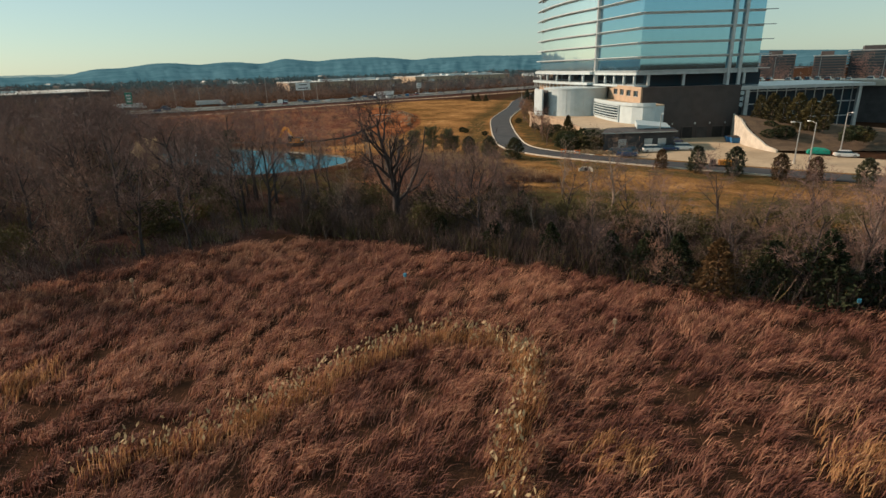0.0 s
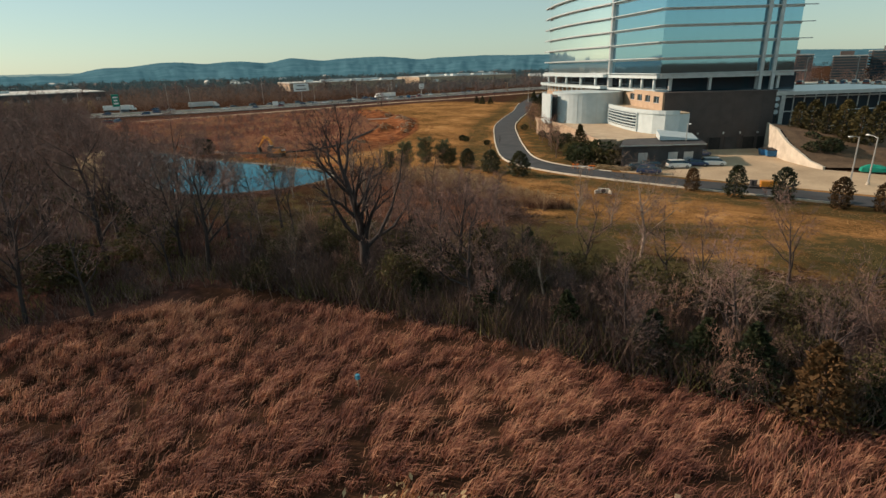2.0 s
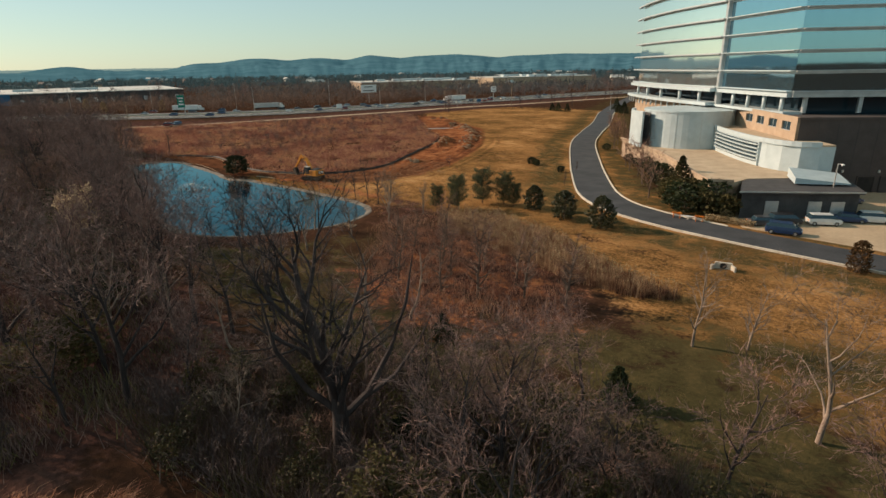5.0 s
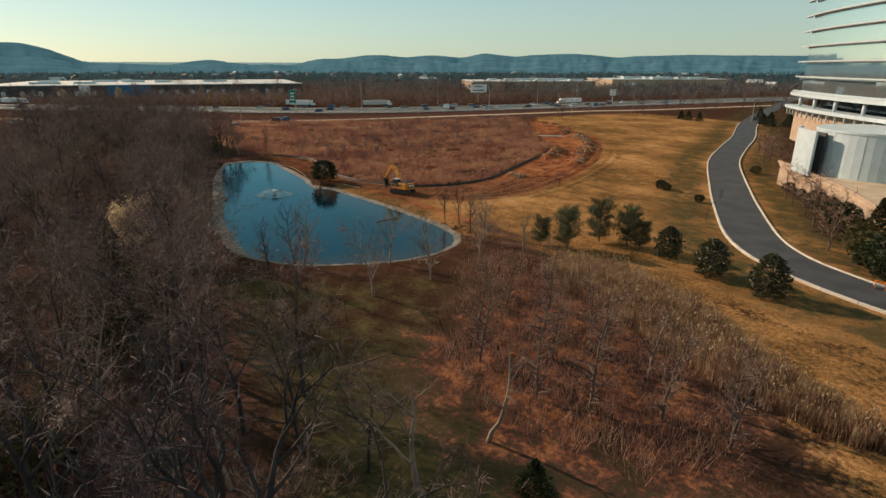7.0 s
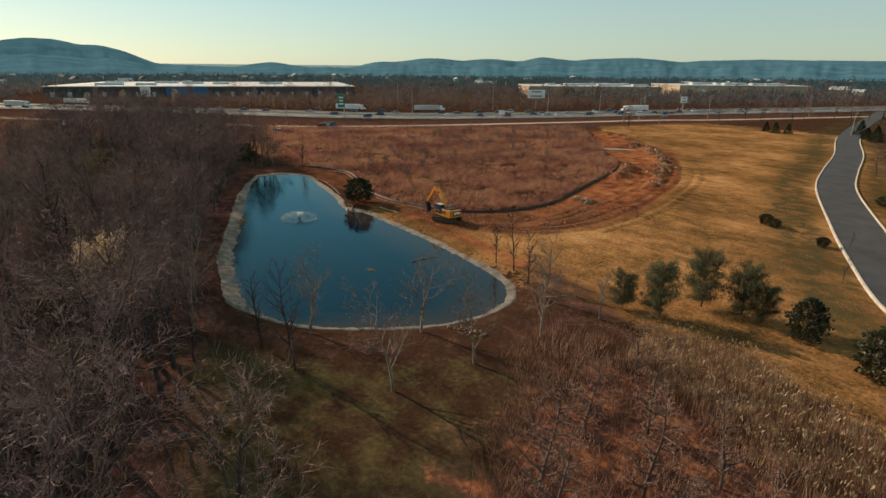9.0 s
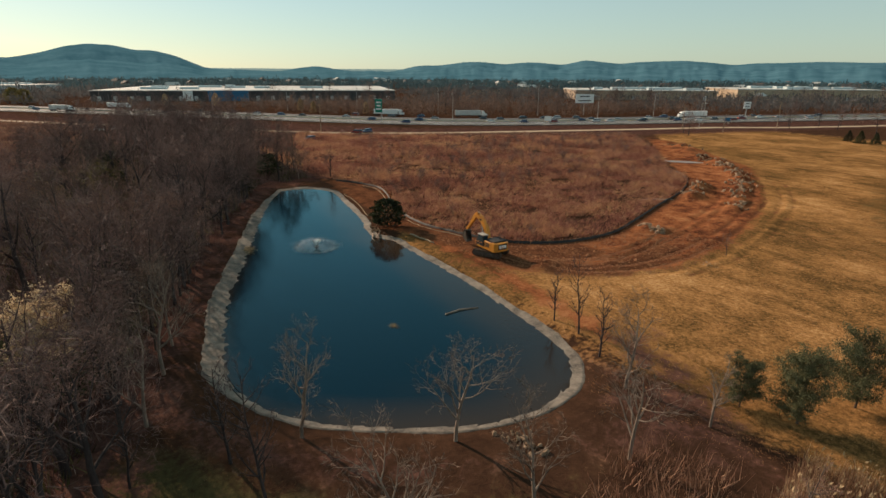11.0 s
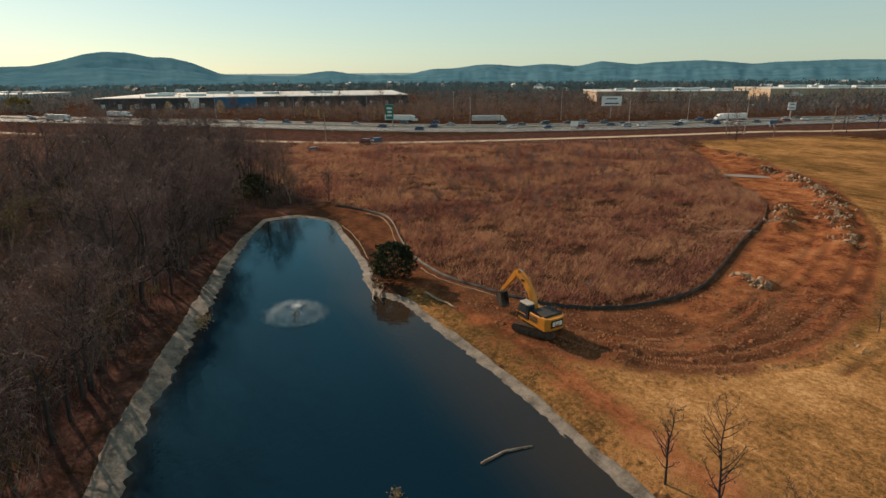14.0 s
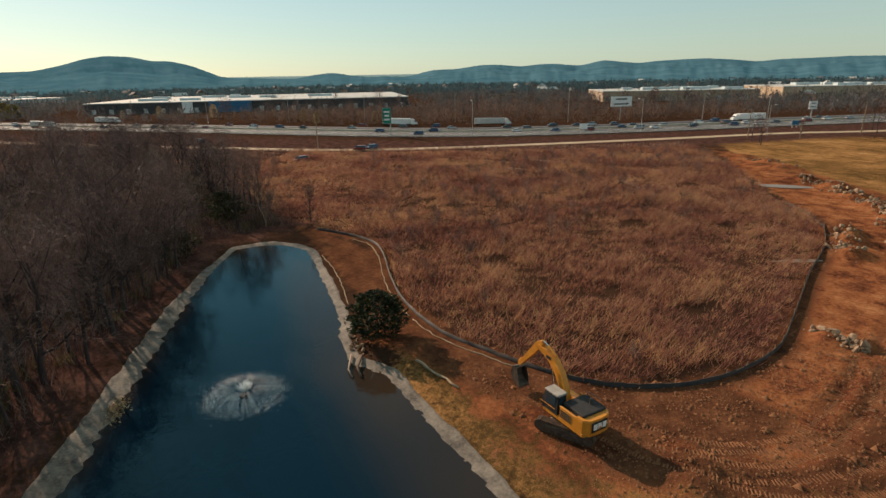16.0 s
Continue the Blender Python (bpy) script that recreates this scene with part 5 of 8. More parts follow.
    # dark evergreens, a yellowing tree and pale sycamores that stand out at the wood's edge
    for x, y, s, k in ((-110, 66, 0.8, 0), (-102, 61.0, 0.8, 1), (-136, 68, 1.1, 0), (-159, 73, 0.9, 1), (-205, 101, 1.2, 0), (-96, 61.5, 1.0, 0), (-91, 60, 0.9, 1), (-120, 68, 0.8, 0), (-148, 76, 0.8, 1), (-86, 57, 1.0, 0), (-128, 66, 0.9, 1), (-113, 60, 1.1, 0)):
        place(green[k], x, y, s, x * 7)
    gold = bare_tree(17, "yellowing_tree", height=8.0, trunk_r=0.16, kids=(9, 6, 4), levels=3, first=0.2, leaves=YELLOW_LEAF, nleaf=1100, label="slender tree with sparse yellow green leaves")
    for x, y, s in ((-174, 66, 1.0), (-163, 62, 0.8), (-181, 58, 0.9)):
        place(gold, x, y, s, x * 5)
    syc = bare_tree(18, "sycamore_tree", height=10.0, trunk_r=0.2, kids=(8, 6, 5, 3), levels=4, first=0.18, ratio=(0.42, 0.6), spread=(30, 60), wander=0.3, bark=PALE_BARK, twig=PALE_TWIG, label="pale-barked leafless sycamore at the wood's edge", split=3, twig_gain=0.9)
    for x, y, s in ((-110.5, 72.5, 0.95), (-83, 61.5, 0.9), (-88, 56, 0.95), (-116, 73.5, 0.8), (-76, 55, 1.0), (-103, 71.0, 0.8), (-92, 52, 0.9)):
        place(syc, x, y, s, x * 11)
    drop_proto(*green, gold, syc)
    # tall trees where the wood meets the field
    for x, y in ((-75, 60), (-80, 62), (-74, 52), (-86, 63), (-78, 54)):
        place(rng.choice(tall), x, y, rng.uniform(1.0, 1.3), rng.uniform(0, 360))
    for x, y, h, k in ((-77, 61, 13.5, 0), (-72, 61.3, 14, 1), (-67, 62.6, 13, 3), (-68.8, 68, 12.5, 1), (-63, 65, 10, 0), (-58, 67.5, 9, 3), (-34, 71, 9, 0), (-24, 69, 10, 1), (-16, 70, 9.5, 3), (-6, 72, 10.5, 0), (4, 75, 10, 2), (14, 74, 11, 1), (-12, 64, 9.5, 0), (-1, 66, 10, 3), (9, 68, 10, 1), (-205, 84, 15, 2), (-222, 92, 15, 0), (-214, 78, 14, 1), (-232, 84, 14, 3), (-196, 88, 13, 2), (22, 72, 11, 0), (-29, 64, 9, 1), (30, 76, 11, 3)):
        place(tall[k], x, y, h / height_of(tall[k]), x * 13)
    for x, y, s in ((45, 172, 1.5), (52, 176, 1.4), (38, 186, 1.3)):
        place(tall[2], x, y, s, x * 7)
    # trees close along the pond's shaded bank
    for i in range(46):
        x = -196 + 2.3 * i + rng.uniform(-1, 1)
        y = np.interp(x, [-196, -180, -152, -127, -108, -96, -90], [94.5, 92, 82.6, 75.0, 71.0, 69.5, 68.5]) - rng.uniform(0.2, 5.0)
        place(rng.choice(tall + tall + oak + russet), x, float(y), rng.uniform(0.75, 1.15), rng.uniform(0, 360))
    # bare trees beyond the highway, and along the far bank of the marsh
    for i in range(150):
        az, r = radians(rng.uniform(112, 190)), rng.uniform(290, 500)
        x, y = -60 + r * math.cos(az), 60 + r * math.sin(az)
        if signed(np.array(x), np.array(y), np.vstack([HWAY, [(2500, 1600), (2500, -950)]])) > -32 or inside(np.array(x), np.array(y), np.array([(-655, 10), (-545, 20), (-490, 300), (-590, 340), (-910, 320)])):
            continue
        place(rng.choice(tall + oak + russet), x, y, rng.uniform(0.7, 1.15), rng.uniform(0, 360), z=0.0)
    for x, y in scatter(rng, [(-235, 345), (-215, 420), (-165, 470), (-60, 470), (-30, 400), (-95, 330), (-120, 350), (-158, 395), (-190, 350)], 46, 7.0):
        place(rng.choice(tall + oak + russet), x, y, rng.uniform(0.8, 1.25), rng.uniform(0, 360), z=0.0)
    for x, y in scatter(rng, [(-470, 430), (-445, 425), (-300, 690), (-325, 705), (-400, 590)], 36, 7.0):
        place(rng.choice(tall + oak + russet), x, y, rng.uniform(0.7, 1.15), rng.uniform(0, 360), z=0.0)
    for x, y, k, f_ in ((-231, 291, 0, 0.8), (-226, 288, 1, 0.8), (-222, 283, 2, 0.6), (-108.5, 146.5, 1, 0.3)):
        place(tall[k], x, y, f_, x)
    for x, y in scatter(rng, [(-60, 330), (130, 300), (150, 380), (-40, 420)], 34, 8.0):
        place(rng.choice(tall + russet), x, y, rng.uniform(1.2, 1.7), rng.uniform(0, 360), z=0.0)
    for x, y, s in ((-141, 327, 0.9), (-136, 322, 1.0), (-131, 329, 1.1), (-178, 322, 0.7), (-172, 318, 0.8), (-168, 321, 0.7), (-150, 345, 1.0)):
        place(cedar[int(-x) % 2], x, y, s, x * 9, z=0.0)
    for x, y, s in ((-253, 84, 1.25), (-262, 92, 1.0), (-245, 96, 1.0), (-236, 98, 0.9), (-270, 80, 1.1), (-228, 101, 0.85)):
        place(oak[int(-x) % 3], x, y, s, x * 3)
    drop_proto(*tall, *russet, *pale, *bushy, *olive, *cedar, *oak)


build_woods()


def slim_trees():
    """Young trees round the pond, the russet grove and the big old tree."""
    rng = random.Random(5)
    slim = [bare_tree(s, "young_tree", height=h, trunk_r=0.17, kids=(16, 7, 5), levels=3, first=0.18, split=3, ratio=(0.28, 0.44), spread=(30, 55), bark=PALE_BARK, twig=PALE_TWIG, label="slender leafless young tree by the pond", lift=0.14, twig_gain=1.15) for s, h in ((51, 11.5), (52, 10.5))]
    dark = [bare_tree(s, "young_tree", height=h, trunk_r=0.13, kids=(22, 7, 4), levels=3, first=0.2, ratio=(0.2, 0.34), bark=DARK_BARK, twig=DARK_TWIG, label="slender dark leafless young tree", lift=0.14, twig_gain=1.4) for s, h in ((53, 10.0), (54, 9.0))]
    wide = [bare_tree(s, "sycamore_tree", height=9.5, trunk_r=0.17, kids=(12, 6, 5, 3), levels=4, first=0.2, ratio=(0.36, 0.52), spread=(30, 58), bark=PALE_BARK, twig=PALE_TWIG, split=3, wander=0.22, label="young sycamore with pale spreading limbs by the pond", lift=0.12) for s in (57, 58)]
    grove = [bare_tree(s, "russet_tree", height=h, trunk_r=0.16, kids=(30, 8, 5), levels=3, first=0.08, ratio=(0.22, 0.34), spread=(48, 78), twig=RED_TWIG, bark=BARK, label="leafless conifer with russet horizontal branchlets", lift=0.06, twig_gain=1.3) for s, h in ((55, 9.0), (56, 8.0))]
    for p, x, y, s in ((wide[0], -82.6, 83, 0.95), (wide[1], -82.5, 91.2, 0.9), (wide[0], -83.2, 100, 0.9), (slim[1], -83, 108.2, 0.65), (dark[0], -96.4, 69.9, 0.7), (dark[1], -95.8, 75.9, 1.0), (dark[0], -90.1, 77.2, 1.0),
                       (wide[1], -96.4, 80.9, 0.95), (wide[0], -90.8, 90.6, 0.95), (dark[1], -103.3, 110.1, 0.75), (dark[0], -99.5, 110.1, 0.8), (dark[1], -95, 108.6, 0.9), (wide[1], -89.9, 106.6, 0.9),
                       (dark[0], -202, 107, 1.1), (dark[1], -194.7, 114.1, 1.1), (slim[0], -31.3, 87.7, 0.85), (slim[1], -27.2, 89.9, 0.7), (dark[0], -74, 143, 0.35), (dark[1], -80, 160, 0.35), (slim[1], -224, 309, 0.9)):
        place(p, x, y, s, rng.uniform(0, 360))
    for x, y, s in ((-49.2, 87.6, 1.05), (-53.2, 84.3, 1.1), (-60.3, 88.2, 0.85), (-64, 82.7, 0.95), (-56.8, 82.2, 0.95), (-67.5, 85.5, 1.0), (-63.7, 90.7, 0.9), (-57.5, 91.5, 0.9), (-61.5, 95.5, 0.8), (-67.5, 96, 0.85), (-70, 92, 0.8), (-53, 92, 0.9), (-46, 92, 0.9), (-72.5, 101, 0.7), (-44.5, 88.5, 0.95)):
        place(grove[rng.randrange(2)], x, y, s, rng.uniform(0, 360))
    drop_proto(*slim, *dark, *grove, *wide)
    old = bare_tree(61, "old_tree", height=15.5, bark=DARK_BARK, trunk_r=0.62, kids=(11, 7, 6, 4), levels=4, first=0.26, ratio=(0.40, 0.56), spread=(24, 52), wander=0.26, lift=0.17, lean=0.03, label="large old leafless tree with heavy crooked limbs", split=3, twig=DARK_TWIG, twig_gain=1.0)
    k_ = 18.6 / height_of(old)
    grown = place(old, -43.2, 56.8, k_, 40)
    heavy = Shell()
    for pts, rad in (([(0, 0, 4.0), (1.6, 1.1, 5.2), (3.0, 2.0, 7.6), (4.1, 2.6, 10.6), (4.6, 3.2, 13.6)], [0.26, 0.22, 0.17, 0.11, 0.03]), ([(1.2, 0.8, 4.9), (3.2, 2.4, 5.6), (4.8, 3.8, 7.4), (5.6, 4.8, 8.8)], [0.17, 0.14, 0.09, 0.03]),
                     ([(0, 0, 4.6), (-1.6, -0.9, 6.8), (-2.8, -1.8, 9.8), (-3.2, -2.0, 13.2)], [0.24, 0.19, 0.13, 0.04])):
        heavy.tube([(a / k_, b / k_, c / k_) for a, b, c in pts], [r / k_ for r in rad], 7)
    part("heavy_limb", heavy, DARK_BARK, grown, "heavy crooked lower limbs")
    lean_ = bare_tree(64, "leaning_tree", height=11.5, trunk_r=0.27, kids=(5, 4, 4), levels=3, first=0.45, lean=0.28, ratio=(0.3, 0.5), wander=0.3, bark=PALE_BARK, twig=PALE_TWIG, label="leaning half-dead tree with pale bare limbs", twig_gain=0.9)
    k_ = 11.5 / height_of(lean_)
    place(lean_, -50.9, 68.2, 1.05 * k_, 100)
    place(lean_, -55.5, 75.8, 0.72 * k_, 200)
    for x, y, f_, a_ in ((-54, 60.5, 0.62, 60), (-58.5, 62.5, 0.6, 250), (-47.5, 62, 0.66, 300), (-51.5, 64, 0.55, 150), (-62, 60, 0.6, 20), (-40, 60, 0.55, 200), (-35, 58.5, 0.5, 90), (-24, 60, 0.55, 10), (-12, 61, 0.6, 140), (-4, 60, 0.55, 260)):
        place(lean_, x, y, f_ * k_, a_)
    drop_proto(lean_)
    pale = bare_tree(62, "pale_tree", height=11.0, trunk_r=0.22, kids=(8, 6, 5, 4), levels=4, first=0.15, ratio=(0.5, 0.66), wander=0.24, bark=PALE_BARK, twig=PALE_TWIG, label="wide pale-barked leafless tree beyond the thicket", split=2)
    place(pale, -20.5, 79.0, 1.0, 10)
    place(pale, 8.0, 62, 0.9, 130)
    drop_proto(old, pale)
    leafy = bare_tree(63, "beech_tree", height=6.0, trunk_r=0.12, kids=(9, 5, 4), levels=3, first=0.15, leaves=BEECH_LEAF, nleaf=5200, label="small tree still holding pale dry leaves", bark=PALE_BARK)
    place(leafy, -114.0, 63.0, 1.28, 0)
    drop_proto(leafy)
    mag = [evergreen(s, "magnolia_tree", 4.8, 2.1, MAGNOLIA, "dense dark green magnolia on the verge", "oval", 2200, 0.22) for s in (71, 72)]
    for x, y, s, k in ((-68.9, 122.2, 0.9, 0), (-61.7, 119.9, 1.0, 1), (-54.5, 118.6, 1.05, 0)):
        place(mag[k], x, y, s, rng.uniform(0, 360))
    pine = [young_pine(s, 6.6) for s in (73, 74)]
    for x, y, s, k in ((-80.1, 114.4, 0.86, 0), (-83.6, 112.6, 0.6, 1), (-79.1, 120.6, 0.88, 1), (-75.4, 122.3, 0.82, 0), (-73.2, 122.2, 0.6, 1)):
        place(pine[k], x, y, s, rng.uniform(0, 360))
    lot = [evergreen(s, "holly_tree", 5.0, 1.7, m_, "dense conical evergreen beside the parking lot", "oval", 1800, 0.2) for s, m_ in ((75, MAGNOLIA), (76, CEDAR_RUST))]
    for x, y, s, k in ((-14.5, 116.8, 1.05, 0), (-7.8, 116.2, 1.1, 0), (-0.3, 115.3, 0.95, 1), (-21.5, 119, 0.8, 1), (5, 115.5, 0.9, 1), (12, 113, 1.0, 0), (19, 113, 1.0, 1)):
        place(lot[k], x, y, s, rng.uniform(0, 360))
    bank = evergreen(77, "pond_shrub", 4.4, 2.6, CEDAR, "rounded dark evergreen shrub on the pond bank", "round", 2400, 0.24)
    place(bank, -146.0, 108.8, 1.08, 0)
    place(bank, -82.5, 157, 0.35, 30); place(bank, -94.0, 162.5, 0.42, 30); place(bank, -92.2, 161.8, 0.36, 80)
    drop_proto(*mag, *pine, *lot, bank)


slim_trees()


def blades(name, xy, height, lean, width, per, material, spread=0.35, wind=(0.9, 0.3), curl=0.5, label="", category="grass", bend=1.0, plain=False, swell=0.15):
    """Clumps of bent blades: two quads' worth of triangles for each blade."""
    n = len(xy)
    base = np.repeat(xy, per, 0) + np.random.randn(n * per, 2) * spread
    m = len(base)
    z = np.repeat(ground_height(xy[:, 0], xy[:, 1]), per)
    h = np.repeat(height * np.random.uniform(0.7, 1.2, n) * (1 + swell * ripple(xy[:, 0], xy[:, 1], 0.45, 3.0)), per) * np.random.uniform(0.55, 1.1, m)
    wa = math.atan2(wind[1], wind[0]) + 0.7 * ripple(xy[:, 0], xy[:, 1], 0.35, 9.0)
    a = np.repeat(wa, per) + np.random.randn(m) * curl
    k = h * lean * np.random.uniform(0.4, 1.3, m)
    dx, dy = np.cos(a) * k, np.sin(a) * k
    ca = np.random.rand(m) * 6.28
    wx, wy = np.cos(ca) * width * 0.5, np.sin(ca) * width * 0.5
    p0 = np.stack([base[:, 0], base[:, 1], z - 0.03], 1)
    p1 = p0 + np.stack([dx * 0.35, dy * 0.35, h * 0.6], 1)
    p2 = p0 + np.stack([dx, dy, h * (1.0 - 0.25 * lean * bend)], 1)
    w = np.stack([wx, wy, 0 * wx], 1)
    if plain:
        v = np.stack([p0 - w, p0 + w, p2], 1).reshape(-1, 3)
        return tagged(new(name, tri_mesh(name, v, np.arange(3 * m).reshape(-1, 3), material)), label, category, "", "stuff")
    v = np.stack([p0 - w, p0 + w, p1 - w * 0.8, p1 + w * 0.8, p2], 1).reshape(-1, 3)
    i = np.arange(m) * 5
    f = np.concatenate([np.stack([i, i + 1, i + 3], 1), np.stack([i, i + 3, i + 2], 1), np.stack([i + 2, i + 3, i + 4], 1)])
    return tagged(new(name, tri_mesh(name, v, f, material)), label, category, "", "stuff")


def area_points(poly, count, keep=None):
    poly = np.asarray(poly)
    lo, hi = poly.min(0), poly.max(0)
    p = lo + np.random.rand(int(count * 4), 2) * (hi - lo)
    p = p[inside(p[:, 0], p[:, 1], poly)]
    if keep is not None:
        p = p[keep(p[:, 0], p[:, 1])]
    return p[:count]


def build_grass():
    np.random.seed(3)
    near = np.array([(-70, 0), (-66, 19), (-64, 26), (-62, 36), (-57, 42), (-51, 47.5), (-38, 51), (-27, 52), (-17, 52.2), (-9, 52.2), (-2, 52.5), (10, 56), (30, 59), (40, 20), (20, 6), (-20, 2)])
    p = area_points(near, 4300)
    keep = ripple(p[:, 0], p[:, 1], 0.9, 4.0) > -0.75
    blades("field_grass", p[keep], 1.25, 1.0, 0.054, 36, FIELD, 0.34, (0.8, 0.55), 0.5, "tall russet dry grass combed by the wind")
    blades("field_thatch", area_points(near, 5000), 0.6, 0.9, 0.06, 8, FIELD, 0.5, (0.8, 0.55), 0.9, plain=True, label="low matted grass under the taller tufts")
    line = smooth_line([(-30, 10), (-26.8, 15), (-25.5, 20), (-24.5, 26), (-22.5, 31), (-19.5, 33.8), (-15, 33.5), (-12.5, 30), (-11, 24), (-8.5, 19)], 0.25)
    t = line[np.random.randint(0, len(line), 700)] + np.random.randn(700, 2) * 0.6
    blades("tall_reeds", t, 1.75, 0.35, 0.05, 4, TANGRASS, 0.25, (0.8, 0.55), 0.6, "pale tall reed heads standing above the field grass", "reeds")
    tops = np.column_stack([t, ground_height(t[:, 0], t[:, 1]) + np.random.uniform(1.4, 2.0, len(t))])
    tagged(new("reed_heads", leaf_cloud("reed_heads", tops, 0.18, PALE_LEAF, np.tile([[0.15, 0.1, 1.0]], (len(tops), 1)))), "pale fluffy reed seed heads in the field", "reeds", "", "stuff")
    t = np.vstack([np.random.randn(60, 2) * 1.3 + (6.5, 32), np.random.randn(40, 2) * 1.5 + (-44, 12), np.random.randn(30, 2) * 1.0 + (-5.5, 26)])
    blades("tan_tufts", t, 1.5, 0.5, 0.06, 12, TANGRASS, 0.3, (0.8, 0.55), 0.6, "pale straw-coloured tufts in the field")
    p = area_points(MARSH_EDGE, 29000)
    d = signed(p[:, 0], p[:, 1], MARSH_EDGE)
    p = p[(d > 0.8) & (ripple(p[:, 0], p[:, 1], 0.35, 1.0) + 0.5 * ripple(p[:, 0], p[:, 1], 1.3, 2.0) > -0.72)]
    blades("marsh_reeds", p, 1.45, 0.75, 0.07, 11, MARSH, 0.42, (0.8, 0.4), 1.3, plain=True, label= "dense brown marsh reeds and brush inside the silt fence", category="reeds", bend=0.8, swell=0.9)
    rng = random.Random(41)
    shrub = [bare_tree(s, "marsh_shrub", height=3.0, trunk_r=0.045, label="leafless brown shrub growing in the marsh", stems=4, splay=0.6, levels=2, kids=(6, 5), split=1, spread=(15, 45), twig=m_, twig_gain=1.3) for s, m_ in ((91, TWIG), (92, RED_TWIG))]
    for x, y in scatter(rng, MARSH_EDGE, 300, 2.4, lambda x, y: ripple(np.array(x), np.array(y), 0.09, 8.0) > (-0.35 if x < -160 else 0.3)):
        if signed(np.array(x), np.array(y), MARSH_EDGE) > 2.5:
            place(rng.choice(shrub), x, y, rng.uniform(0.6, 1.1), rng.uniform(0, 360))
    drop_proto(*shrub)
    verge = np.array([(-560, -80), (-330, -10), (-240, 50), (-215, 106), (-262, 106), (-300, 130), (-285, 156), (-246, 225), (-232, 262), (-240, 262), (-290, 165), (-318, 122), (-400, 45), (-520, -60)])
    blades("verge_brush", area_points(verge, 9000), 1.3, 0.5, 0.16, 7, RUSSET_BRUSH, 0.8, (0.8, 0.4), 2.0, plain=True, label="russet brush beside the service track", category="brush", swell=0.4)
    cat_poly = np.array([(-77, 110), (-70, 112.5), (-62, 110), (-56, 108), (-50, 103.5), (-42, 99.5), (-35, 97.5), (-40, 95), (-48, 95.5), (-58, 98.5), (-67, 101), (-75, 103)])
    p = area_points(cat_poly, 4200)
    blades("cattails", p[:3000], 2.0, 0.16, 0.06, 11, CATTAIL, 0.3, (0.8, 0.2), 3.0, plain=True, label="stand of pale brown cattails in a wet swale", category="reeds", bend=0.4)
    q = np.vstack([p[:1800]] * 2) + np.random.randn(len(p[:1800]) * 2, 2) * 0.3
    tops = np.column_stack([q, ground_height(q[:, 0], q[:, 1]) + np.random.uniform(1.5, 2.2, len(q))])
    tagged(new("cattail_heads", leaf_cloud("cattail_heads", tops, 0.15, PALE_LEAF, np.tile([[0.1, 0.05, 1.2]], (len(tops), 1)), 0.3)), "pale fluffy cattail heads in the swale", "reeds", "", "stuff")
    p = area_points(np.array([(-84, 98), (-76, 90), (-70, 83), (-60, 78), (-48, 79), (-42, 86), (-48, 94), (-60, 98), (-72, 103), (-82, 104)]), 800)
    p = p[ripple(p[:, 0], p[:, 1], 0.3, 2.0) > -0.35]
    blades("russet_brush", p, 1.7, 0.5, 0.04, 11, RUSSET_BRUSH, 0.6, (0.8, 0.2), 3.0, plain=True, label="russet brush among the young conifers", category="brush", bend=0.6)


build_grass()


def underbrush():
    """Tangled stems that fill the floor of the woods."""
    np.random.seed(17)
    vis = lambda x, y: (x > -262) & (y > x * -0.28 - 16)
    p = area_points(WOODS_LEFT, 12000, vis)
    edge = signed(p[:, 0], p[:, 1], WOODS_LEFT)
    p = p[(edge > 1.5) & (ripple(p[:, 0], p[:, 1], 0.22, 6.0) > -0.6)]
    blades("wood_underbrush", p, 1.9, 0.5, 0.07, 10, UNDERBRUSH, 0.8, (0.5, 0.5), 3.0, plain=True, label="tangled brown underbrush on the wood floor", category="brush", bend=0.8)
    blades("olive_underbrush", p[::7], 2.0, 0.6, 0.10, 16, OLIVE_BRUSH, 0.7, (0.5, 0.5), 3.0, plain=True, label="dull olive briars in the wood", category="brush", bend=0.8)
    p = area_points(WOODS_BAND, 3600)
    p = p[p[:, 0] < 40]
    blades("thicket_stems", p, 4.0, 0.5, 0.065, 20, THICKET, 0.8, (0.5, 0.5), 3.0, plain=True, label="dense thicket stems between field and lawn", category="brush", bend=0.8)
    blades("thicket_briars", p[::3], 3.0, 0.6, 0.10, 22, OLIVE_BRUSH, 0.7, (0.5, 0.5), 3.0, plain=True, label="olive briars in the thicket", category="brush", bend=0.8)


underbrush()


def clumped(poly, heaps, count, spread):
    """Places gathered in loose patches over a polygon."""
    c = area_points(poly, heaps)
    k = np.random.randint(0, len(c), count)
    p = c[k] + np.random.randn(count, 2) * spread * np.random.uniform(0.3, 1.4, len(c))[k][:, None]
    return p[inside(p[:, 0], p[:, 1], poly)]


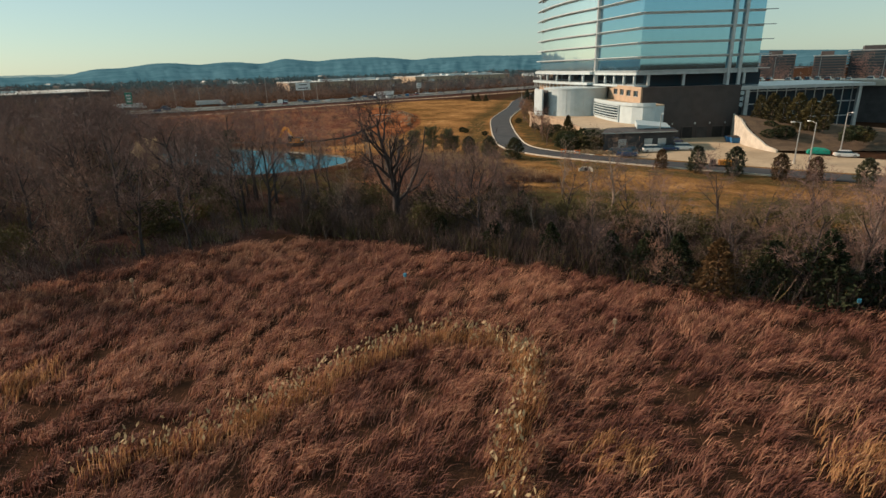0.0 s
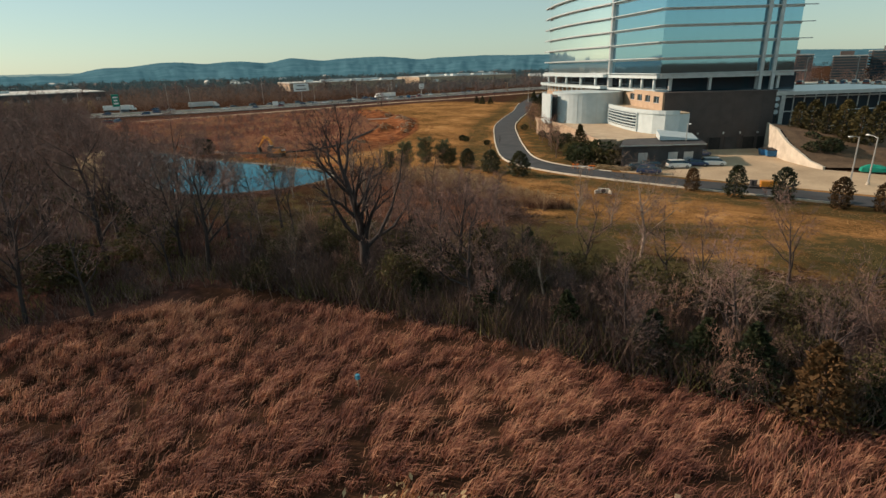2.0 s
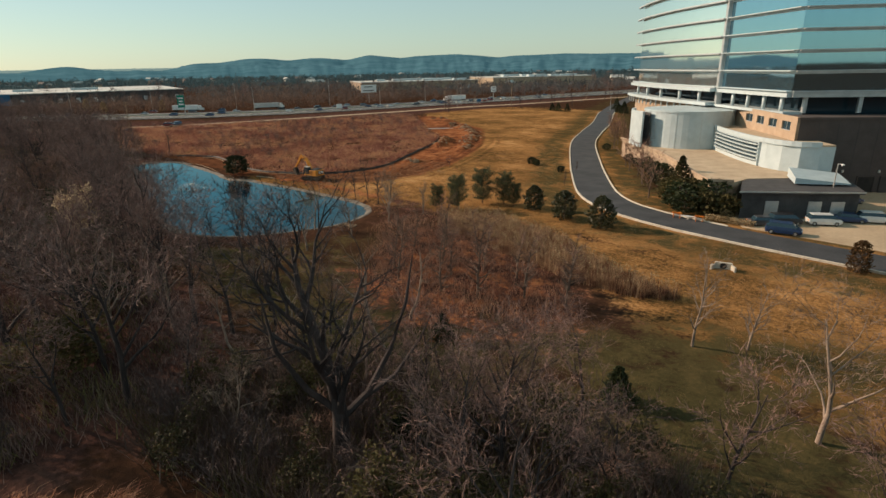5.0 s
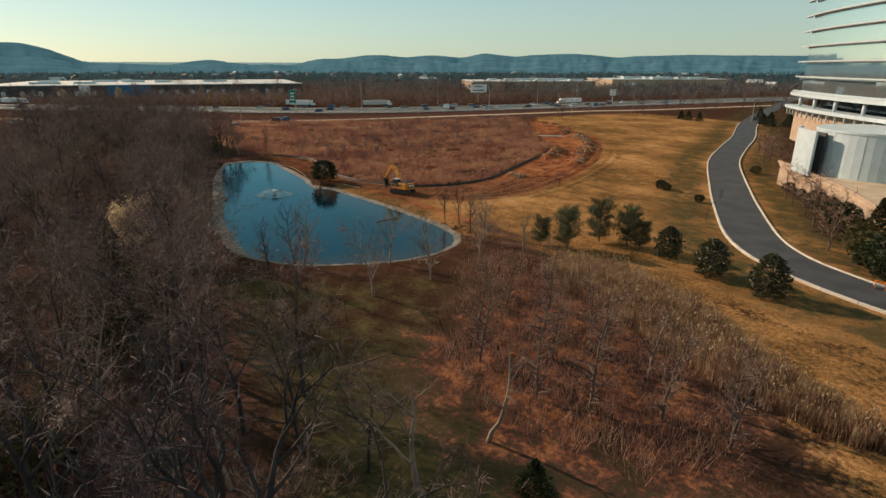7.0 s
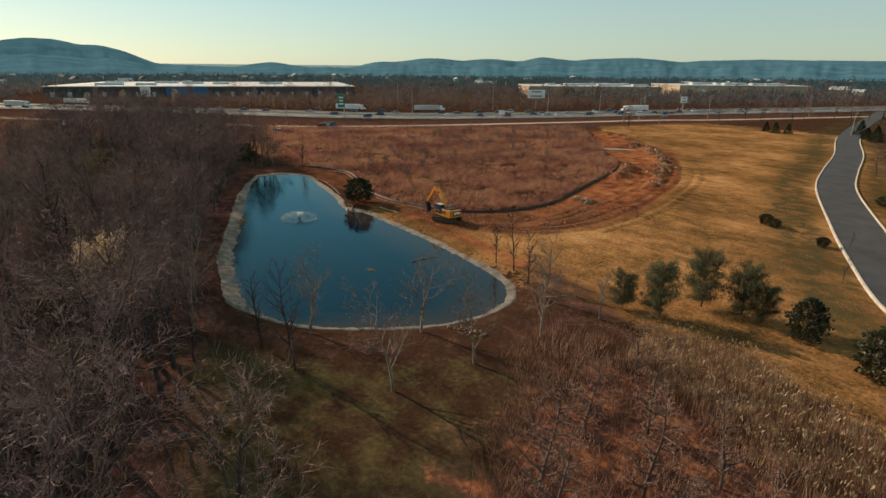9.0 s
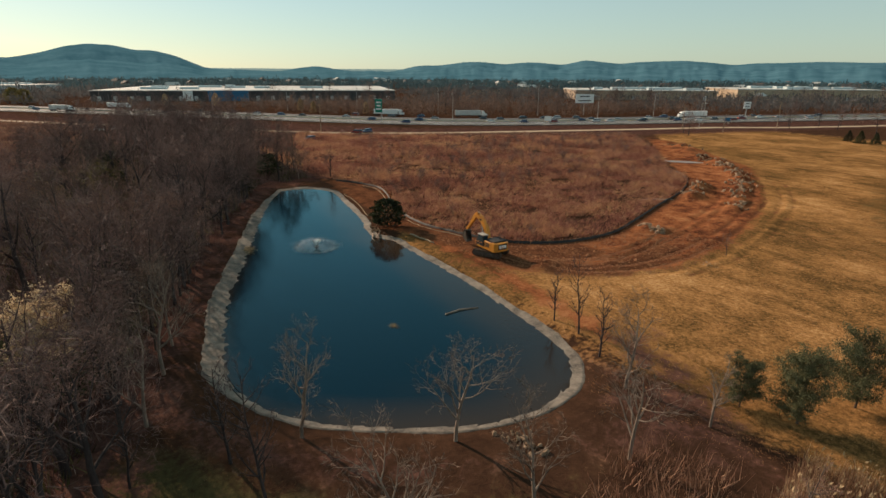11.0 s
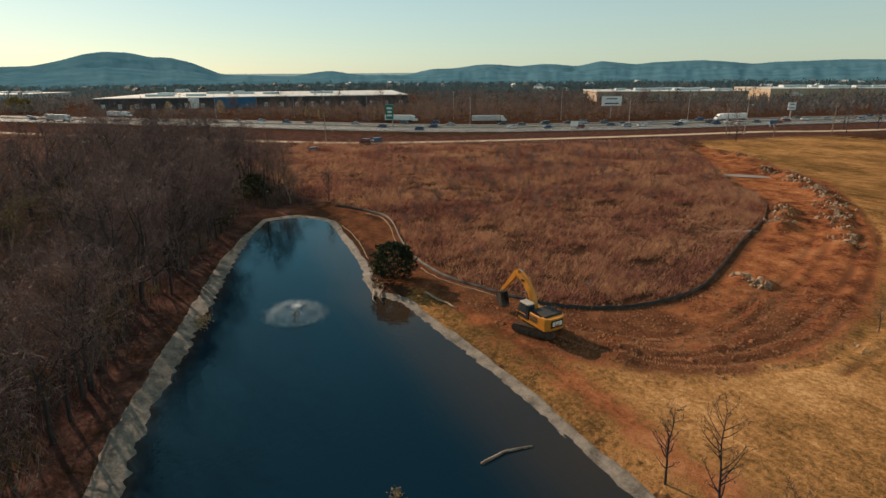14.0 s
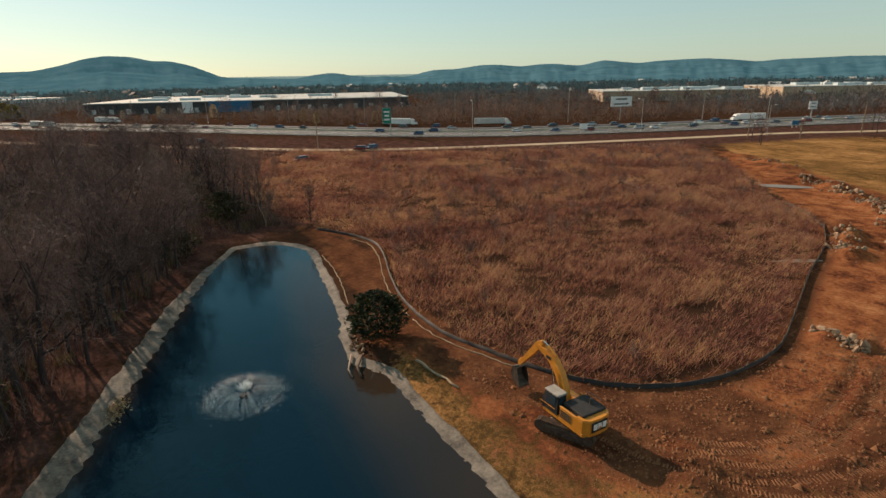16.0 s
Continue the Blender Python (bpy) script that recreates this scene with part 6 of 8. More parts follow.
def lawn_tufts():
    """Short dormant grass over the open lawns."""
    np.random.seed(23)
    open_lawn = np.array([(-128, 110), (-96, 109), (-88, 100), (-78, 108), (-68, 113), (-55, 109), (-44, 103), (-34, 98), (-26, 84), (20, 82), (20, 118), (-45, 121), (-72, 140), (-100, 195), (-120, 195), (-108, 150), (-106, 132), (-112, 119)])
    blades("lawn_grass", clumped(open_lawn, 1500, 13000, 1.1), 0.17, 0.9, 0.045, 7, TANGRASS, 0.28, (0.8, 0.55), 6.0, plain=True, label="short straw-coloured dormant lawn grass", swell=0.0)
    glade = np.array([(-104, 68), (-84, 64), (-62, 62), (-42, 70), (-26, 70), (-22, 82), (-40, 88), (-66, 80), (-78, 90), (-90, 80), (-100, 76)])
    blades("glade_grass", area_points(glade, 7000), 0.18, 0.9, 0.035, 7, grass_material("olive glade grass", ((0.2, (0.032, 0.030, 0.013)), (0.5, (0.090, 0.068, 0.030)), (0.8, (0.22, 0.14, 0.066))), 0.1, 0.4), 0.28, (0.8, 0.55), 1.5, plain=True, label="short olive and brown grass in the glade", swell=0.4)


lawn_tufts()


def far_woods():
    """Leafless woods beyond the highway, as masses of ragged clumps."""
    np.random.seed(8)
    pts = []
    clear = np.array([(-655, 10), (-560, 30), (-500, 290), (-590, 330), (-830, 400), (-910, 100)])
    while sum(len(q) for q in pts) < 15000:
        az = np.radians(np.random.uniform(70, 215, 4000)); r = 300 * np.exp(np.random.rand(4000) * math.log(3000 / 300))
        x, y = -60 + r * np.cos(az), 60 + r * np.sin(az)
        hd = line_distance(x, y, HWAY[::3])
        side = signed(x, y, np.vstack([HWAY, [(2500, 1600), (2500, -950)]])) < 0
        ok = (hd > 30) & side & ~inside(x, y, clear) & (ripple(x, y, 0.012, 2.0) > -0.45)
        pts.append(np.stack([x[ok], y[ok]], 1))
    east = area_points(np.array([(-70, 330), (150, 300), (210, 560), (-80, 560)]), 420)
    p = np.vstack([np.vstack(pts)[:14500], east])
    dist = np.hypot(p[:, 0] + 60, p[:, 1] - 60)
    # Distance haze is tinted into the base colours of the grey and blue woods.
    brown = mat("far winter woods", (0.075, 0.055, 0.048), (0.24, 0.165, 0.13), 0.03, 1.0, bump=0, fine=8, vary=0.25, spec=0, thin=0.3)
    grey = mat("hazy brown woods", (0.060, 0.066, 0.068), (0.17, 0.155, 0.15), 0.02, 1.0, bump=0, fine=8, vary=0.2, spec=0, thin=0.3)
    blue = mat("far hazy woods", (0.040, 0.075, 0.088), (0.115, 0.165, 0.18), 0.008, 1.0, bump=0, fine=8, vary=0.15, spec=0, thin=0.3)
    for name, sel, m_, lab in (("far_woods", dist < 440, brown, "brown leafless woods beyond the highway"), ("middle_woods", (dist >= 440) & (dist < 820), grey, "woods greyed by painted haze round distant buildings"), ("hazy_woods", dist >= 820, blue, "blue hazy woods towards the hills")):
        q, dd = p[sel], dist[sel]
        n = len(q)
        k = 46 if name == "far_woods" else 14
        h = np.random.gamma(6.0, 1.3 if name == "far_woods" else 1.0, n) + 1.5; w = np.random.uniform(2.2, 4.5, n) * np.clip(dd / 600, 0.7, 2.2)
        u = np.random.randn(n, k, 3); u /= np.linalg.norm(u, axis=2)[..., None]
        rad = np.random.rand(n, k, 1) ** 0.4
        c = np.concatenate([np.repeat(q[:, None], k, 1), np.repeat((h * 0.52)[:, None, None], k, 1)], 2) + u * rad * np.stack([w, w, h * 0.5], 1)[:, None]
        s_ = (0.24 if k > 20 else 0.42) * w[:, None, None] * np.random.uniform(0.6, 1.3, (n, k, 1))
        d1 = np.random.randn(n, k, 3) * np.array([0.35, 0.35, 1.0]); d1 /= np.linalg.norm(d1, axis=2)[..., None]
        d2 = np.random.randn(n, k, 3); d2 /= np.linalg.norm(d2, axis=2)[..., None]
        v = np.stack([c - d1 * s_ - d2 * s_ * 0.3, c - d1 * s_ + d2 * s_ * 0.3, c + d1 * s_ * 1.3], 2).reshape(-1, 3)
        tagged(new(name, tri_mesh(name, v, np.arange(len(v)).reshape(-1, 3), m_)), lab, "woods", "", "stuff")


far_woods()

# ---- excavator, fences, vehicles and small things ----
YELLOW = mat("machine yellow paint", (0.40, 0.15, 0.012), (0.64, 0.255, 0.024), 1.6, 0.45, bump=0.05, fine=7, spec=0.5)
STEEL = mat("worn steel", (0.055, 0.048, 0.042), (0.17, 0.145, 0.12), 2.0, 0.55, 0.6, bump=0.2, fine=7)
TRACK = mat("muddy track steel", (0.035, 0.026, 0.020), (0.13, 0.085, 0.055), 2.5, 0.8, 0.2, bump=0.4, fine=5)
CHROME = glossy("chrome rod", (0.75, 0.75, 0.73), 0.15, 1.0)
WHITE = mat("white paint", (0.66, 0.66, 0.64), (0.82, 0.82, 0.80), 1.0, 0.4, bump=0.02, spec=0.5)
FABRIC = mat("black silt fabric", (0.010, 0.010, 0.011), (0.045, 0.040, 0.038), 1.0, 0.7, bump=0.3, fine=9)
STAKE = mat("weathered stake wood", (0.16, 0.11, 0.07), (0.36, 0.27, 0.18), 3.0, 0.9, bump=0.3, fine=5)
STRAW = mat("straw wattle", (0.20, 0.14, 0.085), (0.42, 0.32, 0.21), 1.4, 0.95, bump=0.5, fine=9)
ROCK = mat("broken limestone", (0.12, 0.078, 0.050), (0.34, 0.235, 0.15), 1.2, 0.9, bump=0.5, fine=6, vary=0.25)
CLAY = mat("churned clay", (0.085, 0.036, 0.018), (0.30, 0.135, 0.058), 0.8, 0.95, bump=0.6, fine=6, dist=0.08)
GREENSIGN = mat("green sign sheet", (0.0, 0.16, 0.11), (0.0, 0.24, 0.17), 2.0, 0.5, bump=0)
GALV = mat("galvanised pole", (0.28, 0.28, 0.27), (0.45, 0.45, 0.43), 1.5, 0.5, 0.5, bump=0.05)
ORANGE = mat("orange plastic", (0.70, 0.18, 0.02), (0.85, 0.27, 0.04), 2.0, 0.5, bump=0)


def excavator():
    t = thing("excavator", pose(-124.9, 116.1, 0.05, 0, 0, 209.5), "yellow tracked excavator standing on churned clay", "excavator")
    # undercarriage, running along its x axis
    part("track_frame", Shell().box((0, 0, 0.62), (2.6, 1.7, 0.5), cut=0.1).tube([(0, 0, 0.8), (0, 0, 1.12)], 0.65, 20), STEEL, t)
    for y in (1.22, -1.22):
        ring = []
        for i in range(13):
            a = radians(90 - 180 * i / 12)
            ring.append((1.80 + 0.45 * math.cos(a), 0.47 + 0.45 * math.sin(a)))
        for i in range(13):
            a = radians(270 - 180 * i / 12)
            ring.append((-1.80 + 0.45 * math.cos(a), 0.47 + 0.45 * math.sin(a)))
        w = 0.31
        belt = Shell().loft([[(x, y - w, z) for x, z in ring], [(x, y + w, z) for x, z in ring]])
        tr = part("track", belt, TRACK, t)
        shoe = Shell().box((0, 0, 0), (0.05, 0.64, 0.06)).mesh("shoe", TRACK)
        pts = np.array(ring + ring[:1])
        cum = np.concatenate([[0], np.cumsum(np.linalg.norm(np.diff(pts, axis=0), axis=1))])
        for s in np.arange(0, cum[-1], 0.21):
            x, z = np.interp(s, cum, pts[:, 0]), np.interp(s, cum, pts[:, 1])
            x2, z2 = np.interp(s + 0.05, cum, pts[:, 0]), np.interp(s + 0.05, cum, pts[:, 1])
            part("shoe", shoe, TRACK, tr).matrix_basis = Matrix.Translation((x, y, z)) @ Matrix.Rotation(-math.atan2(z2 - z, x2 - x), 4, "Y")
        for x in (-1.80, 1.80):
            part("wheel", Shell().tube([(x, y - 0.33, 0.47), (x, y + 0.33, 0.47)], 0.34, 18), STEEL, tr)
        for x in (-1.1, -0.55, 0, 0.55, 1.1):
            part("roller", Shell().tube([(x, y - 0.325, 0.24), (x, y + 0.325, 0.24)], 0.13, 10), STEEL, tr)
        part("side_beam", Shell().box((0, y, 0.52), (2.9, 0.66, 0.34), cut=0.06), STEEL, tr)
    # upper house, turned against the tracks
    h = part("house", Shell().box((-0.35, 0, 1.28), (4.3, 2.55, 0.3), cut=0.12), YELLOW, t, "yellow rotating platform")
    h.matrix_basis = pose(0, 0, 0, 0, 0, 183 - 209.5)
    part("counterweight", Shell().loft([[(x, y, z) for x, y in [(-1.75, -1.3), (-2.35, -1.26), (-2.72, -0.85), (-2.8, 0), (-2.72, 0.85), (-2.35, 1.26), (-1.75, 1.3)]] for z in (1.2, 1.4, 2.25)] +
                                       [[(x * 0.985, y * 0.97, z) for x, y in [(-1.77, -1.3), (-2.35, -1.26), (-2.72, -0.85), (-2.8, 0), (-2.72, 0.85), (-2.35, 1.26), (-1.77, 1.3)]] for z in (2.42,)]), YELLOW, h, "rounded yellow counterweight")
    part("badge_panel", Shell().box((-2.79, 0.05, 1.9), (0.1, 1.42, 0.75), cut=0.03), BLACK, h, "black badge panel with pale block marks")
    for k, (y, w) in enumerate(((0.48, 0.34), (0.06, 0.34), (-0.36, 0.34))):
        part("badge_mark", Shell().box((-2.85, y, 1.93), (0.03, w, 0.44)), WHITE, h)
    part("badge_wedge", Shell().add([(-2.872, 0.24, 1.72), (-2.872, -0.12, 1.72), (-2.872, 0.06, 1.92), (-2.84, 0.24, 1.72), (-2.84, -0.12, 1.72), (-2.84, 0.06, 1.92)], [(0, 1, 2), (5, 4, 3), (0, 3, 4, 1), (1, 4, 5, 2), (2, 5, 3, 0)]), YELLOW, h)
    part("engine_hood", Shell().box((-1.15, -0.1, 2.42), (2.1, 2.2, 0.34), cut=0.1), BLACK, h, "dark engine hood")
    part("side_door", Shell().box((-0.95, 1.2, 1.85), (1.75, 0.16, 1.0), cut=0.04), YELLOW, h)
    part("side_door", Shell().box((-0.7, -1.2, 1.85), (2.3, 0.16, 1.0), cut=0.04), YELLOW, h)
    for i in range(4):
        part("vent_slot", Shell().box((-0.75, 1.3, 1.6 + 0.16 * i), (1.1, 0.05, 0.07)), BLACK, h)
        part("vent_slot", Shell().box((-0.75, -1.3, 1.6 + 0.16 * i), (1.1, 0.05, 0.07)), BLACK, h)
    part("side_box", Shell().box((0.9, -0.95, 1.75), (1.3, 0.6, 0.65), cut=0.06), YELLOW, h)
    part("exhaust", Shell().tube([(-1.3, -0.5, 2.5), (-1.3, -0.5, 3.0), (-1.38, -0.5, 3.1)], 0.07, 8), STEEL, h)
    part("hood_rail", Shell().tube([(-0.4, -1.1, 2.5), (-0.4, -1.1, 2.95), (-1.9, -1.1, 2.95), (-1.9, -1.1, 2.5)], 0.025, 6), STEEL, h)
    # cab on the left
    cab = part("cab", Shell().loft([[(1.75, 0.42, 1.42), (1.75, 1.32, 1.42), (0.15, 1.32, 1.42), (0.15, 0.42, 1.42)], [(1.82, 0.44, 2.1), (1.82, 1.3, 2.1), (0.15, 1.3, 2.1), (0.15, 0.44, 2.1)],
                                    [(1.45, 0.48, 2.95), (1.45, 1.26, 2.95), (0.15, 1.26, 2.95), (0.15, 0.48, 2.95)]]), BLACK, h, "black cab with glass")
    part("roof", Shell().box((0.8, 0.87, 3.0), (1.45, 0.95, 0.12), cut=0.06), mat("cab roof", (0.24, 0.22, 0.19), (0.4, 0.37, 0.33), 2.0, 0.5), cab)
    part("windscreen", Shell().add([(1.84, 0.52, 1.75), (1.84, 1.22, 1.75), (1.49, 1.2, 2.86), (1.49, 0.54, 2.86), (1.80, 0.52, 1.74), (1.80, 1.22, 1.74), (1.45, 1.2, 2.85), (1.45, 0.54, 2.85)], [(0, 1, 2, 3), (7, 6, 5, 4), (0, 4, 5, 1), (3, 2, 6, 7)]), DARKGLASS, cab)
    part("side_window", Shell().box((0.85, 1.29, 2.4), (1.0, 0.05, 0.8)), DARKGLASS, cab)
    part("rear_window", Shell().box((0.13, 0.87, 2.45), (0.05, 0.65, 0.7)), DARKGLASS, cab)
    part("step_rail", Shell().tube([(1.9, 1.4, 1.3), (1.9, 1.4, 1.9), (0.3, 1.4, 1.9)], 0.025, 6), YELLOW, cab)

    def beam(pts, widths, thick, name, mat_, parent):
        """A box-section arm whose side outline follows pts with the given depths."""
        p = [Vector((a, 0, b)) for a, b in pts]
        rings = []
        for i, q in enumerate(p):
            d = (p[min(i + 1, len(p) - 1)] - p[max(i - 1, 0)]).normalized()
            nrm = Vector((-d.z, 0, d.x))
            a, b = q + nrm * widths[i], q - nrm * widths[i]
            rings.append([(a.x, thick + Y0, a.z), (a.x, -thick + Y0, a.z), (b.x, -thick + Y0, b.z), (b.x, thick + Y0, b.z)])
        return part(name, Shell().loft(rings), mat_, parent)

    Y0 = -0.12
    boom = beam([(0.55, 1.7), (0.95, 2.7), (1.5, 3.75), (2.2, 4.45), (3.0, 4.85), (3.95, 5.05)], [0.2, 0.3, 0.36, 0.36, 0.28, 0.17], 0.24, "boom", YELLOW, h)
    stick = beam([(3.5, 5.5), (3.95, 5.1), (4.9, 3.95), (6.25, 2.35)], [0.14, 0.3, 0.24, 0.13], 0.19, "stick", YELLOW, h)
    part("boom_badge", Shell().box((2.6, Y0 + 0.25, 4.65), (0.55, 0.03, 0.26), tilt=0), BLACK, boom)
    part("boom_badge", Shell().box((2.6, Y0 - 0.25, 4.65), (0.55, 0.03, 0.26), tilt=0), BLACK, boom)
    for y in (0.3, -0.54):
        part("boom_cylinder", Shell().tube([(1.35, y, 1.6), (1.65, y, 2.7)], 0.10, 10), YELLOW, h)
        part("boom_rod", Shell().tube([(1.65, y, 2.7), (2.0, y, 4.1)], 0.055, 10), CHROME, h)
    part("stick_cylinder", Shell().tube([(2.0, Y0, 4.95), (2.95, Y0, 5.42)], 0.10, 10), YELLOW, h)
    part("stick_rod", Shell().tube([(2.95, Y0, 5.42), (3.5, Y0, 5.55)], 0.055, 10), CHROME, h)
    part("bucket_cylinder", Shell().tube([(4.35, Y0, 5.0), (5.2, Y0, 3.95)], 0.085, 10), YELLOW, h)
    part("bucket_rod", Shell().tube([(5.2, Y0, 3.95), (6.05, Y0, 2.95)], 0.045, 10), CHROME, h)
    part("link", Shell().tube([(6.05, Y0, 2.95), (6.42, Y0, 2.5), (6.5, Y0, 2.1)], 0.09, 8), YELLOW, h)
    prof = [(6.2, 2.3), (6.62, 2.12), (6.82, 1.6), (6.72, 1.05), (6.3, 0.62), (5.75, 0.5), (5.7, 0.58), (6.2, 0.76), (6.56, 1.12), (6.64, 1.58), (6.48, 1.98), (6.1, 2.1)]
    bucket = part("bucket", Shell().loft([[(x, Y0 - 0.52, z) for x, z in prof], [(x, Y0 + 0.52, z) for x, z in prof]]), STEEL, h, "worn steel digging bucket")
    side = [(6.2, 2.28), (6.62, 2.1), (6.8, 1.6), (6.7, 1.05), (6.28, 0.64), (5.72, 0.5), (5.85, 1.3)]
    for y in (Y0 - 0.52, Y0 + 0.48):
        part("bucket_side", Shell().loft([[(x, y, z) for x, z in side], [(x, y + 0.04, z) for x, z in side]]), STEEL, bucket)
    for y in np.linspace(-0.44, 0.44, 5):
        part("tooth", Shell().box((5.66, Y0 + y, 0.52), (0.24, 0.1, 0.08), cut=0.02), STEEL, bucket)
    return t


excavator()


def silt_fence():
    t = thing("silt_fence", pose(0, 0, 0), "black fabric silt fence on wooden stakes round the marsh", "fence")
    line = smooth_line(FENCE_PATH[::3], 0.6)
    n = len(line)
    np.random.seed(4)
    sag = 0.05 * np.sin(np.arange(n) * 2 * math.pi * 0.6 / 2.4) + 0.02 * np.random.randn(n)
    zg = ground_height(line[:, 0], line[:, 1])
    off = 0.05 * np.sin(np.arange(n) * 0.9)
    a, b = offset_line(line, 0.02), offset_line(line, -0.02)
    c, d = offset_line(line, 0.06), offset_line(line, 0.03)
    v = np.vstack([np.column_stack([a, zg - 0.1]), np.column_stack([c + off[:, None] * 0.5, zg + 0.40 + sag]), np.column_stack([d + off[:, None] * 0.5, zg + 0.41 + sag]), np.column_stack([b, zg - 0.1])])
    i = np.arange(n - 1)
    f = np.vstack([np.stack([k * n + i, k * n + i + 1, (k + 1) * n + i + 1, (k + 1) * n + i], 1) for k in range(3)])
    part("fabric", tri_mesh("fabric", v, f, FABRIC), FABRIC, t)
    top = Shell().tube([(p[0], p[1], z) for p, z in zip(c[::2], (zg + 0.41 + sag)[::2])], 0.022, 5)
    part("top_roll", top, mat("dusty fabric hem", (0.05, 0.045, 0.04), (0.16, 0.14, 0.12), 1.0, 0.85), t, "dusty rolled hem")
    st = Shell().box((0, 0, 0.4), (0.04, 0.04, 0.8)).mesh("stake", STAKE)
    for p, z in zip(offset_line(line, 0.1)[::4], zg[::4]):
        part("stake", st, STAKE, t).matrix_basis = pose(p[0], p[1], float(z), random.uniform(-4, 4), random.uniform(-4, 4), random.uniform(0, 90))
    return t


silt_fence()


def wattle(path, r, label):
    line = smooth_line(path, 0.7)
    z = ground_height(line[:, 0], line[:, 1])
    rng = np.random.RandomState(2)
    s = Shell().tube([(p[0] + 0.06 * rng.randn(), p[1] + 0.06 * rng.randn(), zz + r * 0.8) for p, zz in zip(line, z)], [r * rng.uniform(0.75, 1.2) for _ in line], 7)
    return tagged(new("straw_wattle", s.mesh("straw_wattle", STRAW, True)), label, "erosion barrier", "straw rolls along the fence")


wattle([(-181, 117.6), (-177, 118.9), (-171, 118.2), (-162, 115.6), (-154, 113.9), (-149, 113.6)], 0.065, "pale straw erosion roll along the silt fence")
wattle([(-148, 113.6), (-143, 114.1), (-137, 116.3), (-134, 117.7)], 0.06, "muddy straw erosion roll along the silt fence")
wattle([(-176, 111.2), (-170, 111.0), (-164, 110.3), (-156, 108.9)], 0.065, "pale straw erosion roll above the pond liner")
wattle([(-139.6, 110.2), (-137, 110.7), (-133.7, 111.4)], 0.13, "short pale straw roll lying on the bank")


def rubble():
    rng = random.Random(9)
    rocks = []
    for k in range(5):
        bm = bmesh.new()
        bmesh.ops.create_icosphere(bm, subdivisions=1, radius=0.5)
        for v in bm.verts:
            v.co *= rng.uniform(0.65, 1.15)
            v.co.z *= 0.75
        me = bpy.data.meshes.new("stone")
        bm.to_mesh(me); bm.free()
        me.materials.append(ROCK)
        rocks.append(me)
    piles = (((-174, 228), (-165, 224), 70, 3.0, 0.9), ((-165, 224), (-150, 210), 140, 2.6, 0.9), ((-150, 210), (-139, 196), 140, 2.4, 0.9), ((-139, 196), (-126, 174), 130, 2.2, 0.8), ((-144, 187), (-137, 175), 110, 2.2, 0.8),
             ((-126, 147.6), (-120.8, 147.6), 60, 0.9, 0.75), ((-148.5, 106.8), (-144, 106.6), 34, 0.8, 0.5), ((-108, 141), (-106, 140.5), 14, 0.8, 0.5), ((-90.0, 94.4), (-86.8, 94.6), 60, 1.3, 0.42), ((-200, 243), (-185, 238), 40, 3.0, 0.9))
    for (x0, y0), (x1, y1), n, w, size in piles:
        t = thing("rubble_pile", pose((x0 + x1) / 2, (y0 + y1) / 2, 0), "heap of pale broken limestone on orange clay", "rock pile", "limestone heaps")
        for _ in range(n):
            u = rng.random()
            x, y = x0 + (x1 - x0) * u + rng.gauss(0, w * 0.5), y0 + (y1 - y0) * u + rng.gauss(0, w * 0.5)
            s = size * min(1.4, 0.30 + rng.expovariate(2.8))
            z = float(ground_height(x, y)) + 0.18 * s
            p = part("stone", rng.choice(rocks), ROCK, t)
            p.matrix_basis = pose(x - (x0 + x1) / 2, y - (y0 + y1) / 2, z, rng.uniform(0, 360), rng.uniform(0, 360), rng.uniform(0, 360)) @ Matrix.Diagonal((s * rng.uniform(0.8, 1.5), s, s * rng.uniform(0.6, 1), 1))
    rng2 = np.random.RandomState(5)
    # loose clods over the clay
    p = np.vstack([area_points(CLAY_EDGE, 2600), area_points(np.array([(-140, 112.5), (-128, 113), (-117, 114), (-110, 122), (-107, 136), (-113, 152), (-124, 152), (-124, 131), (-131, 119.5)]), 7000)])
    n = len(p)
    z = ground_height(p[:, 0], p[:, 1])
    s = rng2.gamma(1.4, 0.045, (n, 1)) + 0.03
    base = np.column_stack([p, z])
    tet = np.array([(1, 0, -0.3), (-0.6, 0.9, -0.3), (-0.5, -0.9, -0.3), (0.1, 0.1, 0.75)])
    a = rng2.rand(n) * 6.28
    v = np.stack([base + s * np.column_stack([tet[k, 0] * np.cos(a) - tet[k, 1] * np.sin(a), tet[k, 0] * np.sin(a) + tet[k, 1] * np.cos(a), np.full(n, tet[k, 2])]) * rng2.uniform(0.6, 1.4, (n, 1)) for k in range(4)], 1).reshape(-1, 3)
    i = np.arange(n) * 4
    f = np.concatenate([np.stack([i, i + 1, i + 3], 1), np.stack([i + 1, i + 2, i + 3], 1), np.stack([i + 2, i, i + 3], 1)])
    tagged(new("clay_clods", tri_mesh("clay_clods", v, f, CLAY)), "loose clods and stones on churned clay", "clods", "", "stuff")


rubble()


